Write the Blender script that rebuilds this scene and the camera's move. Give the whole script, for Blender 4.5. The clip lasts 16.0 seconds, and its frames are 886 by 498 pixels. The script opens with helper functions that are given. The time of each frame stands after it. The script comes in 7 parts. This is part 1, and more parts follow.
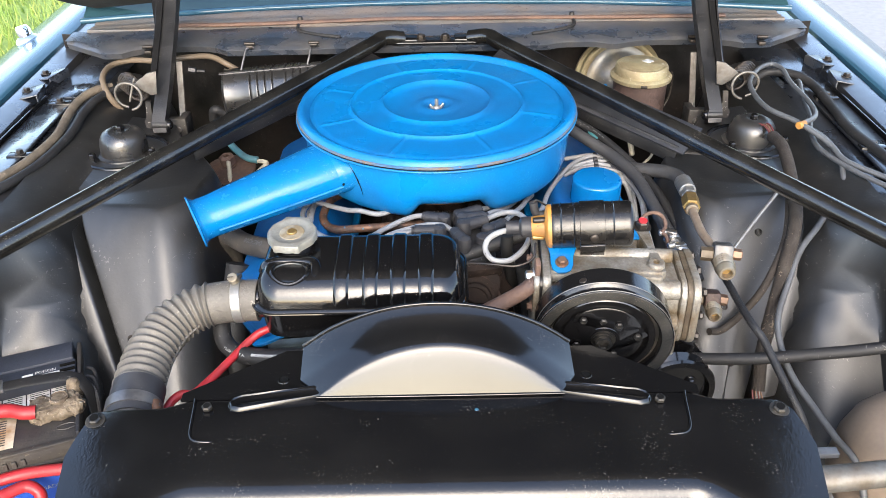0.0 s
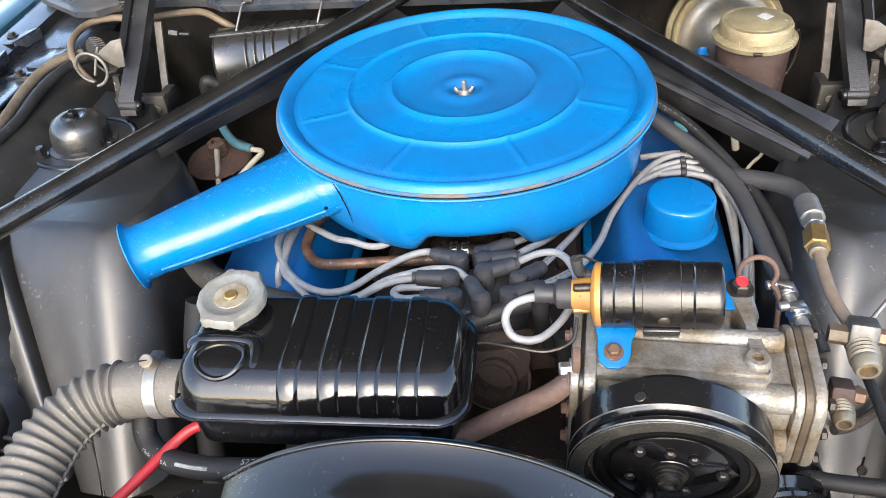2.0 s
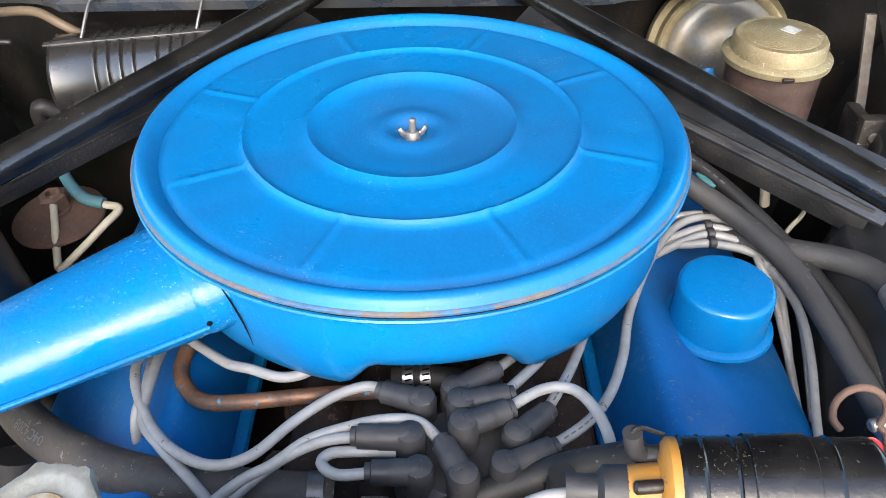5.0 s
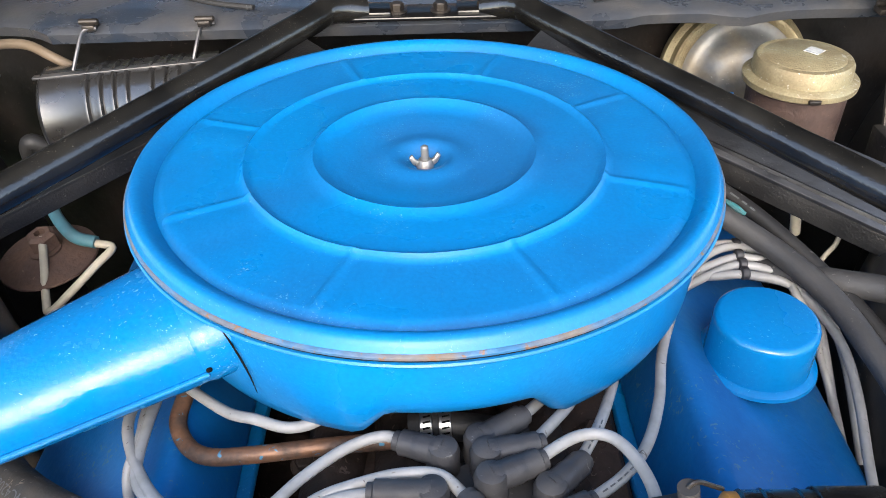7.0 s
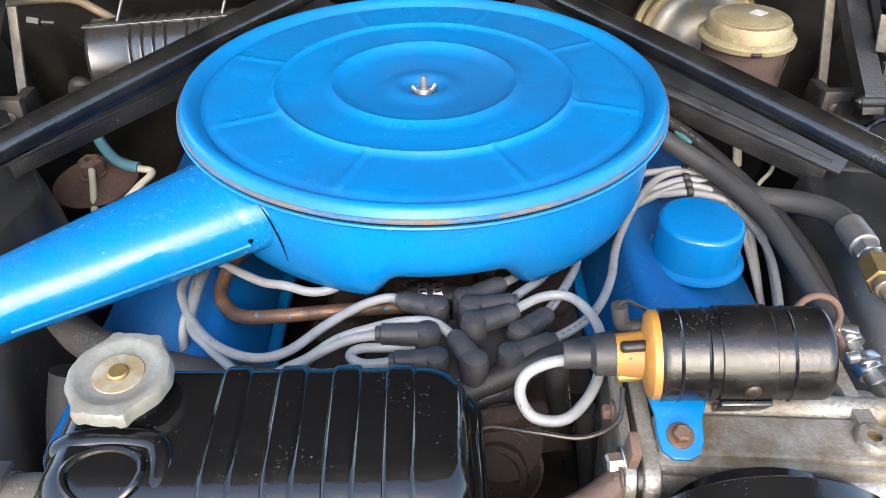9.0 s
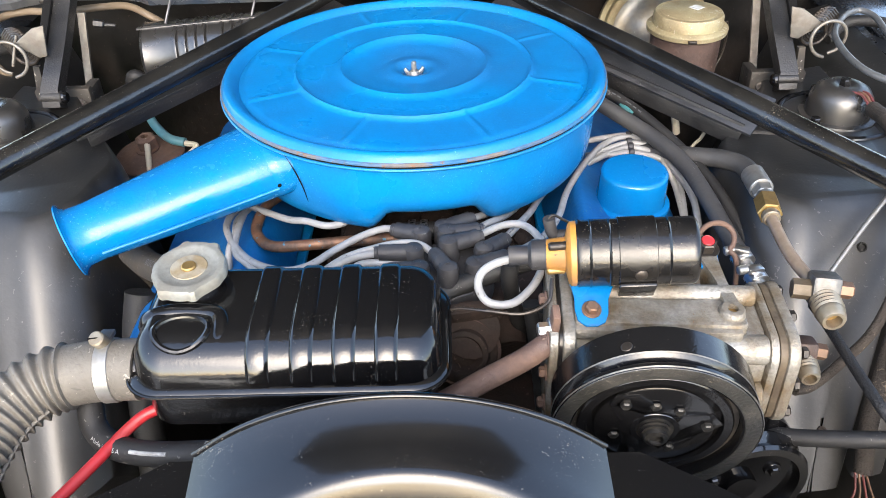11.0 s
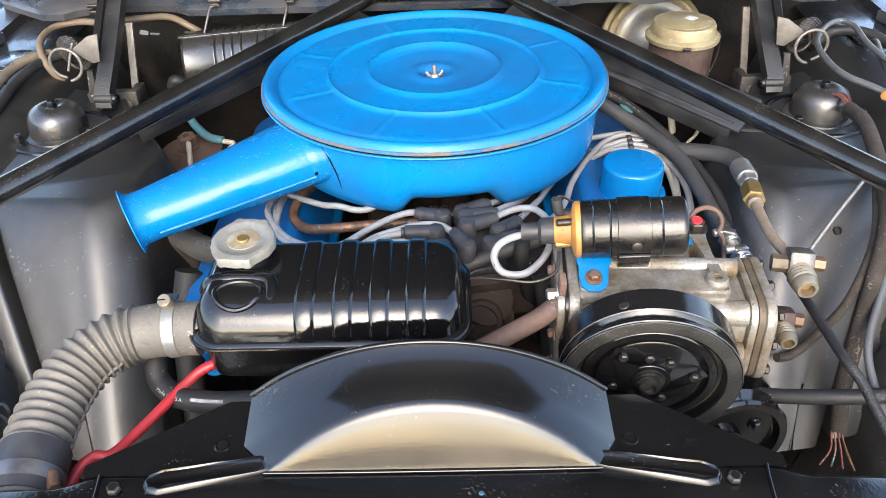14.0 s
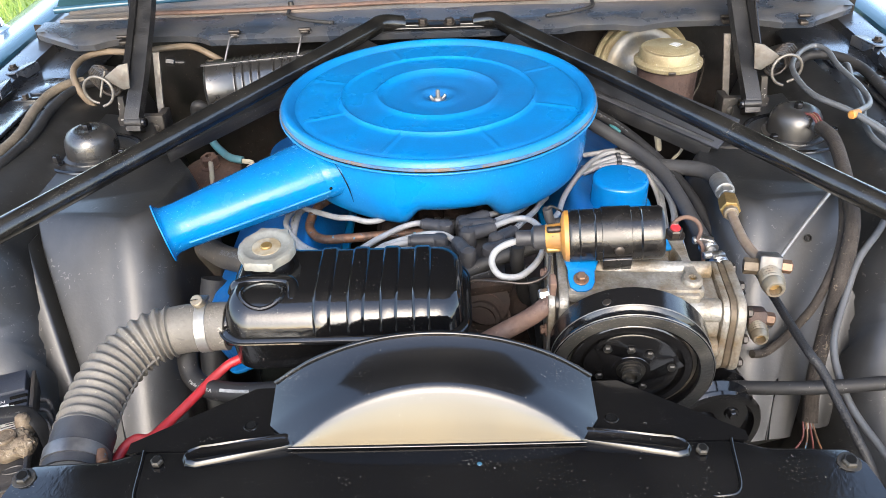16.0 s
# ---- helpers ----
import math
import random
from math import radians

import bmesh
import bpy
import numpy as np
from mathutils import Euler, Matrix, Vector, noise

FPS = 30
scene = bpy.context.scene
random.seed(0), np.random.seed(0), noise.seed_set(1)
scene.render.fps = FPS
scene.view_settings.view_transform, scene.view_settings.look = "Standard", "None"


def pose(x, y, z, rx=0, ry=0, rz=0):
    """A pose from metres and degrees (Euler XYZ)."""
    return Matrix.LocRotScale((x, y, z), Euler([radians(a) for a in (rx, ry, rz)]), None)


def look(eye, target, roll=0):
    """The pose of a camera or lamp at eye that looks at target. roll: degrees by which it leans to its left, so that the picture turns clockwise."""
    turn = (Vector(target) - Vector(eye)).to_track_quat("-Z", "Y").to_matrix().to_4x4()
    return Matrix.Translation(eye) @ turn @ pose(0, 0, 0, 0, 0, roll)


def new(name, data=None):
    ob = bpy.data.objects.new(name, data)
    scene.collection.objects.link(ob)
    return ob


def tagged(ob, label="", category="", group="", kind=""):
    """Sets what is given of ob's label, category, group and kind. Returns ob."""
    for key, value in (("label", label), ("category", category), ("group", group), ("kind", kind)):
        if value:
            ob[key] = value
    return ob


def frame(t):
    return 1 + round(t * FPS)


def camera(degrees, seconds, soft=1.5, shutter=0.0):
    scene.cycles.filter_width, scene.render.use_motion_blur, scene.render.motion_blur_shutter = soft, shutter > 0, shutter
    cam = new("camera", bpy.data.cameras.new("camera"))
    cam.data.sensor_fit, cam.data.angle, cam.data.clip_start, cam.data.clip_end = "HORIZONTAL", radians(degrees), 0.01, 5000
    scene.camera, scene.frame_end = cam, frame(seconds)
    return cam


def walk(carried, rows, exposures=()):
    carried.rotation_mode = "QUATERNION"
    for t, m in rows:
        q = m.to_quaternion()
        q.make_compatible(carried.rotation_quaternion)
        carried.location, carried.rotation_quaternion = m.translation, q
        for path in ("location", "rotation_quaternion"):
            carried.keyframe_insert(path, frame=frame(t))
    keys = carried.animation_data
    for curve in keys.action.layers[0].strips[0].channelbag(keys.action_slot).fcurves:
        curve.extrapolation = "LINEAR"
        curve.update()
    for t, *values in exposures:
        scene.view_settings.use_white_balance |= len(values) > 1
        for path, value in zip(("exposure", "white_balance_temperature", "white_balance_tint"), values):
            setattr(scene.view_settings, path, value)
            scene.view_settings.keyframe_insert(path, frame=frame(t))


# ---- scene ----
cam = camera(56.45, 16.0, soft=0.5)
PATH = [
    (0, (0.0058, -1.0621, 1.3974), (0.0048, 0.6170, 0.3108), -1.05),
    (0.5, (0.0266, -1.0493, 1.3940), (0.0087, 0.6283, 0.3052), -1.53),
    (1, (0.0908, -1.0216, 1.3871), (-0.0374, 0.6455, 0.2897), -3.42),
    (1.5, (0.1154, -0.9156, 1.3668), (-0.1347, 0.7113, 0.2309), -5.45),
    (2, (0.0841, -0.7557, 1.3423), (-0.1640, 0.7931, 0.1014), -5.27),
    (2.5, (0.0755, -0.6652, 1.3121), (-0.1513, 0.7836, -0.0479), -4.55),
    (3, (0.0178, -0.6303, 1.2913), (-0.0238, 0.7989, -0.1071), 0.61),
    (3.5, (0.0336, -0.6155, 1.2887), (0.0588, 0.7911, -0.1329), 1.98),
    (4, (0.0434, -0.6074, 1.2865), (0.0720, 0.8151, -0.1190), 1.25),
    (4.5, (0.0342, -0.5683, 1.2781), (0.0536, 0.9824, 0.0153), 0.30),
    (5, (0.0206, -0.5082, 1.2440), (0.0205, 1.0549, -0.0038), -0.65),
    (7.5, (0.0077, -0.4775, 1.2185), (0.0185, 1.1457, 0.0502), -1.37),
    (8, (0.0086, -0.4908, 1.2193), (0.0208, 1.1234, 0.0386), -0.95),
    (8.5, (0.0093, -0.5492, 1.2247), (0.0237, 1.0644, 0.0431), -0.51),
    (9, (0.0045, -0.6079, 1.2332), (0.0322, 1.0022, 0.0471), -0.16),
    (9.5, (0.0279, -0.6723, 1.2505), (0.0498, 0.9287, 0.0520), -0.58),
    (12, (0.0326, -0.8027, 1.2970), (-0.0013, 0.8247, 0.1350), -1.99),
    (12.5, (0.0313, -0.8131, 1.2990), (-0.0054, 0.8076, 0.1276), -1.99),
    (13, (0.0270, -0.8244, 1.3025), (-0.0119, 0.8008, 0.1375), -1.94),
    (13.5, (0.0206, -0.8419, 1.3066), (-0.0173, 0.7907, 0.1520), -1.89),
    (14, (0.0196, -0.8690, 1.3132), (-0.0114, 0.7701, 0.1676), -1.83),
    (14.5, (0.0364, -0.8997, 1.3339), (-0.0001, 0.7527, 0.2079), -1.82),
    (15, (0.0286, -0.9176, 1.3433), (-0.0105, 0.7460, 0.2337), -1.92),
    (15.5, (0.0286, -0.9319, 1.3448), (-0.0166, 0.7341, 0.2392), -2.23),
    (16, (0.0241, -0.9429, 1.3452), (-0.0213, 0.7264, 0.2445), -2.39),
]
EXPOSURES = [(0.0, 1.20), (1.5, 1.24), (3.0, 1.32), (4.2, 1.32), (5.0, 1.18), (8.5, 1.18), (9.5, 1.33), (13.0, 1.32), (16.0, 1.28)]
walk(cam, [(t, look(eye, target, roll)) for t, eye, target, roll in PATH], EXPOSURES)
# -- end of camera --
# ---- world, sun and exposure ----
world = bpy.data.worlds.new("sky")
scene.world = world
world.use_nodes = True
SUN_ELEVATION, SUN_TURN = 33.0, 182.0
sky = world.node_tree.nodes.new("ShaderNodeTexSky")
sky.sky_type, sky.sun_disc = "NISHITA", False
sky.sun_elevation, sky.sun_rotation = radians(SUN_ELEVATION), radians(SUN_TURN)
sky.air_density, sky.dust_density, sky.ozone_density = 1.0, 2.0, 1.0
back = world.node_tree.nodes["Background"]
back.inputs["Strength"].default_value = 0.385
haze = world.node_tree.nodes.new("ShaderNodeHueSaturation")
haze.inputs["Saturation"].default_value = 0.91
world.node_tree.links.new(sky.outputs[0], haze.inputs["Color"])
world.node_tree.links.new(haze.outputs[0], back.inputs["Color"])
sun = new("sun", bpy.data.lights.new("sun", "SUN"))
sun.data.energy, sun.data.angle, sun.data.color = 0.62, radians(40), (1.0, 0.88, 0.70)
toward = Vector((math.sin(radians(SUN_TURN)) * math.cos(radians(SUN_ELEVATION)), math.cos(radians(SUN_TURN)) * math.cos(radians(SUN_ELEVATION)), math.sin(radians(SUN_ELEVATION))))
sun.matrix_world = look(toward * 20, (0, 0, 0))


# ---- materials ----
def mat(name, col, rough=0.4, metal=0.0, coat=0.0, col2=None, mix=0.35, scale=14.0, grain=0.12, bump=0.15, bump_scale=220.0, spec=0.5, speck=0.0, speck_col=(0.5, 0.48, 0.44), rough2=None, speck_scale=260.0, scratch=0.0, scratch_col=None, streak=0.0, peel=0.0, peel_scale=70.0):
    """A procedural surface: two colours in broad stains, fine grain, a fine relief, and pale specks of dust."""
    m = bpy.data.materials.new(name)
    m.use_nodes = True
    nt = m.node_tree
    b = nt.nodes["Principled BSDF"]
    add, link = nt.nodes.new, nt.links.new
    co = add("ShaderNodeTexCoord")
    big, fine = add("ShaderNodeTexNoise"), add("ShaderNodeTexNoise")
    for n, s, d in ((big, scale, 5.0), (fine, bump_scale, 3.0)):
        n.inputs["Scale"].default_value, n.inputs["Detail"].default_value = s, d
        link(co.outputs["Object"], n.inputs["Vector"])
    ramp = add("ShaderNodeValToRGB")
    ramp.color_ramp.elements[0].position, ramp.color_ramp.elements[1].position = 0.5 - 0.12, 0.5 + 0.16
    link(big.outputs["Fac"], ramp.inputs["Fac"])
    amount = add("ShaderNodeMath")
    amount.operation = "MULTIPLY"
    amount.inputs[1].default_value = mix
    link(ramp.outputs["Color"], amount.inputs[0])
    two = add("ShaderNodeMix")
    two.data_type = "RGBA"
    c2 = col2 or tuple(c * 0.8 for c in col)
    two.inputs["A"].default_value, two.inputs["B"].default_value = (*col, 1), (*c2, 1)
    link(amount.outputs[0], two.inputs["Factor"])
    hue = add("ShaderNodeHueSaturation")
    span = add("ShaderNodeMapRange")
    span.inputs["To Min"].default_value, span.inputs["To Max"].default_value = 1 - grain, 1 + grain
    link(fine.outputs["Fac"], span.inputs["Value"])
    link(span.outputs[0], hue.inputs["Value"])
    link(two.outputs["Result"], hue.inputs["Color"])
    out = hue.outputs["Color"]
    if speck:
        # ragged flecks of uneven size, thicker in some places than in others
        chip, patch = add("ShaderNodeTexNoise"), add("ShaderNodeTexNoise")
        for n, sc, d, r, w in ((chip, speck_scale * 0.9, 2.5, 0.55, 0.8), (patch, 24.0, 3.0, 0.6, 0.0)):
            n.inputs["Scale"].default_value, n.inputs["Detail"].default_value, n.inputs["Roughness"].default_value, n.inputs["Distortion"].default_value = sc, d, r, w
            link(co.outputs["Object"], n.inputs["Vector"])
        sum_up = add("ShaderNodeMath")
        sum_up.operation = "MULTIPLY_ADD"
        sum_up.inputs[1].default_value = 0.42
        link(patch.outputs["Fac"], sum_up.inputs[0])
        link(chip.outputs["Fac"], sum_up.inputs[2])
        pick = add("ShaderNodeMapRange")
        low = 0.955 - 0.42 * speck
        pick.inputs["From Min"].default_value, pick.inputs["From Max"].default_value = low, low + 0.045
        link(sum_up.outputs[0], pick.inputs["Value"])
        dots = add("ShaderNodeMix")
        dots.data_type = "RGBA"
        dots.inputs["B"].default_value = (*speck_col, 1)
        link(pick.outputs[0], dots.inputs["Factor"])
        link(out, dots.inputs["A"])
        out = dots.outputs["Result"]
    if scratch:
        for turn, stretch in ((0.5, 26.0), (2.0, 40.0)):
            place, hair = add("ShaderNodeMapping"), add("ShaderNodeTexNoise")
            place.inputs["Rotation"].default_value = (0.3, 0.2, turn)
            place.inputs["Scale"].default_value = (stretch * 2.0, stretch * 22, stretch * 6)
            link(co.outputs["Object"], place.inputs["Vector"])
            link(place.outputs[0], hair.inputs["Vector"])
            hair.inputs["Scale"].default_value, hair.inputs["Detail"].default_value = 1.0, 2.0
            cut = add("ShaderNodeMapRange")
            cut.inputs["From Min"].default_value, cut.inputs["From Max"].default_value = 0.735 - 0.1 * scratch, 0.78 - 0.1 * scratch
            cut.inputs["To Max"].default_value = 0.7
            link(hair.outputs["Fac"], cut.inputs["Value"])
            worn = add("ShaderNodeMix")
            worn.data_type = "RGBA"
            worn.inputs["B"].default_value = (*(scratch_col or speck_col), 1)
            link(cut.outputs[0], worn.inputs["Factor"])
            link(out, worn.inputs["A"])
            out = worn.outputs["Result"]
    if streak:
        # runs and drips that go down the sheet
        place, run = add("ShaderNodeMapping"), add("ShaderNodeTexNoise")
        place.inputs["Scale"].default_value = (55, 55, 5)
        run.inputs["Scale"].default_value, run.inputs["Detail"].default_value = 1.0, 4.0
        link(co.outputs["Object"], place.inputs["Vector"])
        link(place.outputs[0], run.inputs["Vector"])
        dim = add("ShaderNodeMapRange")
        dim.inputs["From Min"].default_value, dim.inputs["From Max"].default_value = 0.35, 0.7
        dim.inputs["To Min"].default_value, dim.inputs["To Max"].default_value = 1 + streak, 1 - streak
        link(run.outputs["Fac"], dim.inputs["Value"])
        drip = add("ShaderNodeHueSaturation")
        link(dim.outputs[0], drip.inputs["Value"])
        link(out, drip.inputs["Color"])
        out = drip.outputs["Color"]
    link(out, b.inputs["Base Color"])
    gloss = add("ShaderNodeMapRange")
    gloss.inputs["To Min"].default_value, gloss.inputs["To Max"].default_value = rough, rough2 if rough2 is not None else min(1, rough * 1.5)
    link(ramp.outputs["Color"], gloss.inputs["Value"])
    link(gloss.outputs[0], b.inputs["Roughness"])
    b.inputs["Metallic"].default_value = metal
    b.inputs["Specular IOR Level"].default_value = spec
    b.inputs["Coat Weight"].default_value = coat
    b.inputs["Coat Roughness"].default_value = 0.06
    if bump:
        bp = add("ShaderNodeBump")
        bp.inputs["Strength"].default_value, bp.inputs["Distance"].default_value = bump, 0.001
        link(fine.outputs["Fac"], bp.inputs["Height"])
        if peel:
            # brushed-on paint: soft lumps under the fine grain
            lump, wave = add("ShaderNodeTexNoise"), add("ShaderNodeBump")
            lump.inputs["Scale"].default_value, lump.inputs["Detail"].default_value = peel_scale, 4.0
            link(co.outputs["Object"], lump.inputs["Vector"])
            wave.inputs["Strength"].default_value, wave.inputs["Distance"].default_value = peel, 0.003
            link(lump.outputs["Fac"], wave.inputs["Height"])
            link(wave.outputs[0], bp.inputs["Normal"])
        link(bp.outputs[0], b.inputs["Normal"])
        if coat:
            link(bp.outputs[0], b.inputs["Coat Normal"])
    return m


BLUE = mat("engine_blue_paint", (0.0008, 0.137, 0.362), 0.27, col2=(0.008, 0.088, 0.235), mix=0.75, scale=9, grain=0.18, rough2=0.45, bump=0.16, bump_scale=420, spec=0.32, speck=0.12, speck_col=(0.10, 0.25, 0.42), speck_scale=800, scratch=0.0, scratch_col=(0.03, 0.20, 0.42), peel=0.04, peel_scale=150)
BLUE_GLOSS = mat("glossy_brushed_blue_paint", (0.0008, 0.130, 0.348), 0.13, col2=(0.002, 0.106, 0.29), mix=0.5, scale=12, grain=0.10, rough2=0.36, bump=0.12, bump_scale=380, spec=0.5, speck=0.11, speck_col=(0.04, 0.22, 0.44), speck_scale=800, scratch=0.0, scratch_col=(0.04, 0.2, 0.4), peel=0.11, peel_scale=140)
BLUE_WORN = mat("rubbed_blue_paint", (0.0012, 0.126, 0.338), 0.12, col2=(0.006, 0.118, 0.30), mix=0.7, scale=60, grain=0.16, rough2=0.30, bump=0.2, bump_scale=380, spec=0.36, speck=0.13, speck_col=(0.10, 0.27, 0.47), speck_scale=700, peel=0.06, peel_scale=120)
BLUE_DULL = mat("dull_blue_paint", (0.002, 0.095, 0.29), 0.40, col2=(0.004, 0.06, 0.20), mix=0.6, grain=0.12, bump=0.3, spec=0.35, speck=0.18, speck_col=(0.05, 0.12, 0.22))
GLOSS = mat("gloss_black_paint", (0.0032, 0.0032, 0.0036), 0.08, col2=(0.006, 0.0055, 0.005), rough2=0.16, bump=0.05, bump_scale=500, spec=0.62, speck=0.105, speck_col=(0.08, 0.074, 0.065), speck_scale=800, peel=0.045, peel_scale=120)
SHROUD = mat("thick_brushed_gloss_black", (0.0032, 0.0032, 0.0036), 0.10, col2=(0.006, 0.006, 0.006), rough2=0.18, bump=0.02, bump_scale=500, spec=0.62, speck=0.08, speck_col=(0.07, 0.066, 0.06), speck_scale=700, peel=0.0, peel_scale=60)
COVER = mat("flecked_gloss_black_paint", (0.0036, 0.0036, 0.004), 0.09, col2=(0.008, 0.0075, 0.007), mix=0.6, rough2=0.20, bump=0.08, bump_scale=420, spec=0.62, speck=0.125, speck_col=(0.085, 0.078, 0.066), speck_scale=560, scratch=0.0, scratch_col=(0.05, 0.047, 0.043), peel=0.03, peel_scale=190)
BOLT_BLACK = mat("worn_black_bolt", (0.012, 0.012, 0.012), 0.35, metal=0.4, col2=(0.055, 0.048, 0.038), mix=0.8, scale=120, grain=0.3, rough2=0.6, bump=0.5, bump_scale=500)
SATIN = mat("satin_black_paint", (0.0045, 0.0045, 0.005), 0.11, col2=(0.011, 0.010, 0.009), rough2=0.22, bump=0.08, bump_scale=450, spec=0.6, speck=0.11, speck_col=(0.06, 0.054, 0.045), speck_scale=800, scratch=0.0, scratch_col=(0.045, 0.042, 0.04), peel=0.055, peel_scale=140)
TUBE = mat("grainy_black_tube_paint", (0.004, 0.004, 0.004), 0.11, col2=(0.016, 0.015, 0.013), mix=0.7, scale=30, rough2=0.2, grain=0.3, bump=0.22, bump_scale=420, spec=0.7, speck=0.15, speck_col=(0.06, 0.053, 0.043), speck_scale=800, peel=0.02, peel_scale=160)
APRON = mat("thick_black_body_paint", (0.010, 0.010, 0.0098), 0.39, coat=0.28, col2=(0.018, 0.017, 0.016), rough2=0.5, scale=7, grain=0.2, bump=0.12, bump_scale=260, spec=0.68, speck=0.13, speck_col=(0.07, 0.066, 0.06), speck_scale=260, streak=0.35, peel=0.05, peel_scale=45)
APRON.node_tree.nodes["Principled BSDF"].inputs["Coat Roughness"].default_value = 0.36
DUSTY = mat("dusty_black_metal", (0.016, 0.015, 0.015), 0.4, col2=(0.10, 0.085, 0.065), mix=0.5, scale=18, rough2=0.75, bump=0.5, bump_scale=180, speck=0.12)
FIREWALL = mat("grimy_firewall_paint", (0.0035, 0.0033, 0.003), 0.4, col2=(0.017, 0.012, 0.009), mix=0.8, scale=15, rough2=0.85, grain=0.4, bump=0.9, bump_scale=90, speck=0.12, speck_col=(0.045, 0.033, 0.024), peel=0.8, peel_scale=28, spec=0.3)
COWL = mat("weathered_cowl_paint", (0.095, 0.093, 0.088), 0.42, col2=(0.15, 0.108, 0.074), mix=0.75, scale=11, grain=0.25, rough2=0.75, bump=0.4, speck=0.22, speck_col=(0.05, 0.032, 0.02), scratch=0.5, scratch_col=(0.17, 0.16, 0.15))
# dusty black paint; reflected blue sky is put into its base colour
LIP = mat("dusty_black_sky_tint_paint", (0.022, 0.030, 0.044), 0.20, col2=(0.085, 0.078, 0.07), mix=0.7, scale=16, rough2=0.45, grain=0.25, bump=0.3, spec=0.8, speck=0.08, speck_col=(0.12, 0.10, 0.08), scratch=0.2, scratch_col=(0.12, 0.12, 0.12), speck_scale=420)
SHELF = mat("glossy_black_shelf_paint", (0.010, 0.013, 0.019), 0.17, coat=0.5, col2=(0.018, 0.017, 0.016), mix=0.6, scale=14, rough2=0.4, grain=0.2, bump=0.06, bump_scale=300, spec=1.0, speck=0.11, speck_col=(0.08, 0.075, 0.07), speck_scale=500, peel=0.03, peel_scale=40)
DOME = mat("dusty_satin_black_dome", (0.010, 0.010, 0.010), 0.24, col2=(0.03, 0.028, 0.026), mix=0.7, scale=26, rough2=0.36, grain=0.2, bump=0.15, bump_scale=260, spec=0.9, speck=0.06, speck_col=(0.08, 0.075, 0.07))
PLATED = mat("blue_grey_plating", (0.12, 0.125, 0.125), 0.38, metal=0.5, col2=(0.19, 0.15, 0.09), mix=0.8, scale=30, grain=0.25, bump=0.25, speck=0.1, speck_col=(0.3, 0.29, 0.27), rough2=0.5)
WET_BLACK = mat("thick_wet_black_paint", (0.012, 0.013, 0.016), 0.36, col2=(0.022, 0.023, 0.026), mix=0.6, scale=40, rough2=0.5, grain=0.3, bump=0.5, bump_scale=200, spec=1.0, speck=0.12, speck_col=(0.12, 0.12, 0.12), speck_scale=600, peel=0.12, peel_scale=110)
BRACE_SIDE = mat("dusty_black_edge", (0.006, 0.006, 0.0065), 0.35, col2=(0.014, 0.013, 0.012), mix=0.6, scale=30, rough2=0.6, grain=0.3, bump=0.45, bump_scale=500, speck=0.12, speck_col=(0.09, 0.085, 0.075), speck_scale=500)
ALLOY = mat("cast_aluminium", (0.265, 0.255, 0.228), 0.37, metal=0.4, col2=(0.115, 0.082, 0.043), mix=0.95, scale=30, rough2=0.7, grain=0.4, bump=0.75, bump_scale=420, speck=0.12, speck_col=(0.15, 0.09, 0.05), scratch=0.0, scratch_col=(0.5, 0.48, 0.44), speck_scale=700)
GASKET = mat("brown_stained_gasket", (0.095, 0.072, 0.045), 0.5, metal=0.2, col2=(0.045, 0.032, 0.02), mix=0.8, scale=60, grain=0.3, bump=0.4)
STEEL = mat("bright_steel", (0.62, 0.62, 0.62), 0.25, metal=1.0, col2=(0.4, 0.38, 0.35), grain=0.1, bump=0.15)
DARK_STEEL = mat("greasy_dark_steel", (0.022, 0.020, 0.019), 0.3, metal=0.5, col2=(0.055, 0.043, 0.033), mix=0.7, scale=50, grain=0.25, bump=0.5)
RUST = mat("rusty_iron", (0.078, 0.048, 0.038), 0.6, metal=0.1, col2=(0.16, 0.095, 0.065), mix=0.7, scale=30, grain=0.3, bump=0.8, speck=0.08, speck_col=(0.16, 0.11, 0.08))
DARK_RUST = mat("dark_rusty_casting", (0.045, 0.028, 0.023), 0.55, metal=0.1, col2=(0.085, 0.052, 0.04), mix=0.8, scale=40, grain=0.35, bump=0.8, speck=0.12, speck_col=(0.14, 0.10, 0.08))
BLOWER = mat("satin_black_drum", (0.017, 0.016, 0.015), 0.22, col2=(0.020, 0.019, 0.018), mix=0.7, scale=20, rough2=0.38, grain=0.2, bump=0.12, spec=1.0, speck=0.05, speck_col=(0.06, 0.055, 0.05))
IRON = mat("brown_grimy_cast_iron", (0.014, 0.0100, 0.008), 0.72, spec=0.2, col2=(0.036, 0.024, 0.019), mix=0.8, scale=35, grain=0.35, bump=0.9, speck=0.15, speck_col=(0.07, 0.05, 0.04))
COPPER = mat("tarnished_copper_tube", (0.17, 0.088, 0.05), 0.45, metal=0.4, col2=(0.05, 0.036, 0.03), mix=0.95, scale=75, grain=0.35, bump=0.6, speck=0.24, speck_col=(0.05, 0.17, 0.28), speck_scale=190)
BRASS = mat("brass", (0.42, 0.28, 0.10), 0.36, metal=0.85, col2=(0.24, 0.16, 0.08), mix=0.7, scale=60, grain=0.2)
BRONZE = mat("bronze_coloured_nut", (0.17, 0.10, 0.065), 0.42, metal=0.6, col2=(0.10, 0.07, 0.05), mix=0.7, scale=60, grain=0.2)
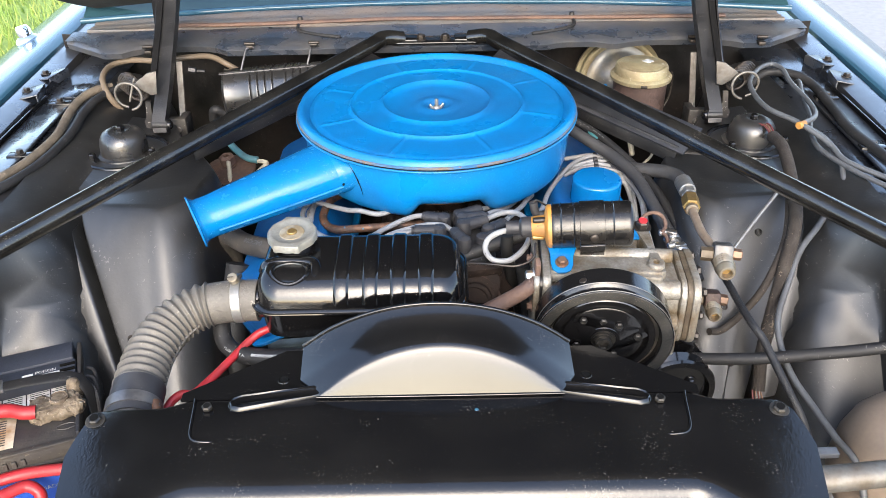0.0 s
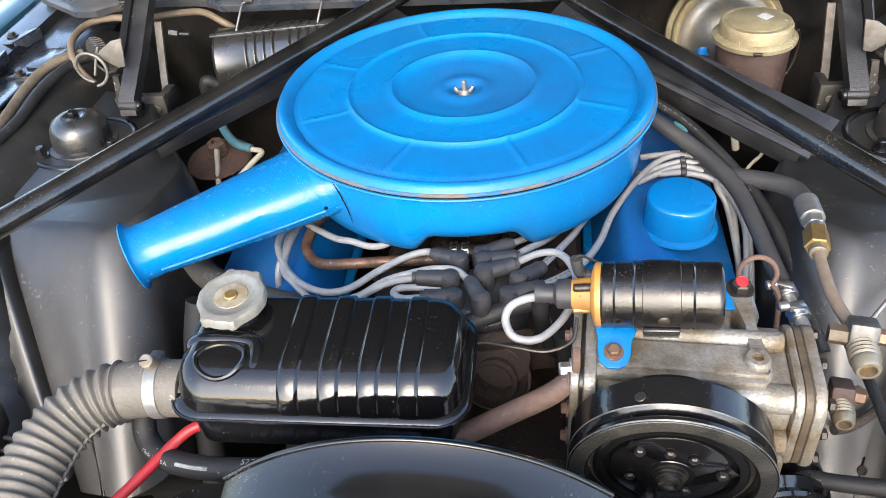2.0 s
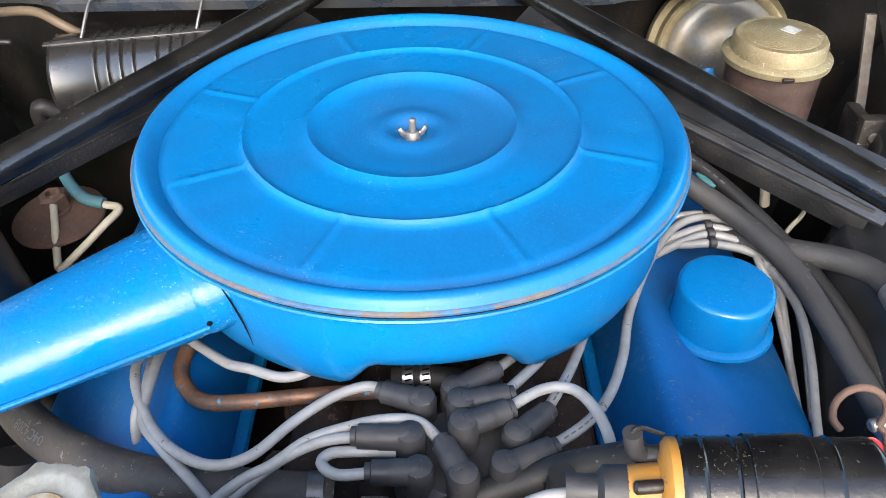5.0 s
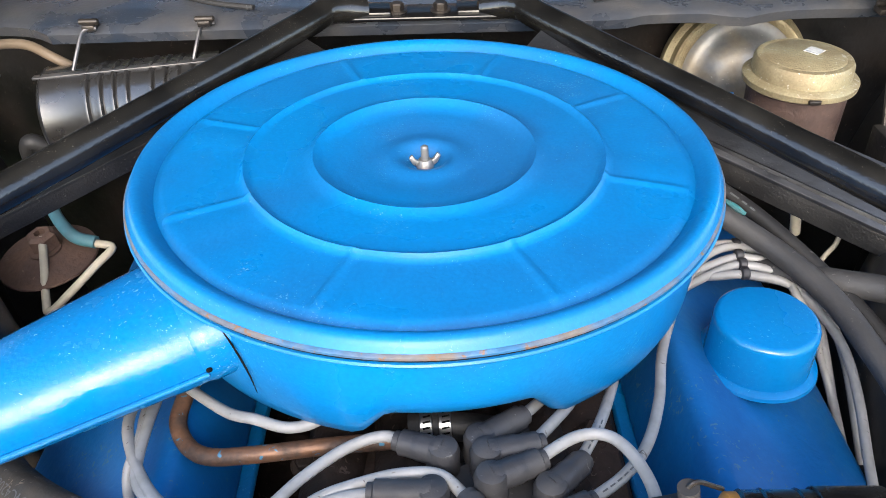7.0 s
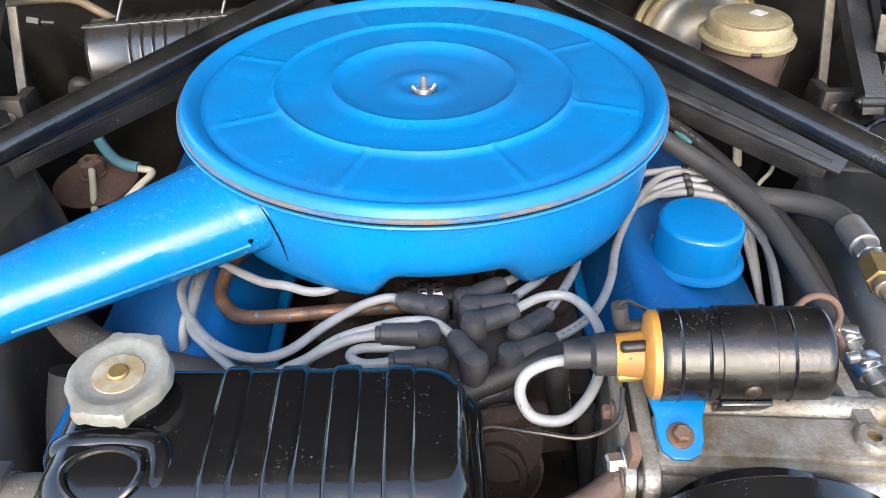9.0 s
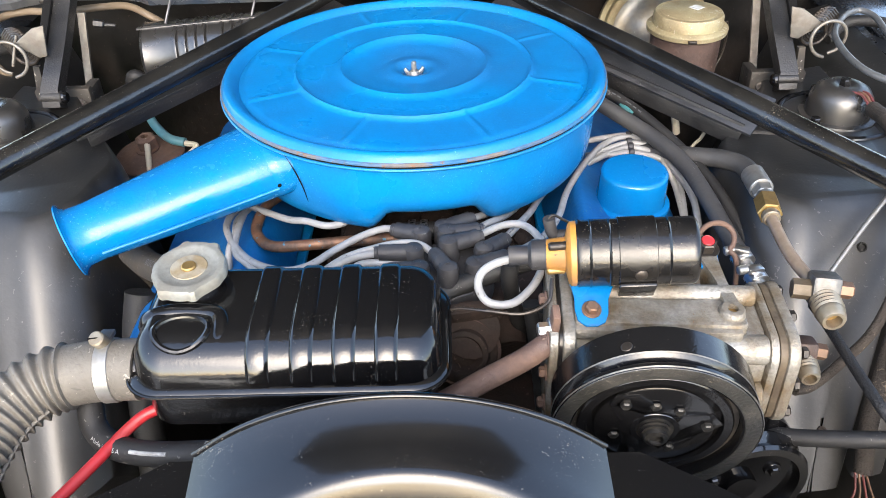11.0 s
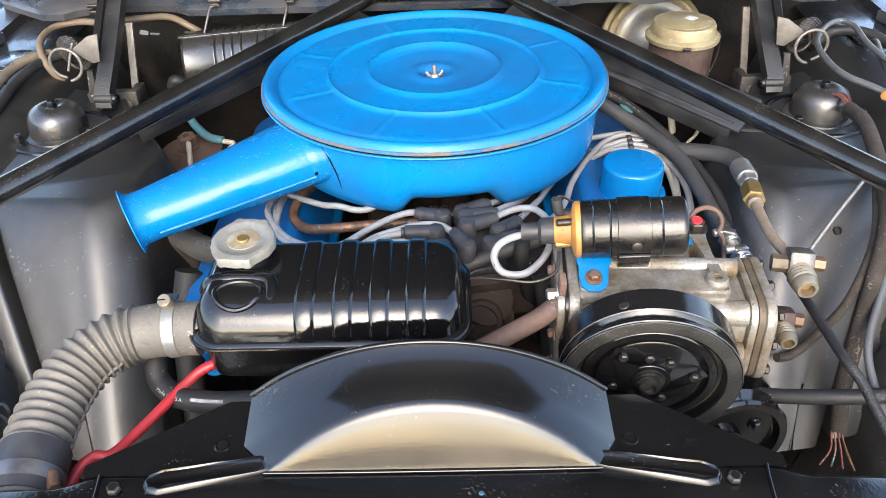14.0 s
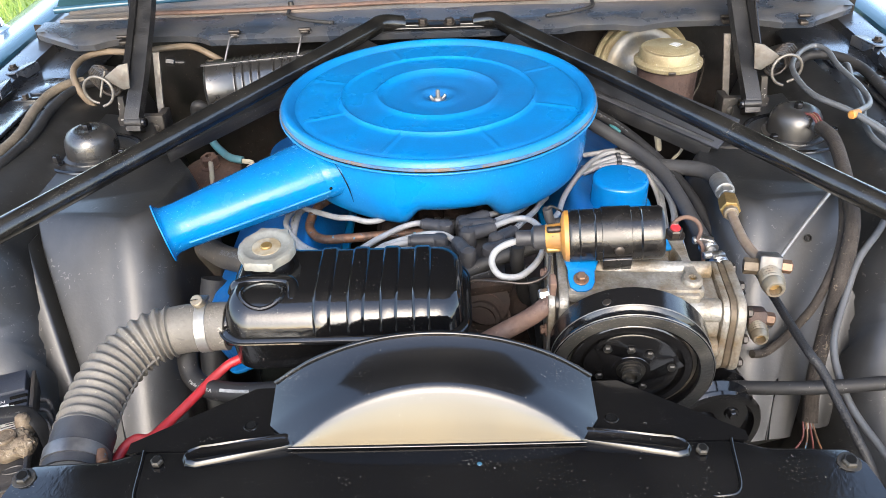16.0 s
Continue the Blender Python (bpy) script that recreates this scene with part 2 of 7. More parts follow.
GOLD = mat("yellow_zinc_plating", (0.31, 0.27, 0.16), 0.34, metal=0.35, col2=(0.20, 0.155, 0.085), mix=0.9, scale=34, grain=0.3, bump=0.7, bump_scale=520, rough2=0.6, speck=0.2, speck_col=(0.45, 0.42, 0.34), speck_scale=300)
ZINC = mat("zinc_plated_fitting", (0.30, 0.305, 0.30), 0.38, metal=0.8, col2=(0.24, 0.22, 0.19), mix=0.7, scale=60, grain=0.2)
BEIGE_METAL = mat("pale_threaded_aluminium", (0.24, 0.215, 0.165), 0.36, metal=0.6, col2=(0.17, 0.125, 0.08), mix=0.8, scale=60, grain=0.2)
RUBBER = mat("black_rubber_hose", (0.011, 0.011, 0.0115), 0.55, col2=(0.028, 0.026, 0.024), scale=25, rough2=0.75, bump=0.35, spec=0.4, speck=0.14, speck_col=(0.09, 0.085, 0.08))
OLD_RUBBER = mat("dusty_grey_rubber", (0.105, 0.094, 0.078), 0.55, col2=(0.062, 0.055, 0.047), mix=0.7, scale=26, rough2=0.75, grain=0.2, bump=0.6, bump_scale=300, speck=0.16, speck_col=(0.2, 0.18, 0.15), scratch=0.4, scratch_col=(0.05, 0.045, 0.04))
PLUG_WIRE = mat("grey_silicone_wire", (0.235, 0.235, 0.235), 0.42, col2=(0.17, 0.168, 0.16), mix=0.6, scale=60, bump=0.12, speck=0.1, speck_col=(0.08, 0.07, 0.06))
WIRE_GREY = mat("grey_vinyl_wire", (0.075, 0.080, 0.086), 0.36, col2=(0.05, 0.05, 0.05), mix=0.6, scale=50, speck=0.1, speck_col=(0.03, 0.03, 0.03))
BOOT = mat("dark_grey_rubber_boot", (0.022, 0.022, 0.025), 0.45, col2=(0.042, 0.041, 0.041), mix=0.5, scale=60, rough2=0.62, bump=0.3, spec=0.4, speck=0.1, speck_col=(0.09, 0.09, 0.09))
YELLOW = mat("orange_yellow_plastic", (0.40, 0.185, 0.032), 0.42, col2=(0.17, 0.09, 0.035), mix=0.8, scale=55, grain=0.2, speck=0.15, speck_col=(0.08, 0.05, 0.03))
RED = mat("red_vinyl_cable", (0.36, 0.018, 0.024), 0.4, col2=(0.22, 0.02, 0.022), mix=0.6, scale=40, speck=0.1, speck_col=(0.1, 0.05, 0.05))
LOOM = mat("brown_cloth_tape", (0.030, 0.0235, 0.018), 0.8, col2=(0.017, 0.014, 0.012), mix=0.8, scale=50, grain=0.35, bump=0.9, bump_scale=500, speck=0.18, speck_col=(0.12, 0.095, 0.07))
CREAM_TUBE = mat("cream_vacuum_tube", (0.40, 0.37, 0.29), 0.45, col2=(0.28, 0.25, 0.2), scale=60)
BODY_BLUE = mat("light_blue_car_paint", (0.026, 0.074, 0.112), 0.12, coat=0.1, col2=(0.03, 0.083, 0.125), mix=0.5, grain=0.03, bump=0.0, spec=0.35)
CHROME = mat("chrome", (0.75, 0.75, 0.76), 0.06, metal=1.0, bump=0.0, grain=0.02)
BATTERY = mat("battery_case_plastic", (0.014, 0.015, 0.019), 0.4, col2=(0.085, 0.07, 0.05), mix=0.55, scale=22, rough2=0.75, grain=0.25, bump=0.5, speck=0.1, speck_col=(0.11, 0.095, 0.075))
SULPHATE = mat("corroded_battery_terminal", (0.15, 0.12, 0.085), 0.8, col2=(0.055, 0.038, 0.025), mix=0.9, scale=70, grain=0.45, bump=1.0, bump_scale=300, speck=0.25, speck_col=(0.26, 0.23, 0.19))
WHITE_LABEL = mat("white_paper_label", (0.7, 0.69, 0.66), 0.6, scale=60)
PALE_LABEL = mat("worn_pale_label", (0.42, 0.43, 0.42), 0.6, col2=(0.25, 0.25, 0.24), mix=0.8, scale=140)
CAP_STAIN = mat("rust_stained_zinc", (0.22, 0.17, 0.10), 0.5, metal=0.2, col2=(0.25, 0.235, 0.19), mix=0.9, scale=110, grain=0.3, bump=0.4)
LABEL_BLUE = mat("blue_label", (0.01, 0.06, 0.35), 0.4, scale=60)
CAP_ZINC = mat("dull_zinc_cap", (0.195, 0.200, 0.185), 0.34, metal=0.2, col2=(0.15, 0.14, 0.115), mix=0.8, scale=45, grain=0.25, rough2=0.55, bump=0.3, bump_scale=300, scratch=0.0, scratch_col=(0.42, 0.42, 0.4))
DARK_HOSE = mat("grey_black_hose", (0.028, 0.028, 0.029), 0.5, col2=(0.05, 0.047, 0.043), scale=30, bump=0.4, speck=0.1, speck_col=(0.09, 0.085, 0.08))
WASHER_BAG = mat("tan_vinyl_bag", (0.18, 0.14, 0.105), 0.5, col2=(0.19, 0.14, 0.10), scale=16)
PULLEY_FACE = mat("speckled_dusty_black", (0.012, 0.012, 0.011), 0.30, col2=(0.035, 0.031, 0.026), mix=0.6, scale=40, rough2=0.5, grain=0.3, bump=0.6, bump_scale=420, spec=0.7, speck=0.2, speck_col=(0.20, 0.17, 0.13), speck_scale=1000)
WORN_EDGE = mat("rubbed_paint_edge", (0.10, 0.098, 0.094), 0.3, metal=0.4, col2=(0.03, 0.028, 0.026), mix=0.8, scale=60, grain=0.3, bump=0.3)
COIL_BLACK = mat("greasy_black_enamel", (0.0045, 0.0045, 0.005), 0.15, col2=(0.016, 0.014, 0.012), mix=0.7, scale=40, rough2=0.36, grain=0.3, bump=0.14, bump_scale=350, spec=0.5, speck=0.11, speck_col=(0.09, 0.08, 0.06), speck_scale=700, scratch=0.0, scratch_col=(0.06, 0.055, 0.05), peel=0.02, peel_scale=90)
LINING = mat("dark_bonnet_underside", (0.008, 0.008, 0.008), 0.5, col2=(0.02, 0.019, 0.017), rough2=0.8, bump=0.5, bump_scale=90)
TEXT_WHITE = mat("white_stencil_ink", (0.36, 0.36, 0.35), 0.6, col2=(0.12, 0.12, 0.12), mix=0.8, scale=160, bump=0.0)
CHIPPED = mat("chipped_seam_paint", (0.02, 0.095, 0.20), 0.45, col2=(0.11, 0.09, 0.075), mix=1.0, scale=34, grain=0.4, bump=0.8, speck=0.28, speck_col=(0.14, 0.075, 0.042), speck_scale=200)
STRAP_STEEL = mat("scuffed_clamp_steel", (0.10, 0.10, 0.105), 0.3, metal=0.7, col2=(0.2, 0.19, 0.18), mix=0.7, scale=60, grain=0.2)
SLOT = mat("dark_gap", (0.004, 0.004, 0.004), 0.8, bump=0.0, spec=0.1)


# ---- ways of making shapes ----
def mesh_of(verts, faces):
    me = bpy.data.meshes.new("shape")
    me.from_pydata([tuple(v) for v in verts], [], faces)
    return me


def part(name, shape, material, parent=None, label="", smooth=38):
    """Links a bmesh or a mesh as one object under a thing or under a part."""
    if isinstance(shape, bmesh.types.BMesh):
        me = bpy.data.meshes.new(name)
        bmesh.ops.recalc_face_normals(shape, faces=shape.faces)
        shape.to_mesh(me)
        shape.free()
    else:
        me = shape
        me.name = name
    me.materials.append(material)
    if smooth:
        for p in me.polygons:
            p.use_smooth = True
        me.set_sharp_from_angle(angle=radians(smooth))
    ob = new(name, me)
    if parent:
        ob.parent = parent
    if label:
        ob["label"] = label
    return ob


def thing(name, label, category, group="", kind=""):
    return tagged(new(name), label, category, group, kind)


def box(sx, sy, sz, bevel=0.002, m=None, seg=2):
    bm = bmesh.new()
    bmesh.ops.create_cube(bm, size=1)
    bmesh.ops.scale(bm, vec=(sx, sy, sz), verts=bm.verts)
    if bevel:
        bmesh.ops.bevel(bm, geom=list(bm.edges), offset=bevel, segments=seg, affect="EDGES", profile=0.5)
    if m is not None:
        bmesh.ops.transform(bm, matrix=m, verts=bm.verts)
    return bm


def join(*bms):
    """Several shapes of one piece as one bmesh."""
    out = bmesh.new()
    for b in bms:
        me = bpy.data.meshes.new("piece")
        b.to_mesh(me)
        b.free()
        out.from_mesh(me)
        bpy.data.meshes.remove(me)
    return out


def lathe(profile, seg=32, m=None, wobble=None):
    """Turns (radius, height) pairs round z; a radius of 0 closes the shape."""
    bm = bmesh.new()
    rings = []
    for r, z in profile:
        if r <= 1e-6:
            rings.append([bm.verts.new((0, 0, z))])
        else:
            rings.append([bm.verts.new((r * math.cos(a), r * math.sin(a), z)) for a in (2 * math.pi * i / seg for i in range(seg))])
    for a, b in zip(rings, rings[1:]):
        for i in range(seg):
            j = (i + 1) % seg
            if len(a) == 1 and len(b) == 1:
                continue
            if len(a) == 1:
                bm.faces.new((a[0], b[i], b[j]))
            elif len(b) == 1:
                bm.faces.new((a[i], a[j], b[0]))
            else:
                bm.faces.new((a[i], a[j], b[j], b[i]))
    if m is not None:
        bmesh.ops.transform(bm, matrix=m, verts=bm.verts)
    return bm


def along(a, b):
    """A pose whose z axis runs from a to b, with its origin at a."""
    d = Vector(b) - Vector(a)
    return Matrix.Translation(a) @ d.to_track_quat("Z", "Y").to_matrix().to_4x4()


def rod(a, b, r, seg=16, r2=None, bevel=0.001):
    n = (Vector(b) - Vector(a)).length
    r2 = r if r2 is None else r2
    return lathe([(0, 0), (r - bevel, 0), (r, bevel), (r2, n - bevel), (r2 - bevel, n), (0, n)], seg, along(a, b))


def hexagon(a, b, r, bevel=0.0008):
    n = (Vector(b) - Vector(a)).length
    return lathe([(0, 0), (r, 0), (r, n - bevel * 1.5), (r - bevel * 1.5, n), (0, n)], 6, along(a, b))


def spline(points, sub=8):
    p = [Vector(q) for q in points]
    p = [p[0] * 2 - p[1], *p, p[-1] * 2 - p[-2]]
    out = []
    for i in range(1, len(p) - 2):
        for k in range(sub):
            t = k / sub
            a, b, c, d = p[i - 1 : i + 3]
            out.append(0.5 * (2 * b + (c - a) * t + (2 * a - 5 * b + 4 * c - d) * t * t + (3 * b - a - 3 * c + d) * t ** 3))
    out.append(p[-2])
    return out


def sweep(points, r, seg=12, sub=8, ends=True, flat=1.0, shape=None):
    """A tube along a smooth line; r is a radius or a function of the share of its length."""
    line = spline(points, sub) if sub > 1 else [Vector(q) for q in points]
    total = [0.0]
    for a, b in zip(line, line[1:]):
        total.append(total[-1] + (b - a).length)
    way = (line[1] - line[0]).normalized()
    side = way.orthogonal().normalized() if abs(way.z) > 0.95 else way.cross(Vector((0, 0, 1))).normalized()
    verts, faces = [], []
    for i, p in enumerate(line):
        w = (line[min(i + 1, len(line) - 1)] - line[max(i - 1, 0)]).normalized()
        side = (side - w * side.dot(w)).normalized()
        up = side.cross(w)
        s = total[i] / total[-1]
        rr = r(s) if callable(r) else r
        for k in range(seg):
            a = 2 * math.pi * k / seg
            verts.append(p + side * (rr * math.cos(a)) + up * (rr * flat * math.sin(a)))
    for i in range(len(line) - 1):
        for k in range(seg):
            a, b = i * seg + k, i * seg + (k + 1) % seg
            faces.append((a, b, b + seg, a + seg))
    if ends:
        faces.append(tuple(reversed(range(seg))))
        faces.append(tuple(range((len(line) - 1) * seg, len(line) * seg)))
    return mesh_of(verts, faces)


def prism(outline, h, bevel=0.0, m=None, seg=2):
    """A flat outline in x and y, made h thick upwards."""
    bm = bmesh.new()
    low = [bm.verts.new((x, y, 0)) for x, y in outline]
    face = bm.faces.new(low)
    top = bmesh.ops.extrude_face_region(bm, geom=[face])
    bmesh.ops.translate(bm, vec=(0, 0, h), verts=[v for v in top["geom"] if isinstance(v, bmesh.types.BMVert)])
    bmesh.ops.recalc_face_normals(bm, faces=bm.faces)
    if bevel:
        bmesh.ops.bevel(bm, geom=list(bm.edges), offset=bevel, segments=seg, affect="EDGES", profile=0.5)
    if m is not None:
        bmesh.ops.transform(bm, matrix=m, verts=bm.verts)
    return bm


def rounded(w, d, r, n=6):
    """The outline of a rectangle with round corners, about its middle."""
    out = []
    for cx, cy, a0 in ((w / 2 - r, d / 2 - r, 0), (-w / 2 + r, d / 2 - r, 90), (-w / 2 + r, -d / 2 + r, 180), (w / 2 - r, -d / 2 + r, 270)):
        for k in range(n + 1):
            a = radians(a0 + 90 * k / n)
            out.append((cx + r * math.cos(a), cy + r * math.sin(a)))
    return out


def loft(loops, closed=True, caps=True):
    """A skin over loops that have the same number of points."""
    n = len(loops[0])
    verts = [v for l in loops for v in l]
    faces = []
    for i in range(len(loops) - 1):
        for k in range(n if closed else n - 1):
            a, b = i * n + k, i * n + (k + 1) % n
            faces.append((a, b, b + n, a + n))
    if caps and closed:
        faces.append(tuple(reversed(range(n))))
        faces.append(tuple(range((len(loops) - 1) * n, len(loops) * n)))
    return mesh_of(verts, faces)


def thick(me, t, offset=-1.0):
    """Gives a sheet its thickness."""
    bm = bmesh.new()
    bm.from_mesh(me)
    bmesh.ops.recalc_face_normals(bm, faces=bm.faces)
    bmesh.ops.solidify(bm, geom=list(bm.faces), thickness=t)
    return bm


def bolt(a, b, r, parent, material=DARK_STEEL, name="bolt", washer=True):
    """A hexagon bolt head standing from a to b."""
    av, bv = Vector(a), Vector(b)
    w = (bv - av).normalized()
    bms = [hexagon(av + w * 0.0015, bv, r)]
    if washer:
        bms.append(rod(av, av + w * 0.0018, r * 1.45, 20, bevel=0.0004))
    return part(name, join(*bms), material, parent, smooth=25)



def lettering(text, size, parent, place, depth=0.0003, material=None, name="lettering"):
    """Words in the built-in font as a thin mesh; place maps (along, up, out) to a point."""
    cu = bpy.data.curves.new("words", "FONT")
    cu.body, cu.size, cu.resolution_u = text, size, 3
    ob = bpy.data.objects.new("words", cu)
    me = bpy.data.meshes.new_from_object(ob)
    bpy.data.objects.remove(ob)
    bm = bmesh.new()
    bm.from_mesh(me)
    bpy.data.meshes.remove(me)
    for v in bm.verts:
        v.co = place(v.co.x, v.co.y, depth)
    return part(name, bm, material or TEXT_WHITE, parent, smooth=0)


def hose_place(line, r, start, turn, sign=1):
    """Wraps letters round a tube: start metres along it, turn degrees from its top towards -y."""
    pts = spline(line, 12)
    run = [0.0]
    for a, b in zip(pts, pts[1:]):
        run.append(run[-1] + (b - a).length)

    def place(x, y, out):
        d = max(0.0, min(run[-1] - 1e-5, start + x))
        i = max(k for k in range(len(run) - 1) if run[k] <= d)
        f = (d - run[i]) / (run[i + 1] - run[i])
        p = pts[i].lerp(pts[i + 1], f)
        w = (pts[i + 1] - pts[i]).normalized()
        side = w.cross(Vector((0, 0, 1))).normalized() * sign
        up = side.cross(w).normalized()
        up = up if up.z > 0 else -up
        a = radians(turn) - y / r
        return p + (up * math.cos(a) + side * math.sin(a)) * (r + out)
    return place
# ---- ground ----
def ground_material():
    m = bpy.data.materials.new("grass_and_concrete")
    m.use_nodes = True
    nt = m.node_tree
    b = nt.nodes["Principled BSDF"]
    add, link = nt.nodes.new, nt.links.new
    co, sep = add("ShaderNodeTexCoord"), add("ShaderNodeSeparateXYZ")
    link(co.outputs["Object"], sep.inputs[0])
    n1, n2 = add("ShaderNodeTexNoise"), add("ShaderNodeTexNoise")
    n1.inputs["Scale"].default_value, n2.inputs["Scale"].default_value, n2.inputs["Detail"].default_value = 1.2, 28.0, 6.0
    link(co.outputs["Object"], n1.inputs["Vector"])
    link(co.outputs["Object"], n2.inputs["Vector"])
    grass, conc = add("ShaderNodeValToRGB"), add("ShaderNodeValToRGB")
    grass.color_ramp.elements[0].color, grass.color_ramp.elements[1].color = (0.10, 0.17, 0.03, 1), (0.30, 0.38, 0.09, 1)
    conc.color_ramp.elements[0].color, conc.color_ramp.elements[1].color = (0.20, 0.195, 0.185, 1), (0.31, 0.302, 0.288, 1)
    link(n2.outputs["Fac"], grass.inputs["Fac"])
    link(n2.outputs["Fac"], conc.inputs["Fac"])
    edge = add("ShaderNodeMath")
    edge.operation = "MULTIPLY_ADD"
    edge.inputs[1].default_value = 0.5
    link(n1.outputs["Fac"], edge.inputs[0])
    link(sep.outputs["X"], edge.inputs[2])
    side = add("ShaderNodeMath")
    side.operation = "GREATER_THAN"
    side.inputs[1].default_value = -0.6
    link(edge.outputs[0], side.inputs[0])
    # in front of the car the drive spreads over the whole width
    front, drive = add("ShaderNodeMath"), add("ShaderNodeMath")
    front.operation, drive.operation = "LESS_THAN", "MAXIMUM"
    front.inputs[1].default_value = -0.7
    link(sep.outputs["Y"], front.inputs[0])
    link(front.outputs[0], drive.inputs[0])
    link(side.outputs[0], drive.inputs[1])
    two = add("ShaderNodeMix")
    two.data_type = "RGBA"
    link(drive.outputs[0], two.inputs["Factor"])
    link(grass.outputs["Color"], two.inputs["A"])
    link(conc.outputs["Color"], two.inputs["B"])
    link(two.outputs["Result"], b.inputs["Base Color"])
    b.inputs["Roughness"].default_value = 0.9
    return m


GROUND = ground_material()
ground = part("ground", mesh_of([(-400, -400, 0), (400, -400, 0), (400, 400, 0), (-400, 400, 0)], [(0, 1, 2, 3)]), GROUND)
tagged(ground, "sunlit grass verge beside a pale concrete drive", "ground", kind="structure")


blades, bfaces = [], []
rng = random.Random(4)
for i in range(9000):
    x, y = rng.uniform(-4.2, -0.95), rng.uniform(0.9, 5.2)
    h, w, a = rng.uniform(0.05, 0.14), rng.uniform(0.003, 0.007), rng.uniform(0, math.tau)
    dx, dy, lx, ly = w * math.cos(a), w * math.sin(a), rng.gauss(0, 0.03), rng.gauss(0, 0.03)
    n = len(blades)
    blades += [(x - dx, y - dy, 0), (x + dx, y + dy, 0), (x + lx * 0.5 + dx * 0.6, y + ly * 0.5 + dy * 0.6, h * 0.6), (x + lx * 0.5 - dx * 0.6, y + ly * 0.5 - dy * 0.6, h * 0.6), (x + lx, y + ly, h)]
    bfaces += [(n, n + 1, n + 2, n + 3), (n + 3, n + 2, n + 4)]
GRASS = mat("grass_blades", (0.16, 0.26, 0.04), 0.6, col2=(0.36, 0.38, 0.12), mix=0.8, scale=6, bump=0.0)
tagged(part("grass", mesh_of(blades, bfaces), GRASS, smooth=0), "long bright green grass of the verge", "grass", kind="stuff")


# ---- car body ----
car = thing("car_body", "light blue car body with black painted engine bay", "car", kind="structure")
MIRROR = Matrix.Diagonal((-1, 1, 1, 1))


def mirrored(me):
    """The same sheet on the other side of the car."""
    bm = bmesh.new()
    bm.from_mesh(me)
    bmesh.ops.transform(bm, matrix=MIRROR, verts=bm.verts)
    bmesh.ops.reverse_faces(bm, faces=bm.faces)
    out = bpy.data.meshes.new(me.name)
    bm.to_mesh(out)
    bm.free()
    return out


def strip(profile_at, stations):
    """A sheet through cross sections: profile_at(y) gives points (x, z)."""
    return loft([[(x, y, z) for x, z in profile_at(y)] for y in stations], closed=False)


def fender_profile(y):
    # from the inner gutter over the crown to the flank
    k = (y - 0.2) * 0.02
    return [(0.668, 0.888 + k), (0.670, 0.912 + k), (0.676, 0.916 + k), (0.70, 0.915 + k), (0.74, 0.906 + k), (0.78, 0.890 + k), (0.82, 0.865 + k), (0.85, 0.825 + k), (0.86, 0.75), (0.86, 0.45)]


def gutter_profile(y):
    # the black flange inside the fender and the shelf of the apron
    k = (y - 0.2) * 0.02
    return [(0.666, 0.908 + k), (0.650, 0.909 + k), (0.628, 0.905 + k), (0.624, 0.893 + k), (0.585, 0.893 + k), (0.56, 0.892 + k), (0.535, 0.886 + k)]


STATIONS = [-0.75 + 0.11 * i for i in range(15)]
for flip in (False, True):
    f = strip(fender_profile, STATIONS)
    g = strip(gutter_profile, STATIONS)
    part("fender", thick(mirrored(f) if flip else f, 0.0012), BODY_BLUE, car, "light blue painted fender")
    part("inner_fender_flange", thick(mirrored(g) if flip else g, 0.0012), SHELF, car)


STEEP_LINE = [(0.545, 0.892), (0.512, 0.884), (0.482, 0.866), (0.466, 0.822), (0.452, 0.770), (0.434, 0.710), (0.412, 0.60), (0.39, 0.40), (0.38, 0.20)]


def apron_profile(y):
    # steep beside the tower; in front of it a wall above a wheel arch that falls away forwards
    k = max(0.0, min(1.0, (y + 0.26) / 0.06))
    k = k * k * (3 - 2 * k)
    top = 0.842 + 1.15 * min(0.0, y + 0.21)
    arch_line = [(0.545, 0.892), (0.541, 0.880), (0.538, top + 0.020), (0.532, top), (0.500, top - 0.004), (0.470, top - 0.014), (0.446, top - 0.038), (0.425, top - 0.085), (0.40, 0.20)]
    return [(a[0] * (1 - k) + b[0] * k, a[1] * (1 - k) + b[1] * k) for a, b in zip(arch_line, STEEP_LINE)]


for flip in (False, True):
    a = strip(apron_profile, [-0.70 + 0.025 * i for i in range(41)])
    part("inner_apron", thick(mirrored(a) if flip else a, 0.0015), APRON, car, "glossy black inner apron", smooth=60)


def ring_spline(pts, z, sub=6):
    """A smooth closed loop through plan points at one height."""
    n = len(pts)
    out = []
    for i in range(n):
        a, b, c, d = (Vector(pts[(i + k) % n]) for k in (-1, 0, 1, 2))
        for k in range(sub):
            t = k / sub
            q = 0.5 * (2 * b + (c - a) * t + (2 * a - 5 * b + 4 * c - d) * t * t + (3 * b - a - 3 * c + d) * t ** 3)
            out.append((q.x, q.y, z))
    return out


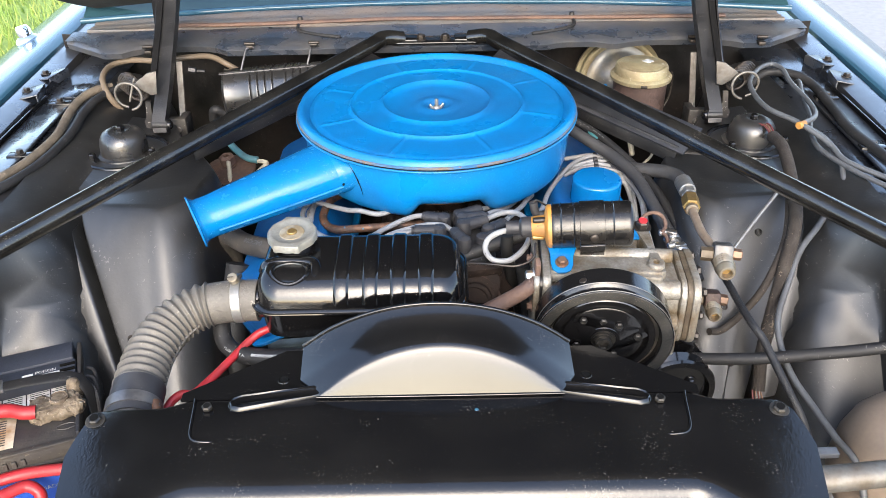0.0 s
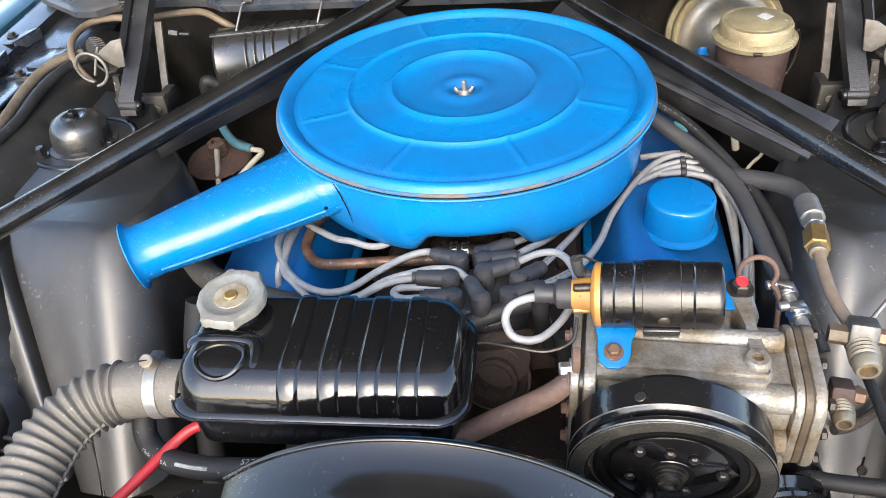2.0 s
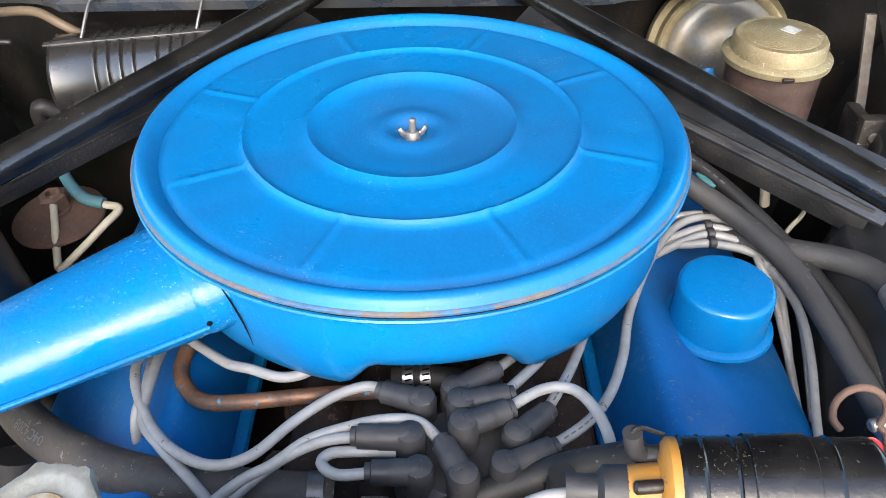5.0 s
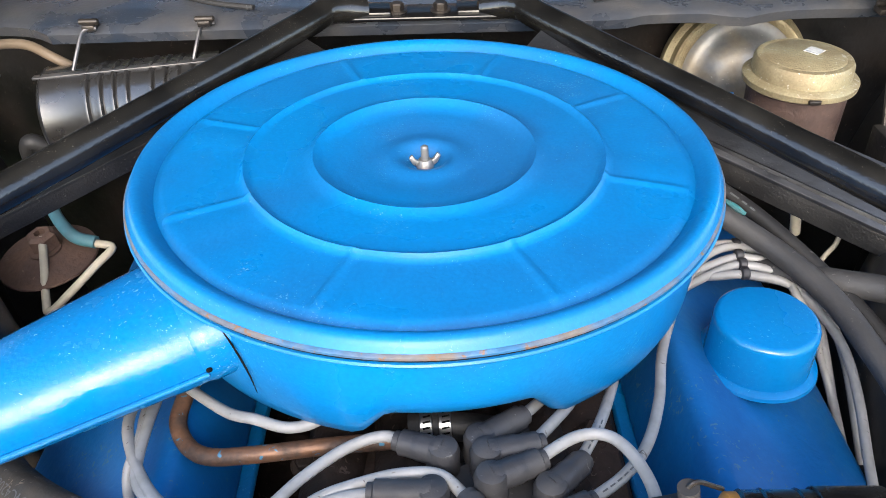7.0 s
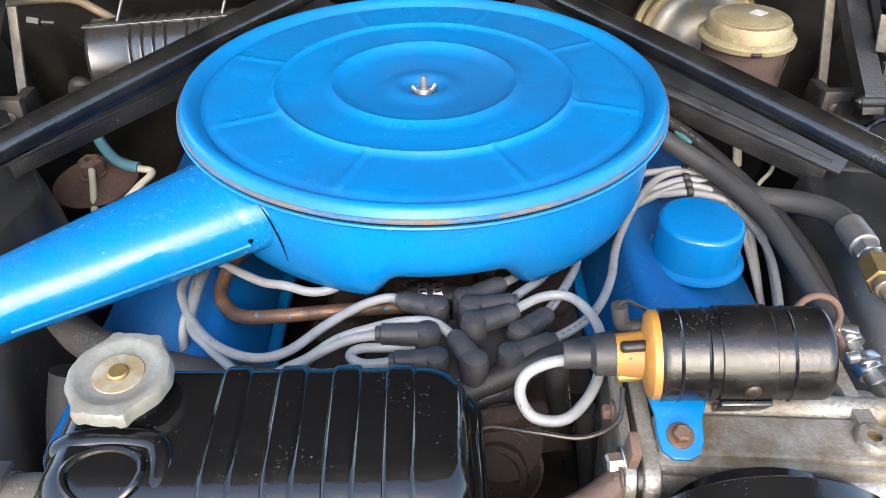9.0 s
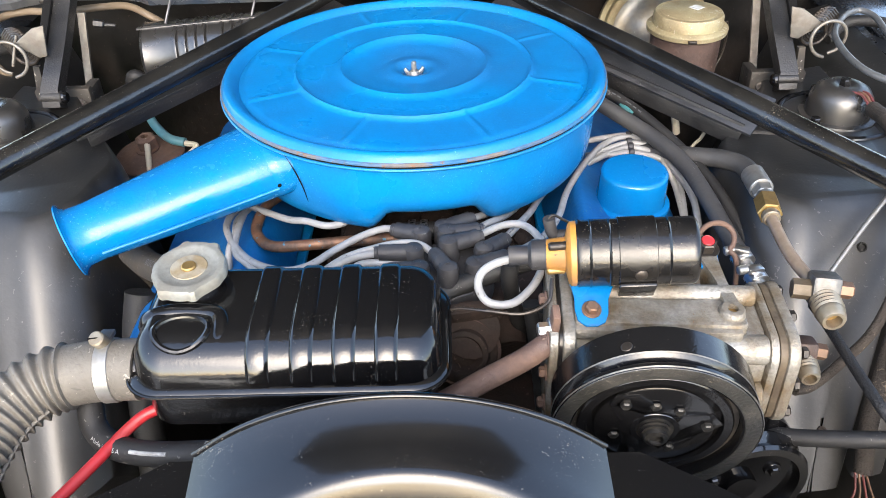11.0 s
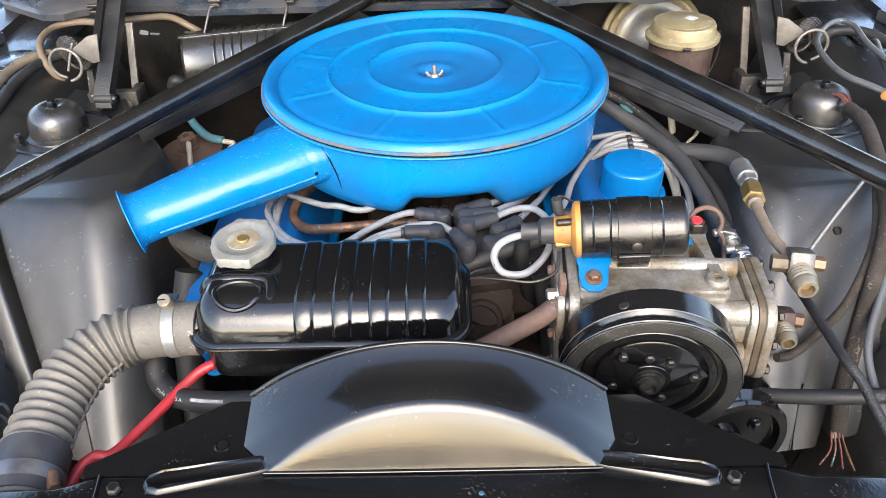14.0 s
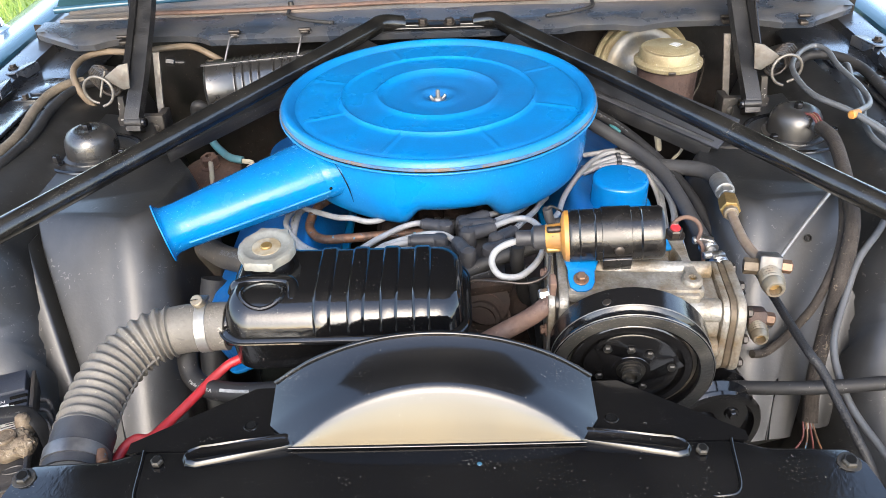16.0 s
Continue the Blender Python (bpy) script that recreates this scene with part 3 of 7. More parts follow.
def tower_ring(z):
    """One plan loop of a shock tower: a flat front that leans back, a sharp outer crease and a round inner side."""
    # below its welded seam the front runs back under itself
    low = max(z, 0.67)
    front = lambda x: -0.276 + 0.80 * (low - 0.711) + 0.12 * (x - 0.362) + 0.8 * min(0.12, max(0.0, 0.67 - z))
    outer = 0.396 + 0.46 * (low - 0.713)
    inner = 0.262 + 0.16 * (low - 0.55)
    flat = inner + 0.038
    back = 0.18 - 0.08 * max(0.0, z - 0.6)
    return [(0.55, back), (0.42, back - 0.012), (0.39, 0.095), (inner, -0.02), (inner + 0.001, front(flat) + 0.075), (inner + 0.010, front(flat) + 0.030), (flat, front(flat) + 0.003), (flat + 0.03, front(flat + 0.03)), (outer - 0.03, front(outer - 0.03)), (outer - 0.008, front(outer - 0.008)), (outer - 0.001, front(outer) + 0.002), (outer + 0.001, front(outer) + 0.012), (outer + 0.004, front(outer) + 0.05), (0.55, front(outer) + 0.06)]


def tower_top(t):
    """The rounded shoulder between the front and the flat top; t runs from 0 to 1."""
    z = 0.826 + 0.043 * math.sin(t * math.pi / 2)
    k = 0.030 * (1 - math.cos(t * math.pi / 2))
    mid = (0.43, 0.01)
    return z, [(x + (mid[0] - x) * k * 3.0, y + (mid[1] - y) * k * 3.0) for x, y in tower_ring(z)]


TOWER = [(z, tower_ring(z)) for z in (0.25, 0.50, 0.57, 0.62, 0.67, 0.72, 0.77, 0.81)] + [tower_top(t) for t in (0.0, 0.15, 0.3, 0.45, 0.6, 0.75, 0.9, 1.0)]
for flip in (False, True):
    t = loft([ring_spline(p, z) for z, p in TOWER])
    part("shock_tower", mirrored(t) if flip else t, APRON, car, "glossy black shock tower", smooth=50)
    # the welded flange that stands beside the outer crease
    rows = []
    for z in (0.67, 0.70, 0.74, 0.78, 0.82, 0.845):
        x0, y0 = 0.396 + 0.46 * (z - 0.713), -0.276 + 0.80 * (z - 0.711) + 0.02
        rows.append([(x0 + 0.014, y0 + 0.020, z), (x0 + 0.016, y0 - 0.004, z), (x0 + 0.0175, y0 - 0.0065, z), (x0 + 0.020, y0 - 0.0075, z), (x0 + 0.034, y0 - 0.006, z), (x0 + 0.044, y0 - 0.003, z), (x0 + 0.050, y0 + 0.005, z), (x0 + 0.056, y0 + 0.030, z)])
    fl = loft(rows, closed=False)
    part("tower_flange", thick(mirrored(fl) if flip else fl, 0.002), APRON, car, "black welded flange beside the tower", smooth=40)

# drain holes in the tower faces
for x, y, z in ((0.362, -0.276, 0.711), (0.358, -0.232, 0.766), (0.408, -0.170, 0.837), (-0.389, -0.247, 0.744)):
    w = Vector((0.09 if x > 0 else -0.09, -0.78, 0.62)).normalized()
    part("drain_hole", lathe([(0.0045, 0), (0.0045, 0.0012), (0.0032, 0.0012), (0.003, 0.0), (0, 0.0)], 18, along(Vector((x, y, z)) + w * 0.0005, Vector((x, y, z)) + w * 0.003)), FIREWALL, car)

# pressed panels on the apron shelves
for s in (-1, 1):
    for y0, y1, x0, x1 in ((-0.36, 0.155, 0.572, 0.615), (0.175, 0.235, 0.56, 0.60)):
        sheet = prism([(s * (x0 + x1) / 2 + x, (y0 + y1) / 2 + y) for x, y in rounded(x1 - x0, y1 - y0, 0.012, 5)], 0.0035, 0.0012, pose(0, 0, 0.8928))
        part("shelf_panel", sheet, SHELF, car, "raised black panel on the apron shelf")
    part("shelf_lip", box(0.003, 0.55, 0.008, 0.001, pose(s * 0.6205, -0.10, 0.8975)), SATIN, car)

# folded brackets on the fender flanges
for s in (-1, 1):
    for y, a in ((0.245, 14), (0.17, -8)):
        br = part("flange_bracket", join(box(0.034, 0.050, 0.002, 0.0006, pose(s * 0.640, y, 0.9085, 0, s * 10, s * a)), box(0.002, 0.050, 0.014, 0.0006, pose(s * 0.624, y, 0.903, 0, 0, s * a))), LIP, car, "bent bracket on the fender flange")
        bolt((s * 0.645, y, 0.910), (s * 0.645, y, 0.916), 0.0055, br, DARK_STEEL)

# folded ridges in the recess behind each tower
for sg in (-1, 1):
    for line in (((0.548, 0.105, 0.878), (0.520, 0.078, 0.874), (0.480, 0.060, 0.868)), ((0.545, 0.070, 0.877), (0.510, 0.050, 0.872), (0.470, 0.040, 0.868))):
        part("folded_ridge", sweep([(sg * x, y, z) for x, y, z in line], 0.0045, 10, flat=0.6), SATIN, car)

# firewall and cowl
fw = loft([[(x, 0.375 + 0.02 * math.cos(x * 7), z) for x in [-0.66 + 0.06 * i for i in range(23)]] for z in (0.25, 0.5, 0.75, 0.9, 0.935)], closed=False)
part("firewall", thick(fw, 0.002), FIREWALL, car, "grimy black firewall with brown dirt")
# unseen sheet, added to stop light leaking in under the firewall
part("under_light_block", box(1.66, 1.10, 0.004, 0.001, pose(0, -0.12, 0.243)), LINING, car, "unseen dark sheet added to block light under the engine bay")
COWL_LINE = [(0.260, 0.930), (0.256, 0.940), (0.262, 0.9445), (0.31, 0.946), (0.352, 0.948)]
def lip_cut(x):
    # the front edge is cut back in shallow bays
    return 0.75 * max(0.0, abs(x) - 0.545) + sum(d * max(0.0, 1 - ((x - c) / w) ** 4) for c, w, d in ((-0.43, 0.085, 0.026), (0.40, 0.10, 0.018), (0.235, 0.05, 0.012)))


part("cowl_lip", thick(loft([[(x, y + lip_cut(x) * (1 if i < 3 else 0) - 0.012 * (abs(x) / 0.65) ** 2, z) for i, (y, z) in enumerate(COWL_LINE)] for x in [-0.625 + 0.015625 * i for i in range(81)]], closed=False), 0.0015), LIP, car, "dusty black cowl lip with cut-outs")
COWL_BACK = [(0.345, 0.9465), (0.352, 0.948), (0.355, 0.9505), (0.366, 0.951), (0.371, 0.9495), (0.388, 0.9495), (0.393, 0.9507), (0.400, 0.9507), (0.405, 0.9495), (0.428, 0.9495), (0.434, 0.9512), (0.447, 0.9515), (0.456, 0.950), (0.468, 0.947)]
part("cowl_top", thick(loft([[(x, y - (0.012 + (y - 0.345) * 0.60) * (abs(x) / 0.65) ** 2, z + 0.0008 * math.sin(x * 31 + y * 40)) for y, z in COWL_BACK] for x in [-0.60 + 0.03 * i for i in range(41)]], closed=False), 0.0015), COWL, car, "weathered grey cowl panel with rust stains")


def curve_y(x):
    return -0.012 * (abs(x) / 0.65) ** 2


part("cowl_seal", sweep([(x, 0.361 + 0.008 * math.cos(x * 9) * (1 if x < 0 else 0.4) + curve_y(x), 0.9535) for x in (-0.48, -0.38, -0.28, -0.18, -0.08, 0.02, 0.12, 0.22, 0.32, 0.42, 0.5)], 0.0055, flat=0.6), RUST, car, "aged brown cowl seal")

# windscreen and wipers' end of the car
glass = bpy.data.materials.new("windscreen_glass")
glass.use_nodes = True
glass.node_tree.nodes["Principled BSDF"].inputs["Base Color"].default_value = (0.02, 0.05, 0.06, 1)
glass.node_tree.nodes["Principled BSDF"].inputs["Roughness"].default_value = 0.03
screen = part("windscreen", thick(mesh_of([v for k in range(13) for v in ((-0.63 + 0.105 * k, 0.474 - 0.078 * ((k - 6) / 6) ** 2, 0.948), (-0.54 + 0.09 * k, 0.95 - 0.10 * ((k - 6) / 6) ** 2, 1.34))], [(2 * k, 2 * k + 2, 2 * k + 3, 2 * k + 1) for k in range(12)]), 0.005), glass, car, "dark windscreen glass", smooth=0)

part("windscreen_trim", sweep([(-0.63 + 0.105 * k, 0.470 - 0.078 * ((k - 6) / 6) ** 2, 0.951) for k in range(13)], 0.0055, 10, 4), BODY_BLUE, screen, "pale blue strip under the windscreen")

# bonnet, standing open on its hinges
HOOD = pose(0, 0.415, 0.972, -54)
hood_outline = [(-0.607, 0.0), (-0.50, -0.013), (-0.35, -0.028), (-0.18, -0.042), (0.0, -0.048), (0.18, -0.042), (0.35, -0.028), (0.50, -0.013), (0.607, 0.0), (0.640, -0.011), (0.671, -0.026), (0.70, -0.07), (0.715, -0.15), (0.735, -1.40), (0.60, -1.45), (-0.60, -1.45), (-0.735, -1.40), (-0.715, -0.15), (-0.70, -0.07), (-0.671, -0.026), (-0.640, -0.011)]
bonnet = part("bonnet", prism(hood_outline, 0.014, 0.003, HOOD), BODY_BLUE, car, "open bonnet with a dark underside")
part("bonnet_lining", prism([(x * 0.99, y * 0.985 - 0.006) for x, y in hood_outline], 0.010, 0.003, HOOD @ pose(0, 0, -0.0125)), LINING, bonnet, "dark bonnet underside")

# radiator support panel
panel = thing("radiator_panel", "glossy black radiator support cover with paint flecks", "panel", kind="structure")
PANEL_LINE = [(-0.4975, 0.866), (-0.4985, 0.8715), (-0.502, 0.873), (-0.520, 0.8734), (-0.54, 0.8735), (-0.565, 0.8735), (-0.587, 0.8735), (-0.594, 0.8733), (-0.600, 0.8724), (-0.6055, 0.8704), (-0.6105, 0.8665), (-0.6155, 0.858), (-0.619, 0.845), (-0.621, 0.83), (-0.625, 0.80), (-0.626, 0.70), (-0.626, 0.3)]
# towards its ends the plate runs on flat before it turns down
PANEL_END = [(-0.5075, 0.868), (-0.5085, 0.8718), (-0.511, 0.8728), (-0.524, 0.8732), (-0.54, 0.8733), (-0.565, 0.8732), (-0.59, 0.873), (-0.605, 0.8726), (-0.618, 0.872), (-0.63, 0.871), (-0.640, 0.868), (-0.645, 0.860), (-0.648, 0.845), (-0.649, 0.83), (-0.65, 0.80), (-0.65, 0.70), (-0.65, 0.3)]
END_X = [(-0.49, 0.301), (-0.508, 0.304), (-0.513, 0.312), (-0.522, 0.3165), (-0.56, 0.3225), (-0.61, 0.3125), (-0.66, 0.302)]


def smooth_step(x, lo, hi):
    f = min(1.0, max(0.0, (x - lo) / (hi - lo)))
    return f * f * (3 - 2 * f)


def cover_row(x):
    row, e = [], abs(x)
    for i, ((y0, z0), (y1, z1)) in enumerate(zip(PANEL_LINE, PANEL_END)):
        f = smooth_step(e, 0.222, 0.256) if i < 3 else smooth_step(e, 0.205, 0.262)
        y, z = y0 + (y1 - y0) * f, z0 + (z1 - z0) * f
        end = float(np.interp(-y, [-p[0] for p in END_X], [p[1] for p in END_X]))
        row.append((x * (1 + (end / 0.32 - 1) * smooth_step(e, 0.24, 0.32)), y, z - 0.0018 * max(0.0, (e - 0.25) / 0.07) ** 2 - (0.003 if e > 0.3195 else 0)))
    return row


COVER_X = [0, 0.06, 0.12, 0.18, 0.20, 0.21, 0.22, 0.228, 0.236, 0.244, 0.252, 0.26, 0.27, 0.28, 0.29, 0.30, 0.308, 0.314, 0.3175, 0.319, 0.320]
pan = loft([cover_row(x) for x in [-v for v in COVER_X[:0:-1]] + COVER_X], closed=False)
part("cover_plate", thick(pan, 0.002), COVER, panel, smooth=60)
for x, y, r in ((-0.308, -0.523, 0.0060), (0.303, -0.524, 0.0060), (-0.210, -0.512, 0.0048), (0.199, -0.511, 0.0048)):
    z = 0.8718 if r > 0.005 else 0.8735
    bolt((x, y, z), (x, y - 0.001, z + 0.0055), r, panel, BOLT_BLACK, washer=r > 0.005)
    part("bolt_recess", lathe([(r * 0.62, -0.0004), (r * 0.60, 0.0003), (0, 0.0002)], 18, along((x, y - 0.001, z + 0.0055), (x, y - 0.002, z + 0.011))), SLOT, panel)


def arch(y, z0, half, rise, n=24, dz=0.0):
    """Points of an arc over the panel, from one end to the other."""
    r = (half * half + rise * rise) / (2 * rise)
    out = []
    for i in range(n + 1):
        x = -half + 2 * half * i / n
        out.append((x, y, z0 + rise - r + math.sqrt(r * r - x * x) + dz))
    return out


def arch_row(y_end, y_mid, half, rise, z0=0.8745, shift=0.002):
    """One row of the arched top; it lies at y_end at its ends and at y_mid in the middle."""
    return [(x + shift, y_end + (y_mid - y_end) * min(1, (z - z0) / rise), z) for x, _, z in arch(0, z0, half, rise)]


front_low = [(x, -0.5000, 0.8735) for x, _, _ in arch_row(0, 0, 0.113, 0.05)]
front_third = [(x, y, 0.8735 + (z - 0.8735) * 0.35) for x, y, z in arch_row(-0.4998, -0.4934, 0.113, 0.0412)]
front_mid = [(x, y, 0.8735 + (z - 0.8735) * 0.72) for x, y, z in arch_row(-0.4995, -0.4865, 0.113, 0.0412)]
front_top = [(x, y, z - 0.0042 * (z - 0.8745) / 0.042) for x, y, z in arch_row(-0.4990, -0.4828, 0.113, 0.0411)]
front_bend = arch_row(-0.4975, -0.4802, 0.1135, 0.0418)
front_roll = arch_row(-0.4940, -0.4764, 0.1155, 0.0433)
crown = arch_row(-0.4860, -0.4714, 0.1210, 0.0446, shift=0.0)
crown_back = arch_row(-0.4760, -0.4616, 0.1290, 0.0460, shift=-0.002)
back_arc = arch_row(-0.4300, -0.4300, 0.1310, 0.0490, z0=0.8760, shift=-0.003)
back_up = [(x, -0.4285, z + 0.003) for x, y, z in back_arc]
shroud = part("shroud_arch", thick(loft([front_low, front_third, front_mid, front_top, front_bend, front_roll, crown, crown_back, back_arc, back_up], closed=False), 0.0015), SHROUD, panel, "arched black fan shroud top", smooth=62)
for s in (-1, 1):
    wing = [(0.124, -0.431), (0.150, -0.431), (0.238, -0.490), (0.238, -0.499), (0.112, -0.499)]
    part("shroud_wing", prism([(s * x, y) for x, y in (wing if s > 0 else wing[::-1])], 0.002, 0, pose(0, 0, 0.8706)), GLOSS, panel)
    hole = (-0.147 if s < 0 else 0.138, -0.474)
    part("shroud_hole", rod((*hole, 0.8727), (*hole, 0.8733), 0.0042, 16), SLOT, panel)
    part("hole_rim", lathe([(0.0042, 0.0), (0.0046, 0.0009), (0.0054, 0.0007), (0.0058, 0.0)], 24, pose(*hole, 0.8726)), GLOSS, panel)
    pad = [(0.108, -0.489), (0.116, -0.4865), (0.150, -0.492), (0.182, -0.498), (0.189, -0.502), (0.191, -0.508), (0.188, -0.513), (0.180, -0.5145), (0.150, -0.508), (0.116, -0.501), (0.109, -0.498)]
    ring_at = lambda k, z: [(s * (0.149 + (x - 0.149) * k), -0.5005 + (y + 0.5005) * (1 - (1 - k) * 4), z) for x, y in pad]
    part("pressed_pad", loft([ring_at(1.06, 0.868), ring_at(1.03, 0.8735), ring_at(1.0, 0.8768), ring_at(0.97, 0.8772), ring_at(0.94, 0.8758)]), GLOSS, panel, "raised pressed pad", smooth=60)
    part("pressed_edge", sweep([(s * 0.2245, -0.4985, 0.8732), (s * 0.2225, -0.512, 0.8736), (s * 0.2205, -0.530, 0.8737), (s * 0.2190, -0.541, 0.8737), (s * 0.2165, -0.5475, 0.8737), (s * 0.2125, -0.5510, 0.8736), (s * 0.206, -0.5522, 0.8734), (s * 0.197, -0.5520, 0.8725)], 0.0013, 10), GLOSS, panel)
part("front_seam", sweep([(-0.113, -0.5000, 0.8742), (-0.05, -0.5005, 0.8742), (0.05, -0.5005, 0.8742), (0.115, -0.5000, 0.8742)], 0.0011, 10), SHROUD, shroud)
part("rear_lip", sweep([Vector(p) + Vector((0, 0, 0.002)) for p in back_arc[::3]], 0.0018, 10), GLOSS, shroud)
part("radiator_core", box(0.56, 0.05, 0.34, 0.004, pose(0, -0.475, 0.50)), DARK_STEEL, panel)
part("fan_shroud", box(0.50, 0.02, 0.30, 0.004, pose(0, -0.44, 0.48)), SATIN, panel)
part("paint_chip", lathe([(0, 0), (0.002, 0), (0.0015, 0.0006), (0, 0.0008)], 10, pose(0.033, -0.519, 0.8738)), BODY_BLUE, panel)

# ---- braces ----
for s in (-1, 1):
    brace = thing("tube_brace", "glossy black tubular brace across the engine bay", "brace", "engine bay braces")
    a, b = Vector((s * 0.085, 0.252, 0.957)), Vector((s * 0.62, -0.463, 0.892))
    part("tube", sweep([a + Vector((-s * 0.03, 0.014, -0.006)), a, a.lerp(b, 0.05), a.lerp(b, 0.3), a.lerp(b, 0.6), b], 0.0125, 20), TUBE, brace)
    part("flattened_end", box(0.05, 0.03, 0.006, 0.002, pose(s * 0.055, 0.27, 0.950, 0, 0, 0)), SATIN, brace)
    cross = thing("tower_brace", "black flat steel brace bolted to the shock tower", "brace", "tower braces")
    n = Vector((s * 0.350, -0.004, 0.882))
    f = Vector((s * 0.10, 0.198, 0.934))
    d = (f - n).normalized()
    m = Matrix.Translation((n + f) / 2) @ d.to_track_quat("X", "Z").to_matrix().to_4x4()
    # the plate on one side leans towards the front, the other lies flatter and is narrower
    wide, lean = (0.056, -22) if s > 0 else (0.030, 4)
    roll = m @ pose(0, 0, 0.008, lean, 0, 0)
    part("bar", box((f - n).length + 0.02, wide, 0.004, 0.001, roll), WET_BLACK if s > 0 else BRACE_SIDE, cross)
    part("flange", box((f - n).length - 0.02, 0.003, 0.026 if s > 0 else 0.015, 0.001, roll @ pose(-0.01, s * (wide / 2 - 0.0015), -0.0075, 30 if s > 0 else 0)), BRACE_SIDE, cross, "dusty folded edge")
    p = n.lerp(f, 0.14)
    bolt(p + Vector((0, 0, 0.010)), p + Vector((0, 0, 0.018)), 0.007, cross)
gusset = thing("gusset_bar", "thin rounded dark bar on the shock tower", "bar")
part("bar", sweep([(0.312, 0.008, 0.868), (0.335, 0.001, 0.868), (0.363, -0.006, 0.867), (0.40, -0.014, 0.866)], 0.0055, 14, flat=0.6), DUSTY, gusset)
stub = thing("vacuum_stub", "cream vacuum tube curled under the tower brace", "tube")
part("tube", sweep([(0.300, 0.060, 0.852), (0.308, 0.050, 0.856), (0.315, 0.049, 0.855), (0.319, 0.047, 0.850), (0.318, 0.040, 0.846), (0.312, 0.031, 0.843), (0.304, 0.025, 0.839), (0.296, 0.020, 0.830)], 0.0020, 10), CREAM_TUBE, stub)
part("connector", rod((0.2865, 0.055, 0.862), (0.293, 0.059, 0.835), 0.0042, 14), CREAM_TUBE, stub)
cowl_plate = thing("cowl_brace_plate", "black plate with bolts on the cowl", "plate")
part("plate", box(0.20, 0.035, 0.004, 0.0015, pose(0.0, 0.268, 0.9475)), SATIN, cowl_plate)
for x in (-0.062, -0.025, 0.015, 0.055):
    bolt((x, 0.266, 0.9495), (x, 0.266, 0.958), 0.0065, cowl_plate)

# ---- shock absorber caps ----
for s in (-1, 1):
    cap = thing("shock_absorber_cap", "glossy black domed shock absorber mount", "cap", "shock mounts")
    c = pose(s * 0.455, 0.03, 0.868) @ Matrix.Diagonal((0.9, 0.9, 1.0, 1.0))
    part("dome", lathe([(0, 0.036), (0.008, 0.036), (0.011, 0.0375), (0.022, 0.0365), (0.030, 0.0325), (0.035, 0.025), (0.037, 0.015), (0.0375, 0.004), (0.044, 0.003), (0.045, 0.0), (0, 0)], 40, c), DOME, cap)
    part("stud", hexagon((s * 0.455, 0.03, 0.903), (s * 0.455, 0.03, 0.911), 0.0058), SATIN, cap)
    for k in range(3):
        a = radians(100 + 120 * k)
        p = Vector((s * 0.455 + 0.047 * math.cos(a), 0.03 + 0.047 * math.sin(a), 0.870))
        bolt(p, p + Vector((0, 0, 0.012)), 0.0055, cap, SATIN)
    part("base_ring", sweep([(s * 0.455 + 0.060 * math.cos(radians(a)), 0.03 + 0.056 * math.sin(radians(a)), 0.868) for a in range(0, 361, 30)], 0.004, 8), SATIN, cap)

# ---- engine ----
engine = thing("engine_block", "grimy brown cast iron engine block", "engine")
part("block", box(0.36, 0.56, 0.42, 0.02, pose(0.02, -0.02, 0.53)), IRON, engine)
part("intake_manifold", box(0.20, 0.34, 0.10, 0.02, pose(0.02, -0.05, 0.775)), IRON, engine)
for x, y, z in ((-0.075, -0.150, 0.822), (-0.055, -0.205, 0.815), (0.0, -0.185, 0.826), (0.085, -0.175, 0.822), (0.10, -0.135, 0.824), (-0.085, -0.185, 0.812), (0.06, -0.235, 0.812), (-0.02, -0.24, 0.80)):
    bolt((x, y, z), (x, y - 0.002, z + 0.010), 0.007, engine, IRON)
for k in range(4):
    x = -0.07 + 0.05 * k
    part("runner", sweep([(x, -0.245, 0.79), (x * 0.9, -0.20, 0.812), (x * 0.8, -0.14, 0.820), (x * 0.7, -0.08, 0.822)], 0.019, 14), IRON, engine)
part("carburettor", lathe([(0.05, 0.0), (0.055, 0.03), (0.07, 0.05), (0.075, 0.062), (0, 0.062)], 28, pose(0, 0, 0.815)), IRON, engine)
part("air_horn_ring", lathe([(0.10, 0.0), (0.128, 0.004), (0.130, 0.010), (0.10, 0.012)], 48, pose(0, 0, 0.8575)), COPPER, engine)
for s in (-1, 1):
    m = pose(s * 0.195 + 0.005, -0.035 if s > 0 else -0.025, 0.795 if s > 0 else 0.79, 0, s * 27, 0)
    part("valve_cover", prism(rounded(0.13, 0.46, 0.022), 0.065, 0.010, m @ pose(0, 0, -0.03), 3), BLUE_DULL, engine, "blue painted valve cover")
    part("cover_flange", prism(rounded(0.146, 0.476, 0.028), 0.005, 0.0015, m @ pose(0, 0, -0.031)), BLUE, engine, "blue rolled flange of the valve cover")
breather = thing("oil_breather_cap", "blue painted round oil filler cap on the valve cover", "cap")
part("cap", lathe([(0.0335, 0.005), (0.0333, 0.008), (0.0327, 0.033), (0.0325, 0.0352), (0.0317, 0.0370), (0.0302, 0.0382), (0.0285, 0.0386), (0, 0.0390)], 56, pose(0.212, -0.088, 0.838, 1, 1, 0)), BLUE_GLOSS, breather)
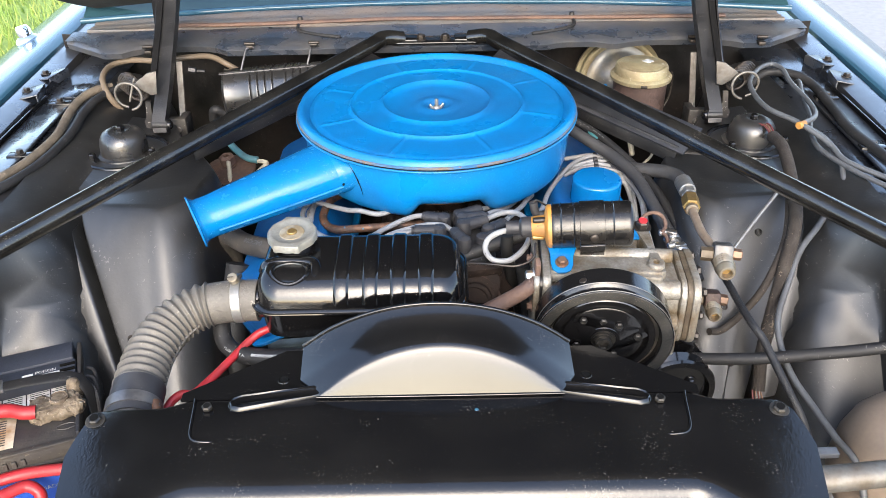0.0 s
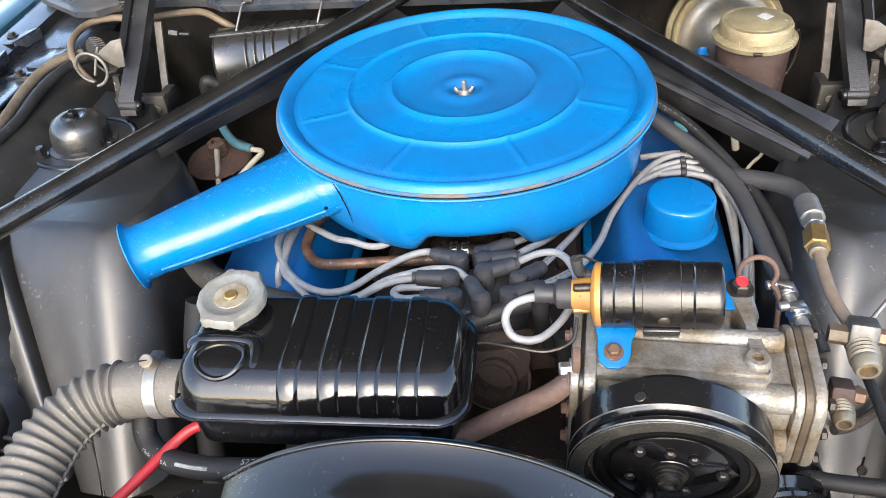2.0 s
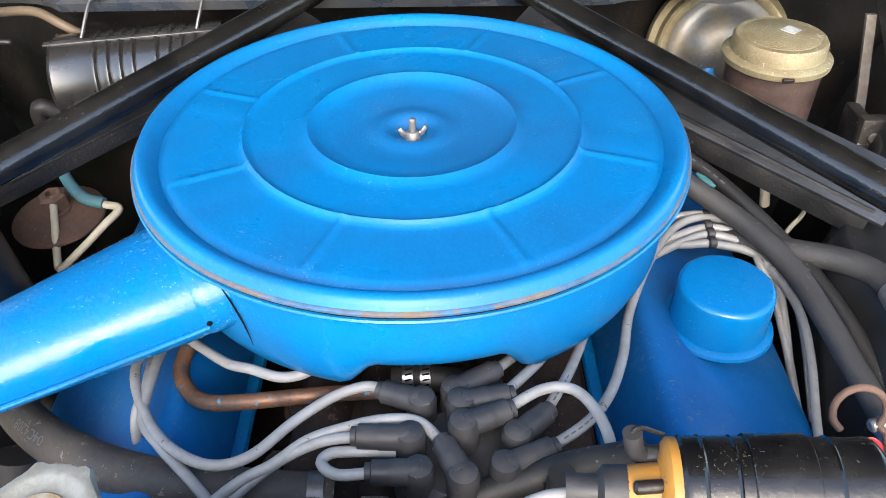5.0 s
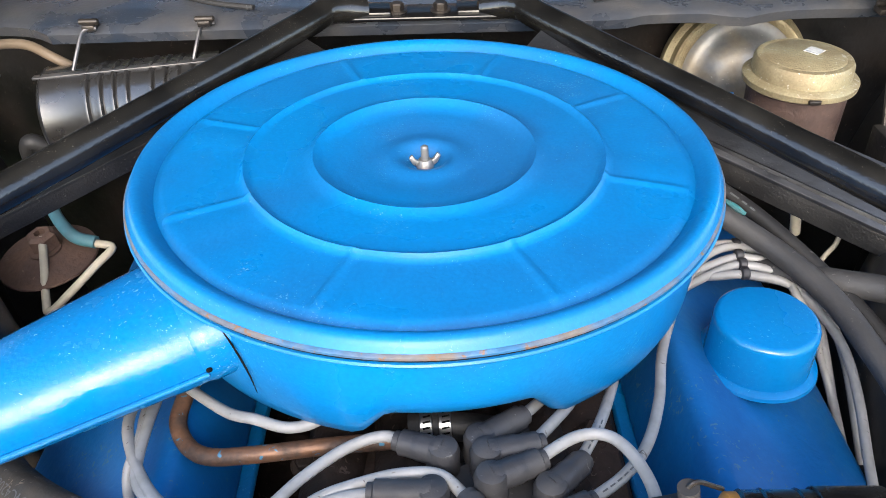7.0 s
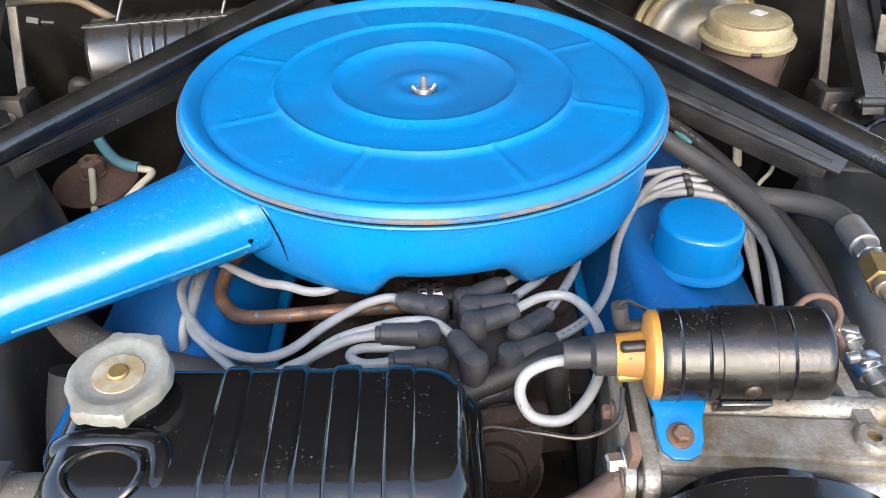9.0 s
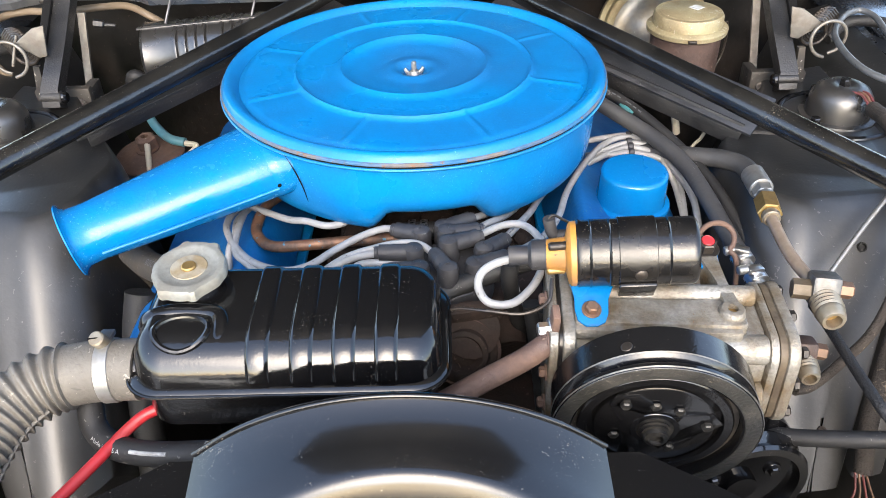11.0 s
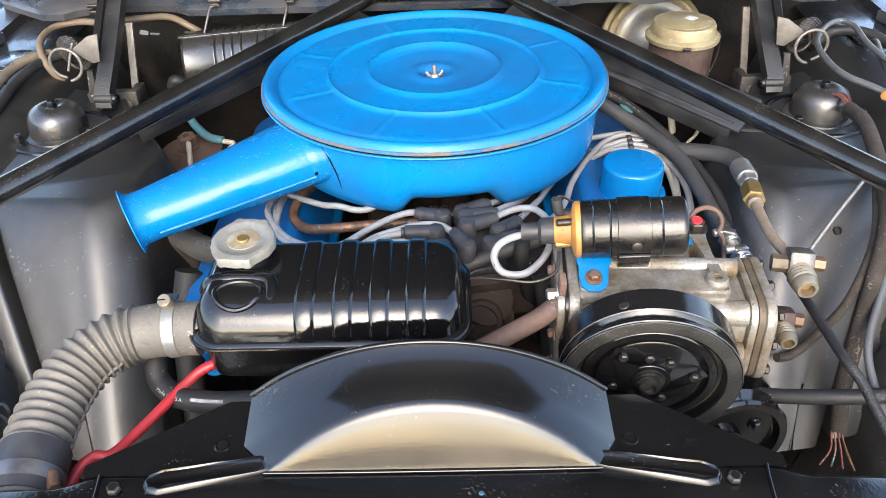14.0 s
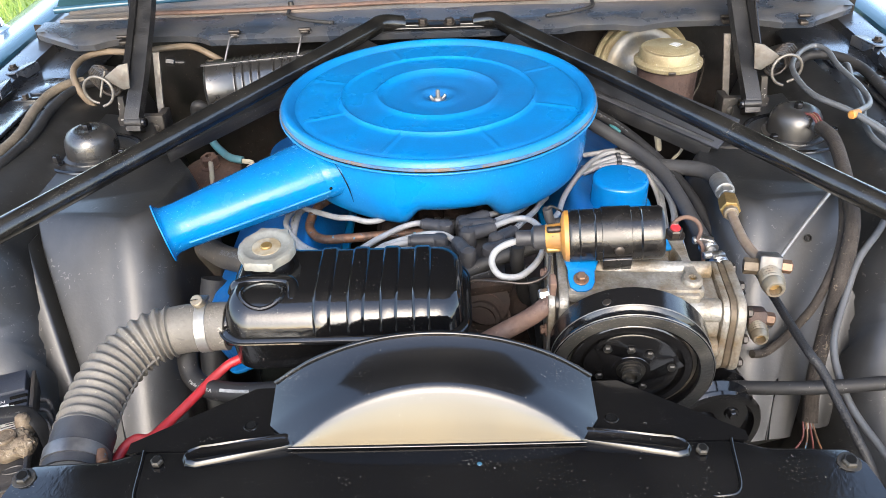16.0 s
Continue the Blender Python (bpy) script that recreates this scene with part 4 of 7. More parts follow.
part("rolled_flange", lathe([(0.030, 0.0), (0.0375, 0.0), (0.0388, 0.0018), (0.038, 0.004), (0.0345, 0.0058), (0.033, 0.006)], 56, pose(0.212, -0.088, 0.838, 1, 1, 0)), BLUE_GLOSS, breather)

# ---- air cleaner ----
cleaner = thing("air_cleaner", "bright blue painted round air cleaner with snorkel", "air cleaner")
RIBS = [-150, -105, -61.5, -14, 33, 74, 118, 166]


def lid_height(r, a):
    def ss(u, v):
        t = max(0.0, min(1.0, (r - u) / (v - u)))
        return t * t * (3 - 2 * t)
    z = 0.0005
    z += 0.0012 * (1 - ss(0.112, 0.124)) + 0.0032 * math.exp(-((r - 0.1175) / 0.0021) ** 2)
    z += 0.0045 * (1 - ss(0.068, 0.081))
    z -= 0.0070 * (1 - ss(0.067, 0.0720)) + 0.0035 * (1 - ss(0.020, 0.066))
    z += 0.0030 * math.exp(-((r - 0.022) / 0.007) ** 2)
    z -= 0.0055 * (1 - ss(0.009, 0.017))
    z -= 0.0036 * math.exp(-((r - 0.1735) / 0.0030) ** 2)
    z += 0.0045 * math.exp(-((r - 0.1835) / 0.006) ** 2)
    z -= 0.0045 * ss(0.187, 0.1915)
    if 0.115 < r < 0.172:
        fade = min(1, (r - 0.115) / 0.005, (0.172 - r) / 0.005)
        for deg in RIBS:
            # a pressed radial ridge, gently curved, with a faint step on one side
            bend = 0.32 * (r - 0.119) + 2.2 * (r - 0.119) ** 2
            d = ((a - radians(deg) + math.pi) % (2 * math.pi) - math.pi) * r + bend * 0.25
            step = max(0.0, min(1.0, (0.020 - abs(d - 0.010)) / 0.018))
            z += fade * (0.0015 * math.exp(-((d + 0.0095) / 0.0023) ** 2) + 0.0006 * step * step * (3 - 2 * step))
    return z


radii = [0.0, 0.006, 0.010, 0.012, 0.014, 0.017, 0.021, 0.025, 0.03, 0.036, 0.043, 0.05, 0.057, 0.064, 0.069, 0.073, 0.077, 0.081, 0.085, 0.092, 0.10, 0.107, 0.1115, 0.114, 0.116, 0.1175, 0.119, 0.121, 0.124, 0.13, 0.138, 0.146, 0.154, 0.161, 0.166, 0.169, 0.1715, 0.1735, 0.1755, 0.178, 0.1805, 0.183, 0.1855, 0.1875, 0.1890, 0.1902]
SEG = 432
lv, lf = [(0, 0, 0.95 + lid_height(0, 0))], []
for r in radii[1:]:
    for k in range(SEG):
        a = 2 * math.pi * k / SEG - math.pi
        lv.append((r * math.cos(a), r * math.sin(a), 0.95 + lid_height(r, a)))
for k in range(SEG):
    lf.append((0, 1 + k, 1 + (k + 1) % SEG))
for i in range(len(radii) - 2):
    for k in range(SEG):
        a, b = 1 + i * SEG + k, 1 + i * SEG + (k + 1) % SEG
        lf.append((a, a + SEG, b + SEG, b))
part("lid", thick(mesh_of(lv, lf), 0.0012), BLUE, cleaner, "blue pressed steel lid with ridges", smooth=60)
part("lid_edge", lathe([(0.1893, -0.0022), (0.1908, -0.0028), (0.1916, -0.0036), (0.1916, -0.0050), (0.186, -0.0054)], 180, pose(0, 0, 0.95)), CHIPPED, cleaner, "chipped rusty edge of the lid")
part("pan_lip", lathe([(0.182, -0.0072), (0.1915, -0.0074), (0.1924, -0.0085), (0.1912, -0.0102), (0.183, -0.0114)], 180, pose(0, 0, 0.95)), BLUE, cleaner)
bp = [(0.182, -0.008), (0.1825, -0.012), (0.182, -0.03), (0.181, -0.05), (0.1795, -0.062), (0.1755, -0.0705), (0.168, -0.0765), (0.156, -0.0805), (0.10, -0.082), (0.06, -0.082)]
bv, bf = [], []
for r, z in bp:
    for k in range(180):
        a = 2 * math.pi * k / 180
        d = (a - radians(276) + math.pi) % (2 * math.pi) - math.pi
        notch = max(0.0, min(1.0, (0.345 - abs(d)) / 0.13))
        notch = notch * notch * (3 - 2 * notch)
        low = max(0.0, min(1.0, (-z - 0.038) / 0.028))
        bv.append((r * math.cos(a), r * math.sin(a), 0.95 + z * (1 + 0.09 * low) + 0.019 * notch * low))
for i in range(len(bp) - 1):
    for k in range(180):
        a, b = i * 180 + k, i * 180 + (k + 1) % 180
        bf.append((a, b, b + 180, a + 180))
part("seam_gap", lathe([(0.180, -0.0012), (0.1900, -0.0050), (0.1900, -0.0076), (0.180, -0.0076)], 128, pose(0, 0, 0.95)), SLOT, cleaner)
part("base_pan", thick(mesh_of(bv, bf), 0.0012), BLUE, cleaner, "blue base pan", smooth=60)
# snorkel
sn0, sn1 = Vector((-0.115, -0.104, 0.917)), Vector((-0.296, -0.193, 0.881))
axis = (sn1 - sn0).normalized()
sd = axis.cross(Vector((0, 0, 1))).normalized()
su = sd.cross(axis)

SEAM_SIDE = 1 if sd.y < 0 else -1


def snorkel_loop(s, w, h, p):
    c = sn0.lerp(sn1, s)
    out = []
    for k in range(40):
        a = 2 * math.pi * k / 40
        ca, sa = math.cos(a), math.sin(a)
        out.append(c + sd * (w * math.copysign(abs(ca) ** p, ca)) + su * (h * math.copysign(abs(sa) ** p, sa)))
    return out


sn = loft([snorkel_loop(0.0, 0.047, 0.029, 0.8), snorkel_loop(0.2, 0.0445, 0.0285, 0.82), snorkel_loop(0.6, 0.036, 0.0265, 0.9), snorkel_loop(0.9, 0.0285, 0.0255, 1.0), snorkel_loop(0.97, 0.0285, 0.0262, 1.0), snorkel_loop(0.99, 0.031, 0.029, 1.0), snorkel_loop(1.0, 0.0345, 0.0335, 1.0)], caps=False)
snorkel = part("snorkel", thick(sn, 0.0015), BLUE_WORN, cleaner, "blue tapered air intake snorkel", smooth=50)
collar = [snorkel_loop(s, w, h, 0.82) for s, w, h in ((0.03, 0.0478, 0.0296), (0.09, 0.0470, 0.0295), (0.125, 0.0464, 0.0294), (0.14, 0.0450, 0.0286))]
part("root_collar", loft(collar, caps=False), BLUE_WORN, snorkel, smooth=60)
part("snorkel_seam", sweep([sn0.lerp(sn1, s) + sd * (w + 0.0006) * SEAM_SIDE - su * 0.006 for s, w in ((0.13, 0.0456), (0.3, 0.0425), (0.6, 0.0362), (0.9, 0.0285))], 0.0016, 8), BLUE, snorkel)
part("crack", sweep([(0.1836 * math.cos(radians(a)), 0.1836 * math.sin(radians(a)), z) for a, z in ((233, 0.934), (235.5, 0.924), (237, 0.916), (238.5, 0.905), (239.5, 0.893))], lambda s: 0.0002 + 0.0005 * math.sin(3.14 * s), 6), SLOT, cleaner)
part("root_hole", rod(sn0.lerp(sn1, 0.125) + sd * 0.0455 * SEAM_SIDE - su * 0.003, sn0.lerp(sn1, 0.125) + sd * 0.0478 * SEAM_SIDE - su * 0.003, 0.0018, 10), SLOT, snorkel)
WS = 0.72
wing = thing("wing_nut", "zinc plated wing nut and stud on the lid", "nut")
part("stud", rod((0, 0, 0.936), (0, 0, 0.9555), 0.0026, 12), ZINC, wing)
part("hub", lathe([(0.0065, 0), (0.0055, 0.005), (0.004, 0.007), (0, 0.007)], 16, pose(0, 0, 0.9385)), ZINC, wing)
for s in (-1, 1):
    part("wing", prism([(0.004, 0.0), (0.012, 0.006), (0.015, 0.013), (0.0115, 0.0155), (0.008, 0.010), (0.004, 0.008)], 0.003, 0.001, pose(0, 0, 0.9385, 0, 0, 10 if s > 0 else 190) @ pose(0, 0.0015, 0, 90) @ Matrix.Diagonal((WS, WS, 1, 1))), ZINC, wing)

# ---- expansion tank ----
tank = thing("expansion_tank", "glossy black ribbed metal coolant tank with neck", "coolant tank")
TM = pose(-0.083, -0.325, 0.0)
TW, TD = 0.216, 0.104


def tank_loop(z, inset, r, front=0.0):
    """One level of the tank; its front leans back by a further amount."""
    return [(x, y + front * min(1.0, max(0.0, -y / 0.04)), z + 0.03 * y) for x, y in rounded(TW - 2 * inset, TD - 2 * inset, r, 8)]


SHELL = [(0.8848, 0.0, 0.024, 0.0), (0.8885, 0.0002, 0.024, 0.0004), (0.8925, 0.0004, 0.024, 0.0013), (0.8965, 0.0007, 0.024, 0.0026), (0.9005, 0.0015, 0.023, 0.0040), (0.9045, 0.0030, 0.022, 0.0056), (0.9080, 0.0052, 0.020, 0.0075), (0.9108, 0.0082, 0.017, 0.0095), (0.9127, 0.0118, 0.015, 0.0115), (0.9135, 0.0160, 0.013, 0.0130)]
upper = [tank_loop(0.8806, -0.0052, 0.026), tank_loop(0.8820, -0.0054, 0.026), tank_loop(0.8829, -0.0046, 0.026), tank_loop(0.8846, -0.0026, 0.025), tank_loop(0.8852, -0.0003, 0.0245)] + [tank_loop(*v) for v in SHELL[1:]]
part("upper_shell", loft([[TM @ Vector(v) for v in l] for l in upper]), GLOSS, tank, smooth=45)
lower = [tank_loop(0.84, 0.012, 0.02), tank_loop(0.845, 0.004, 0.022), tank_loop(0.8790, 0.001, 0.024), tank_loop(0.8800, -0.0045, 0.026), tank_loop(0.8816, -0.0045, 0.026)]
part("lower_shell", loft([[TM @ Vector(v) for v in l] for l in lower]), GLOSS, tank, smooth=45)
for c in (-0.018, 0.012, 0.041, 0.070):
    line = [(c, -TD / 2 + i + fr, z) for z, i, _, fr in SHELL[1:]] + [(c, 0.0, 0.9135)] + [(c, TD / 2 - i, z) for z, i, _, _ in SHELL[:0:-1]]
    secs = []
    for k, (x, y, z) in enumerate(line):
        b4, af = line[max(0, k - 1)], line[min(len(line) - 1, k + 1)]
        n = Vector((0, -(af[2] - b4[2]), af[1] - b4[1])).normalized()
        zz = z + 0.03 * y
        secs.append([TM @ (Vector((x + dx, y, zz)) + n * h) for dx, h in ((-0.0090, -0.0012), (-0.0076, 0.0003), (-0.0060, 0.0016), (-0.0050, 0.0019), (0.0050, 0.0019), (0.0060, 0.0016), (0.0076, 0.0003), (0.0090, -0.0012))])
    part("rib", loft(secs, closed=True, caps=True), GLOSS, tank, smooth=60)
part("seam_edge", sweep([TM @ Vector(v) for v in tank_loop(0.8818, -0.0054, 0.026)] + [TM @ Vector(tank_loop(0.8818, -0.0054, 0.026)[0])], 0.0014, 8, 1), GLOSS, tank)
part("filler_neck", rod((-0.157, -0.300, 0.905), (-0.157, -0.299, 0.924), 0.021, 28), SATIN, tank)
part("round_boss", sweep([(-0.155 + 0.019 * math.cos(radians(a)), -0.350 + 0.0145 * math.sin(radians(a)), 0.9126 - 0.0070 * max(0.0, -math.sin(radians(a))) ** 2) for a in range(0, 361, 30)], 0.0022, 8), GLOSS, tank)
part("pressed_corner", sweep([(-0.1885, -0.333, 0.9000), (-0.1835, -0.331, 0.9085), (-0.167, -0.328, 0.9120), (-0.143, -0.329, 0.9122), (-0.133, -0.333, 0.9120), (-0.129, -0.343, 0.9112), (-0.129, -0.354, 0.9080), (-0.131, -0.363, 0.9010), (-0.133, -0.368, 0.894)], 0.0060, 16, 10, flat=0.6), GLOSS, tank)
part("outlet", rod((-0.180, -0.345, 0.873), (-0.215, -0.345, 0.872), 0.019, 24), SATIN, tank)
capm = pose(-0.158, -0.299, 0.922, 4, -2, 20)
ring = []
for k in range(60):
    a = 2 * math.pi * k / 60
    turn = abs((math.degrees(a) - 63 + 90) % 180 - 90)
    ear = 0.0312 if turn < 20 else 0.0334 if turn < 30 else 0.0334 - 0.0009 * (turn - 30)
    ring.append(0.92 * max(0.0292 + 0.0003 * math.cos(14 * a), ear))
prof = [(1.0, 0.0), (1.0, 0.006), (0.96, 0.008), (0.82, 0.0088), (0.74, 0.0084), (0.66, 0.0070), (0.50, 0.0066), (0.2, 0.0066), (0.0001, 0.0066)]
cv = [[capm @ Vector((ring[k] * (f if f < 0.9 else f) * (1 if f > 0.9 else 0.0285 / ring[k]) * math.cos(2 * math.pi * k / 60), ring[k] * f * (1 if f > 0.9 else 0.0285 / ring[k]) * math.sin(2 * math.pi * k / 60), z)) for k in range(60)] for f, z in prof]
crown_cap = part("pressure_cap", loft(cv), CAP_ZINC, tank, "dull zinc pressure cap with stamped edge")
part("rivet", lathe([(0.0055, 0), (0.0055, 0.0012), (0.0045, 0.002), (0, 0.002)], 20, capm @ pose(0, 0, 0.0072)), BRASS, crown_cap, "small brass rivet")
part("stained_dish", lathe([(0.0135, 0.0068), (0.0130, 0.0073), (0.006, 0.0074), (0, 0.0074)], 40, capm), CAP_STAIN, crown_cap, "rust stained dished centre")

# ---- bellows hose ----
hose = thing("bellows_hose", "dusty grey corrugated rubber radiator hose", "hose")
HP = [(-0.193, -0.345, 0.872), (-0.205, -0.345, 0.872), (-0.232, -0.346, 0.871), (-0.258, -0.352, 0.868), (-0.279, -0.368, 0.863), (-0.292, -0.392, 0.857), (-0.297, -0.42, 0.851), (-0.297, -0.45, 0.846), (-0.294, -0.475, 0.842), (-0.292, -0.495, 0.838)]


def bellows(s):
    if s < 0.23:
        return 0.0225
    if s > 0.84:
        return 0.0235
    return 0.0235 + 0.0018 * math.cos((s - 0.23) / 0.61 * 2 * math.pi * 15)


part("hose", sweep(HP, bellows, 32, 24), OLD_RUBBER, hose, smooth=70)
for a, b in (((-0.2095, -0.345, 0.872), (-0.2195, -0.3455, 0.8715)),):
    clamp = part("hose_clamp", rod(a, b, 0.0235, 32, bevel=0.0004), ZINC, hose, "bright steel hose clamp")
part("end_cuff", sweep([(-0.2955, -0.452, 0.846), (-0.2945, -0.47, 0.843), (-0.2925, -0.492, 0.8385)], 0.0255, 32, 6), BOOT, hose, "dark rubber cuff")
part("mould_seam", sweep([(x + dx, y + dy, z - 0.006) for (x, y, z), dx, dy in zip(HP[3:9], (0.006, 0.016, 0.0225, 0.0235, 0.0235, 0.0235), (-0.0225, -0.017, -0.006, 0, 0, 0))], 0.0014, 8), OLD_RUBBER, hose)
part("cuff_clamp", sweep([(-0.2947, -0.473, 0.8425), (-0.2942, -0.478, 0.8415), (-0.2936, -0.4835, 0.8402)], 0.0268, 36, 4), STRAP_STEEL, hose, "worn steel worm clamp")
part("cuff_screw", rod((-0.272, -0.478, 0.852), (-0.266, -0.490, 0.850), 0.005, 14), COPPER, hose)
part("clamp_screw", rod((-0.2165, -0.3400, 0.8930), (-0.2175, -0.3465, 0.9040), 0.0056, 20), BEIGE_METAL, hose, "slotted clamp screw")
part("screw_slot", box(0.0100, 0.0006, 0.0016, 0.0, pose(-0.21755, -0.3467, 0.9043, 60, 0, 0) @ pose(0, 0, 0, 0, 40, 0)), SLOT, hose, smooth=0)
part("clamp_housing", box(0.010, 0.014, 0.004, 0.001, pose(-0.2165, -0.334, 0.8945, -10)), STRAP_STEEL, hose)

# ---- compressor ----
comp = thing("air_conditioning_compressor", "grimy cast aluminium compressor with black clutch pulley", "compressor")
CM = pose(0.195, -0.297, 0.838, 0, 0, -4) @ Matrix.Diagonal((0.92, 1, 1, 1))


def slab(x0, x1, y, z, r=0.012, bevel=0.003, dz=0.0):
    """A slice of the housing between two places along it, with round corners."""
    return prism(rounded(z, y, r), x1 - x0, bevel, CM @ pose(x0, 0, dz) @ pose(0, 0, 0, 0, 90, 0))


part("rear_plate", slab(-0.098, -0.090, 0.106, 0.106), ALLOY, comp)
part("rear_gasket", slab(-0.090, -0.0875, 0.104, 0.104, 0.012, 0.0), DARK_STEEL, comp)
part("rear_flange", slab(-0.0875, -0.077, 0.108, 0.108), ALLOY, comp)
part("housing", slab(-0.077, 0.074, 0.078, 0.076, 0.016, 0.003), ALLOY, comp, "stained cast aluminium housing")
part("shoulder", slab(0.030, 0.076, 0.083, 0.078, 0.018, 0.005), ALLOY, comp)
part("front_plate", slab(0.076, 0.084, 0.090, 0.083, 0.019), ALLOY, comp)
part("gasket", slab(0.084, 0.090, 0.088, 0.081, 0.018, 0.0006), GASKET, comp, "brown stained gasket band")
part("end_cover", slab(0.090, 0.100, 0.092, 0.085, 0.020), ALLOY, comp)
part("top_rail", prism(rounded(0.135, 0.030, 0.006), 0.012, 0.003, CM @ pose(-0.010, -0.020, 0.042)), ALLOY, comp)
part("mount_block", prism([(-0.050, -0.012), (0.030, -0.012), (0.036, 0.030), (-0.035, 0.030)], 0.014, 0.005, CM @ pose(0.0, 0.018, 0.036)), ALLOY, comp)
part("web_rib", loft([[(x - w * 1.6, y, z - 0.034), (x + w * 1.6, y, z - 0.034), (x + w * 0.7, y, z), (x - w * 0.7, y, z)] for x, y, z, w in ((0.236, -0.238, 0.893, 0.014), (0.237, -0.258, 0.893, 0.009), (0.238, -0.285, 0.894, 0.0055), (0.238, -0.318, 0.895, 0.008))]), ALLOY, comp, "stained cast web rib")
part("front_ledge", box(0.150, 0.012, 0.010, 0.003, CM @ pose(-0.022, -0.034, 0.046)), ALLOY, comp)
part("cast_ridge", join(rod(CM @ Vector((-0.06, 0.004, 0.050)), CM @ Vector((0.07, 0.004, 0.050)), 0.008, 16), rod(CM @ Vector((0.02, -0.036, 0.032)), CM @ Vector((0.074, -0.036, 0.032)), 0.011, 16)), ALLOY, comp)
part("lug", lathe([(0, 0), (0.012, 0), (0.0105, 0.024), (0.0098, 0.0265), (0.0085, 0.0275), (0.0042, 0.0275), (0.004, 0.022), (0, 0.022)], 28, CM @ pose(0.0467, -0.021, 0.031)), ALLOY, comp)
part("lug_thread", rod(CM @ Vector((0.0467, -0.021, 0.053)), CM @ Vector((0.0467, -0.021, 0.0555)), 0.0040, 14), BRASS, comp)
part("lower_boss", join(rod(CM @ Vector((0.040, -0.045, -0.004)), CM @ Vector((0.074, -0.045, -0.004)), 0.010, 16), box(0.03, 0.02, 0.03, 0.004, CM @ pose(0.06, -0.046, -0.03))), ALLOY, comp)
for y, z in ((-0.044, 0.044), (-0.044, 0.012), (-0.044, -0.020), (0.0, 0.046), (0.040, 0.044)):
    p = CM @ Vector((-0.098, y, z))
    bolt(p, p + Vector((-0.006, 0, 0)), 0.0046, comp, RUST)
for y, z in ((-0.036, 0.030), (-0.038, 0.0), (-0.036, -0.030), (0.0, 0.034), (0.036, 0.030)):
    p = CM @ Vector((0.100, y, z))
    bolt(p, p + Vector((0.006, 0, 0)), 0.0048, comp, DARK_STEEL, washer=False)
part("sensor_wire", sweep([CM @ Vector(q) for q in ((-0.028, -0.040, 0.050), (-0.010, -0.043, 0.0535), (0.020, -0.047, 0.052), (0.036, -0.052, 0.044), (0.044, -0.056, 0.030), (0.044, -0.058, 0.016))], 0.0013, 8), DARK_STEEL, comp)
PM = along((0.1760, -0.3430, 0.8484), (0.1719, -0.3895, 0.8428)) @ Matrix.Diagonal((1.04, 1.04, 1.0, 1.0))
pulley = part("pulley", lathe([(0, -0.008), (0.046, -0.008), (0.046, 0.010), (0.0665, 0.010), (0.069, 0.012), (0.069, 0.0332), (0.0682, 0.0345), (0.0630, 0.0378), (0.0630, 0.0392), (0.0685, 0.0422), (0.0694, 0.0432), (0.0694, 0.0455), (0.0686, 0.047), (0.0575, 0.0472), (0.0562, 0.0462), (0.0558, 0.0375), (0.050, 0.0365), (0, 0.0365)], 96, PM), SATIN, comp, "black painted grooved clutch pulley", smooth=26)
part("clutch_ring", lathe([(0.0520, 0.036), (0.0520, 0.0410), (0.0508, 0.0420), (0.0455, 0.0420), (0.0445, 0.0385)], 72, PM), SATIN, pulley, smooth=26)
part("groove_floor", lathe([(0.0556, 0.0385), (0.0520, 0.0378)], 72, PM), DUSTY, pulley)
part("clutch_plate", lathe([(0.0405, 0.036), (0.0405, 0.0405), (0.039, 0.0415), (0.018, 0.0415), (0.016, 0.044), (0, 0.044)], 48, PM), SATIN, pulley)
part("hub_nut", lathe([(0.0125, 0.042), (0.0125, 0.0445), (0.0105, 0.0446), (0.0112, 0.0465), (0.0092, 0.0467), (0.0100, 0.0490), (0.0078, 0.0492), (0.0078, 0.0525), (0.005, 0.0530), (0.0045, 0.0505), (0, 0.0505)], 28, PM), BOLT_BLACK, pulley)
for k, (rr, hh) in enumerate(((0.034, 0.006), (0.034, 0.006), (0.034, 0.006), (0.024, 0.004), (0.024, 0.004), (0.024, 0.004), (0.028, 0.0035))):
    a = radians((10, 130, 250, 55, 95, 300, 200)[k])
    p = PM @ Vector((rr * math.cos(a), rr * math.sin(a), 0.0412))
    e = PM @ Vector((rr * math.cos(a), rr * math.sin(a), 0.0412 + hh))
    bolt(p, e, 0.0040, pulley, BOLT_BLACK, washer=False)
for k in range(3):
    a = radians(10 + 120 * k)
    part("leaf_spring", box(0.050, 0.0125, 0.0018, 0.0005, PM @ pose(0.034 * math.cos(a), 0.034 * math.sin(a), 0.0425, 0, 0, 40 + 120 * k) @ pose(-0.016, 0, 0)), SATIN, pulley)
spider = []
for k in range(3):
    for da, rr in ((-17, 0.037), (0, 0.0405), (17, 0.037), (60, 0.019)):
        a = radians(10 + 120 * k + da)
        spider.append((rr * math.cos(a), rr * math.sin(a)))
part("spider_plate", prism(spider, 0.0022, 0.0006, PM @ pose(0, 0, 0.0412)), SATIN, pulley, "black three armed clutch spider")
part("timing_hole", rod((0.1481, -0.3752, 0.9101), (0.1473, -0.3754, 0.9122), 0.0045, 14), DARK_STEEL, pulley)
part("rim_face", lathe([(0.0684, 0.0469), (0.0680, 0.0475), (0.0582, 0.0477), (0.0576, 0.0470)], 96, PM), PULLEY_FACE, pulley, "dusty speckled rim face", smooth=26)
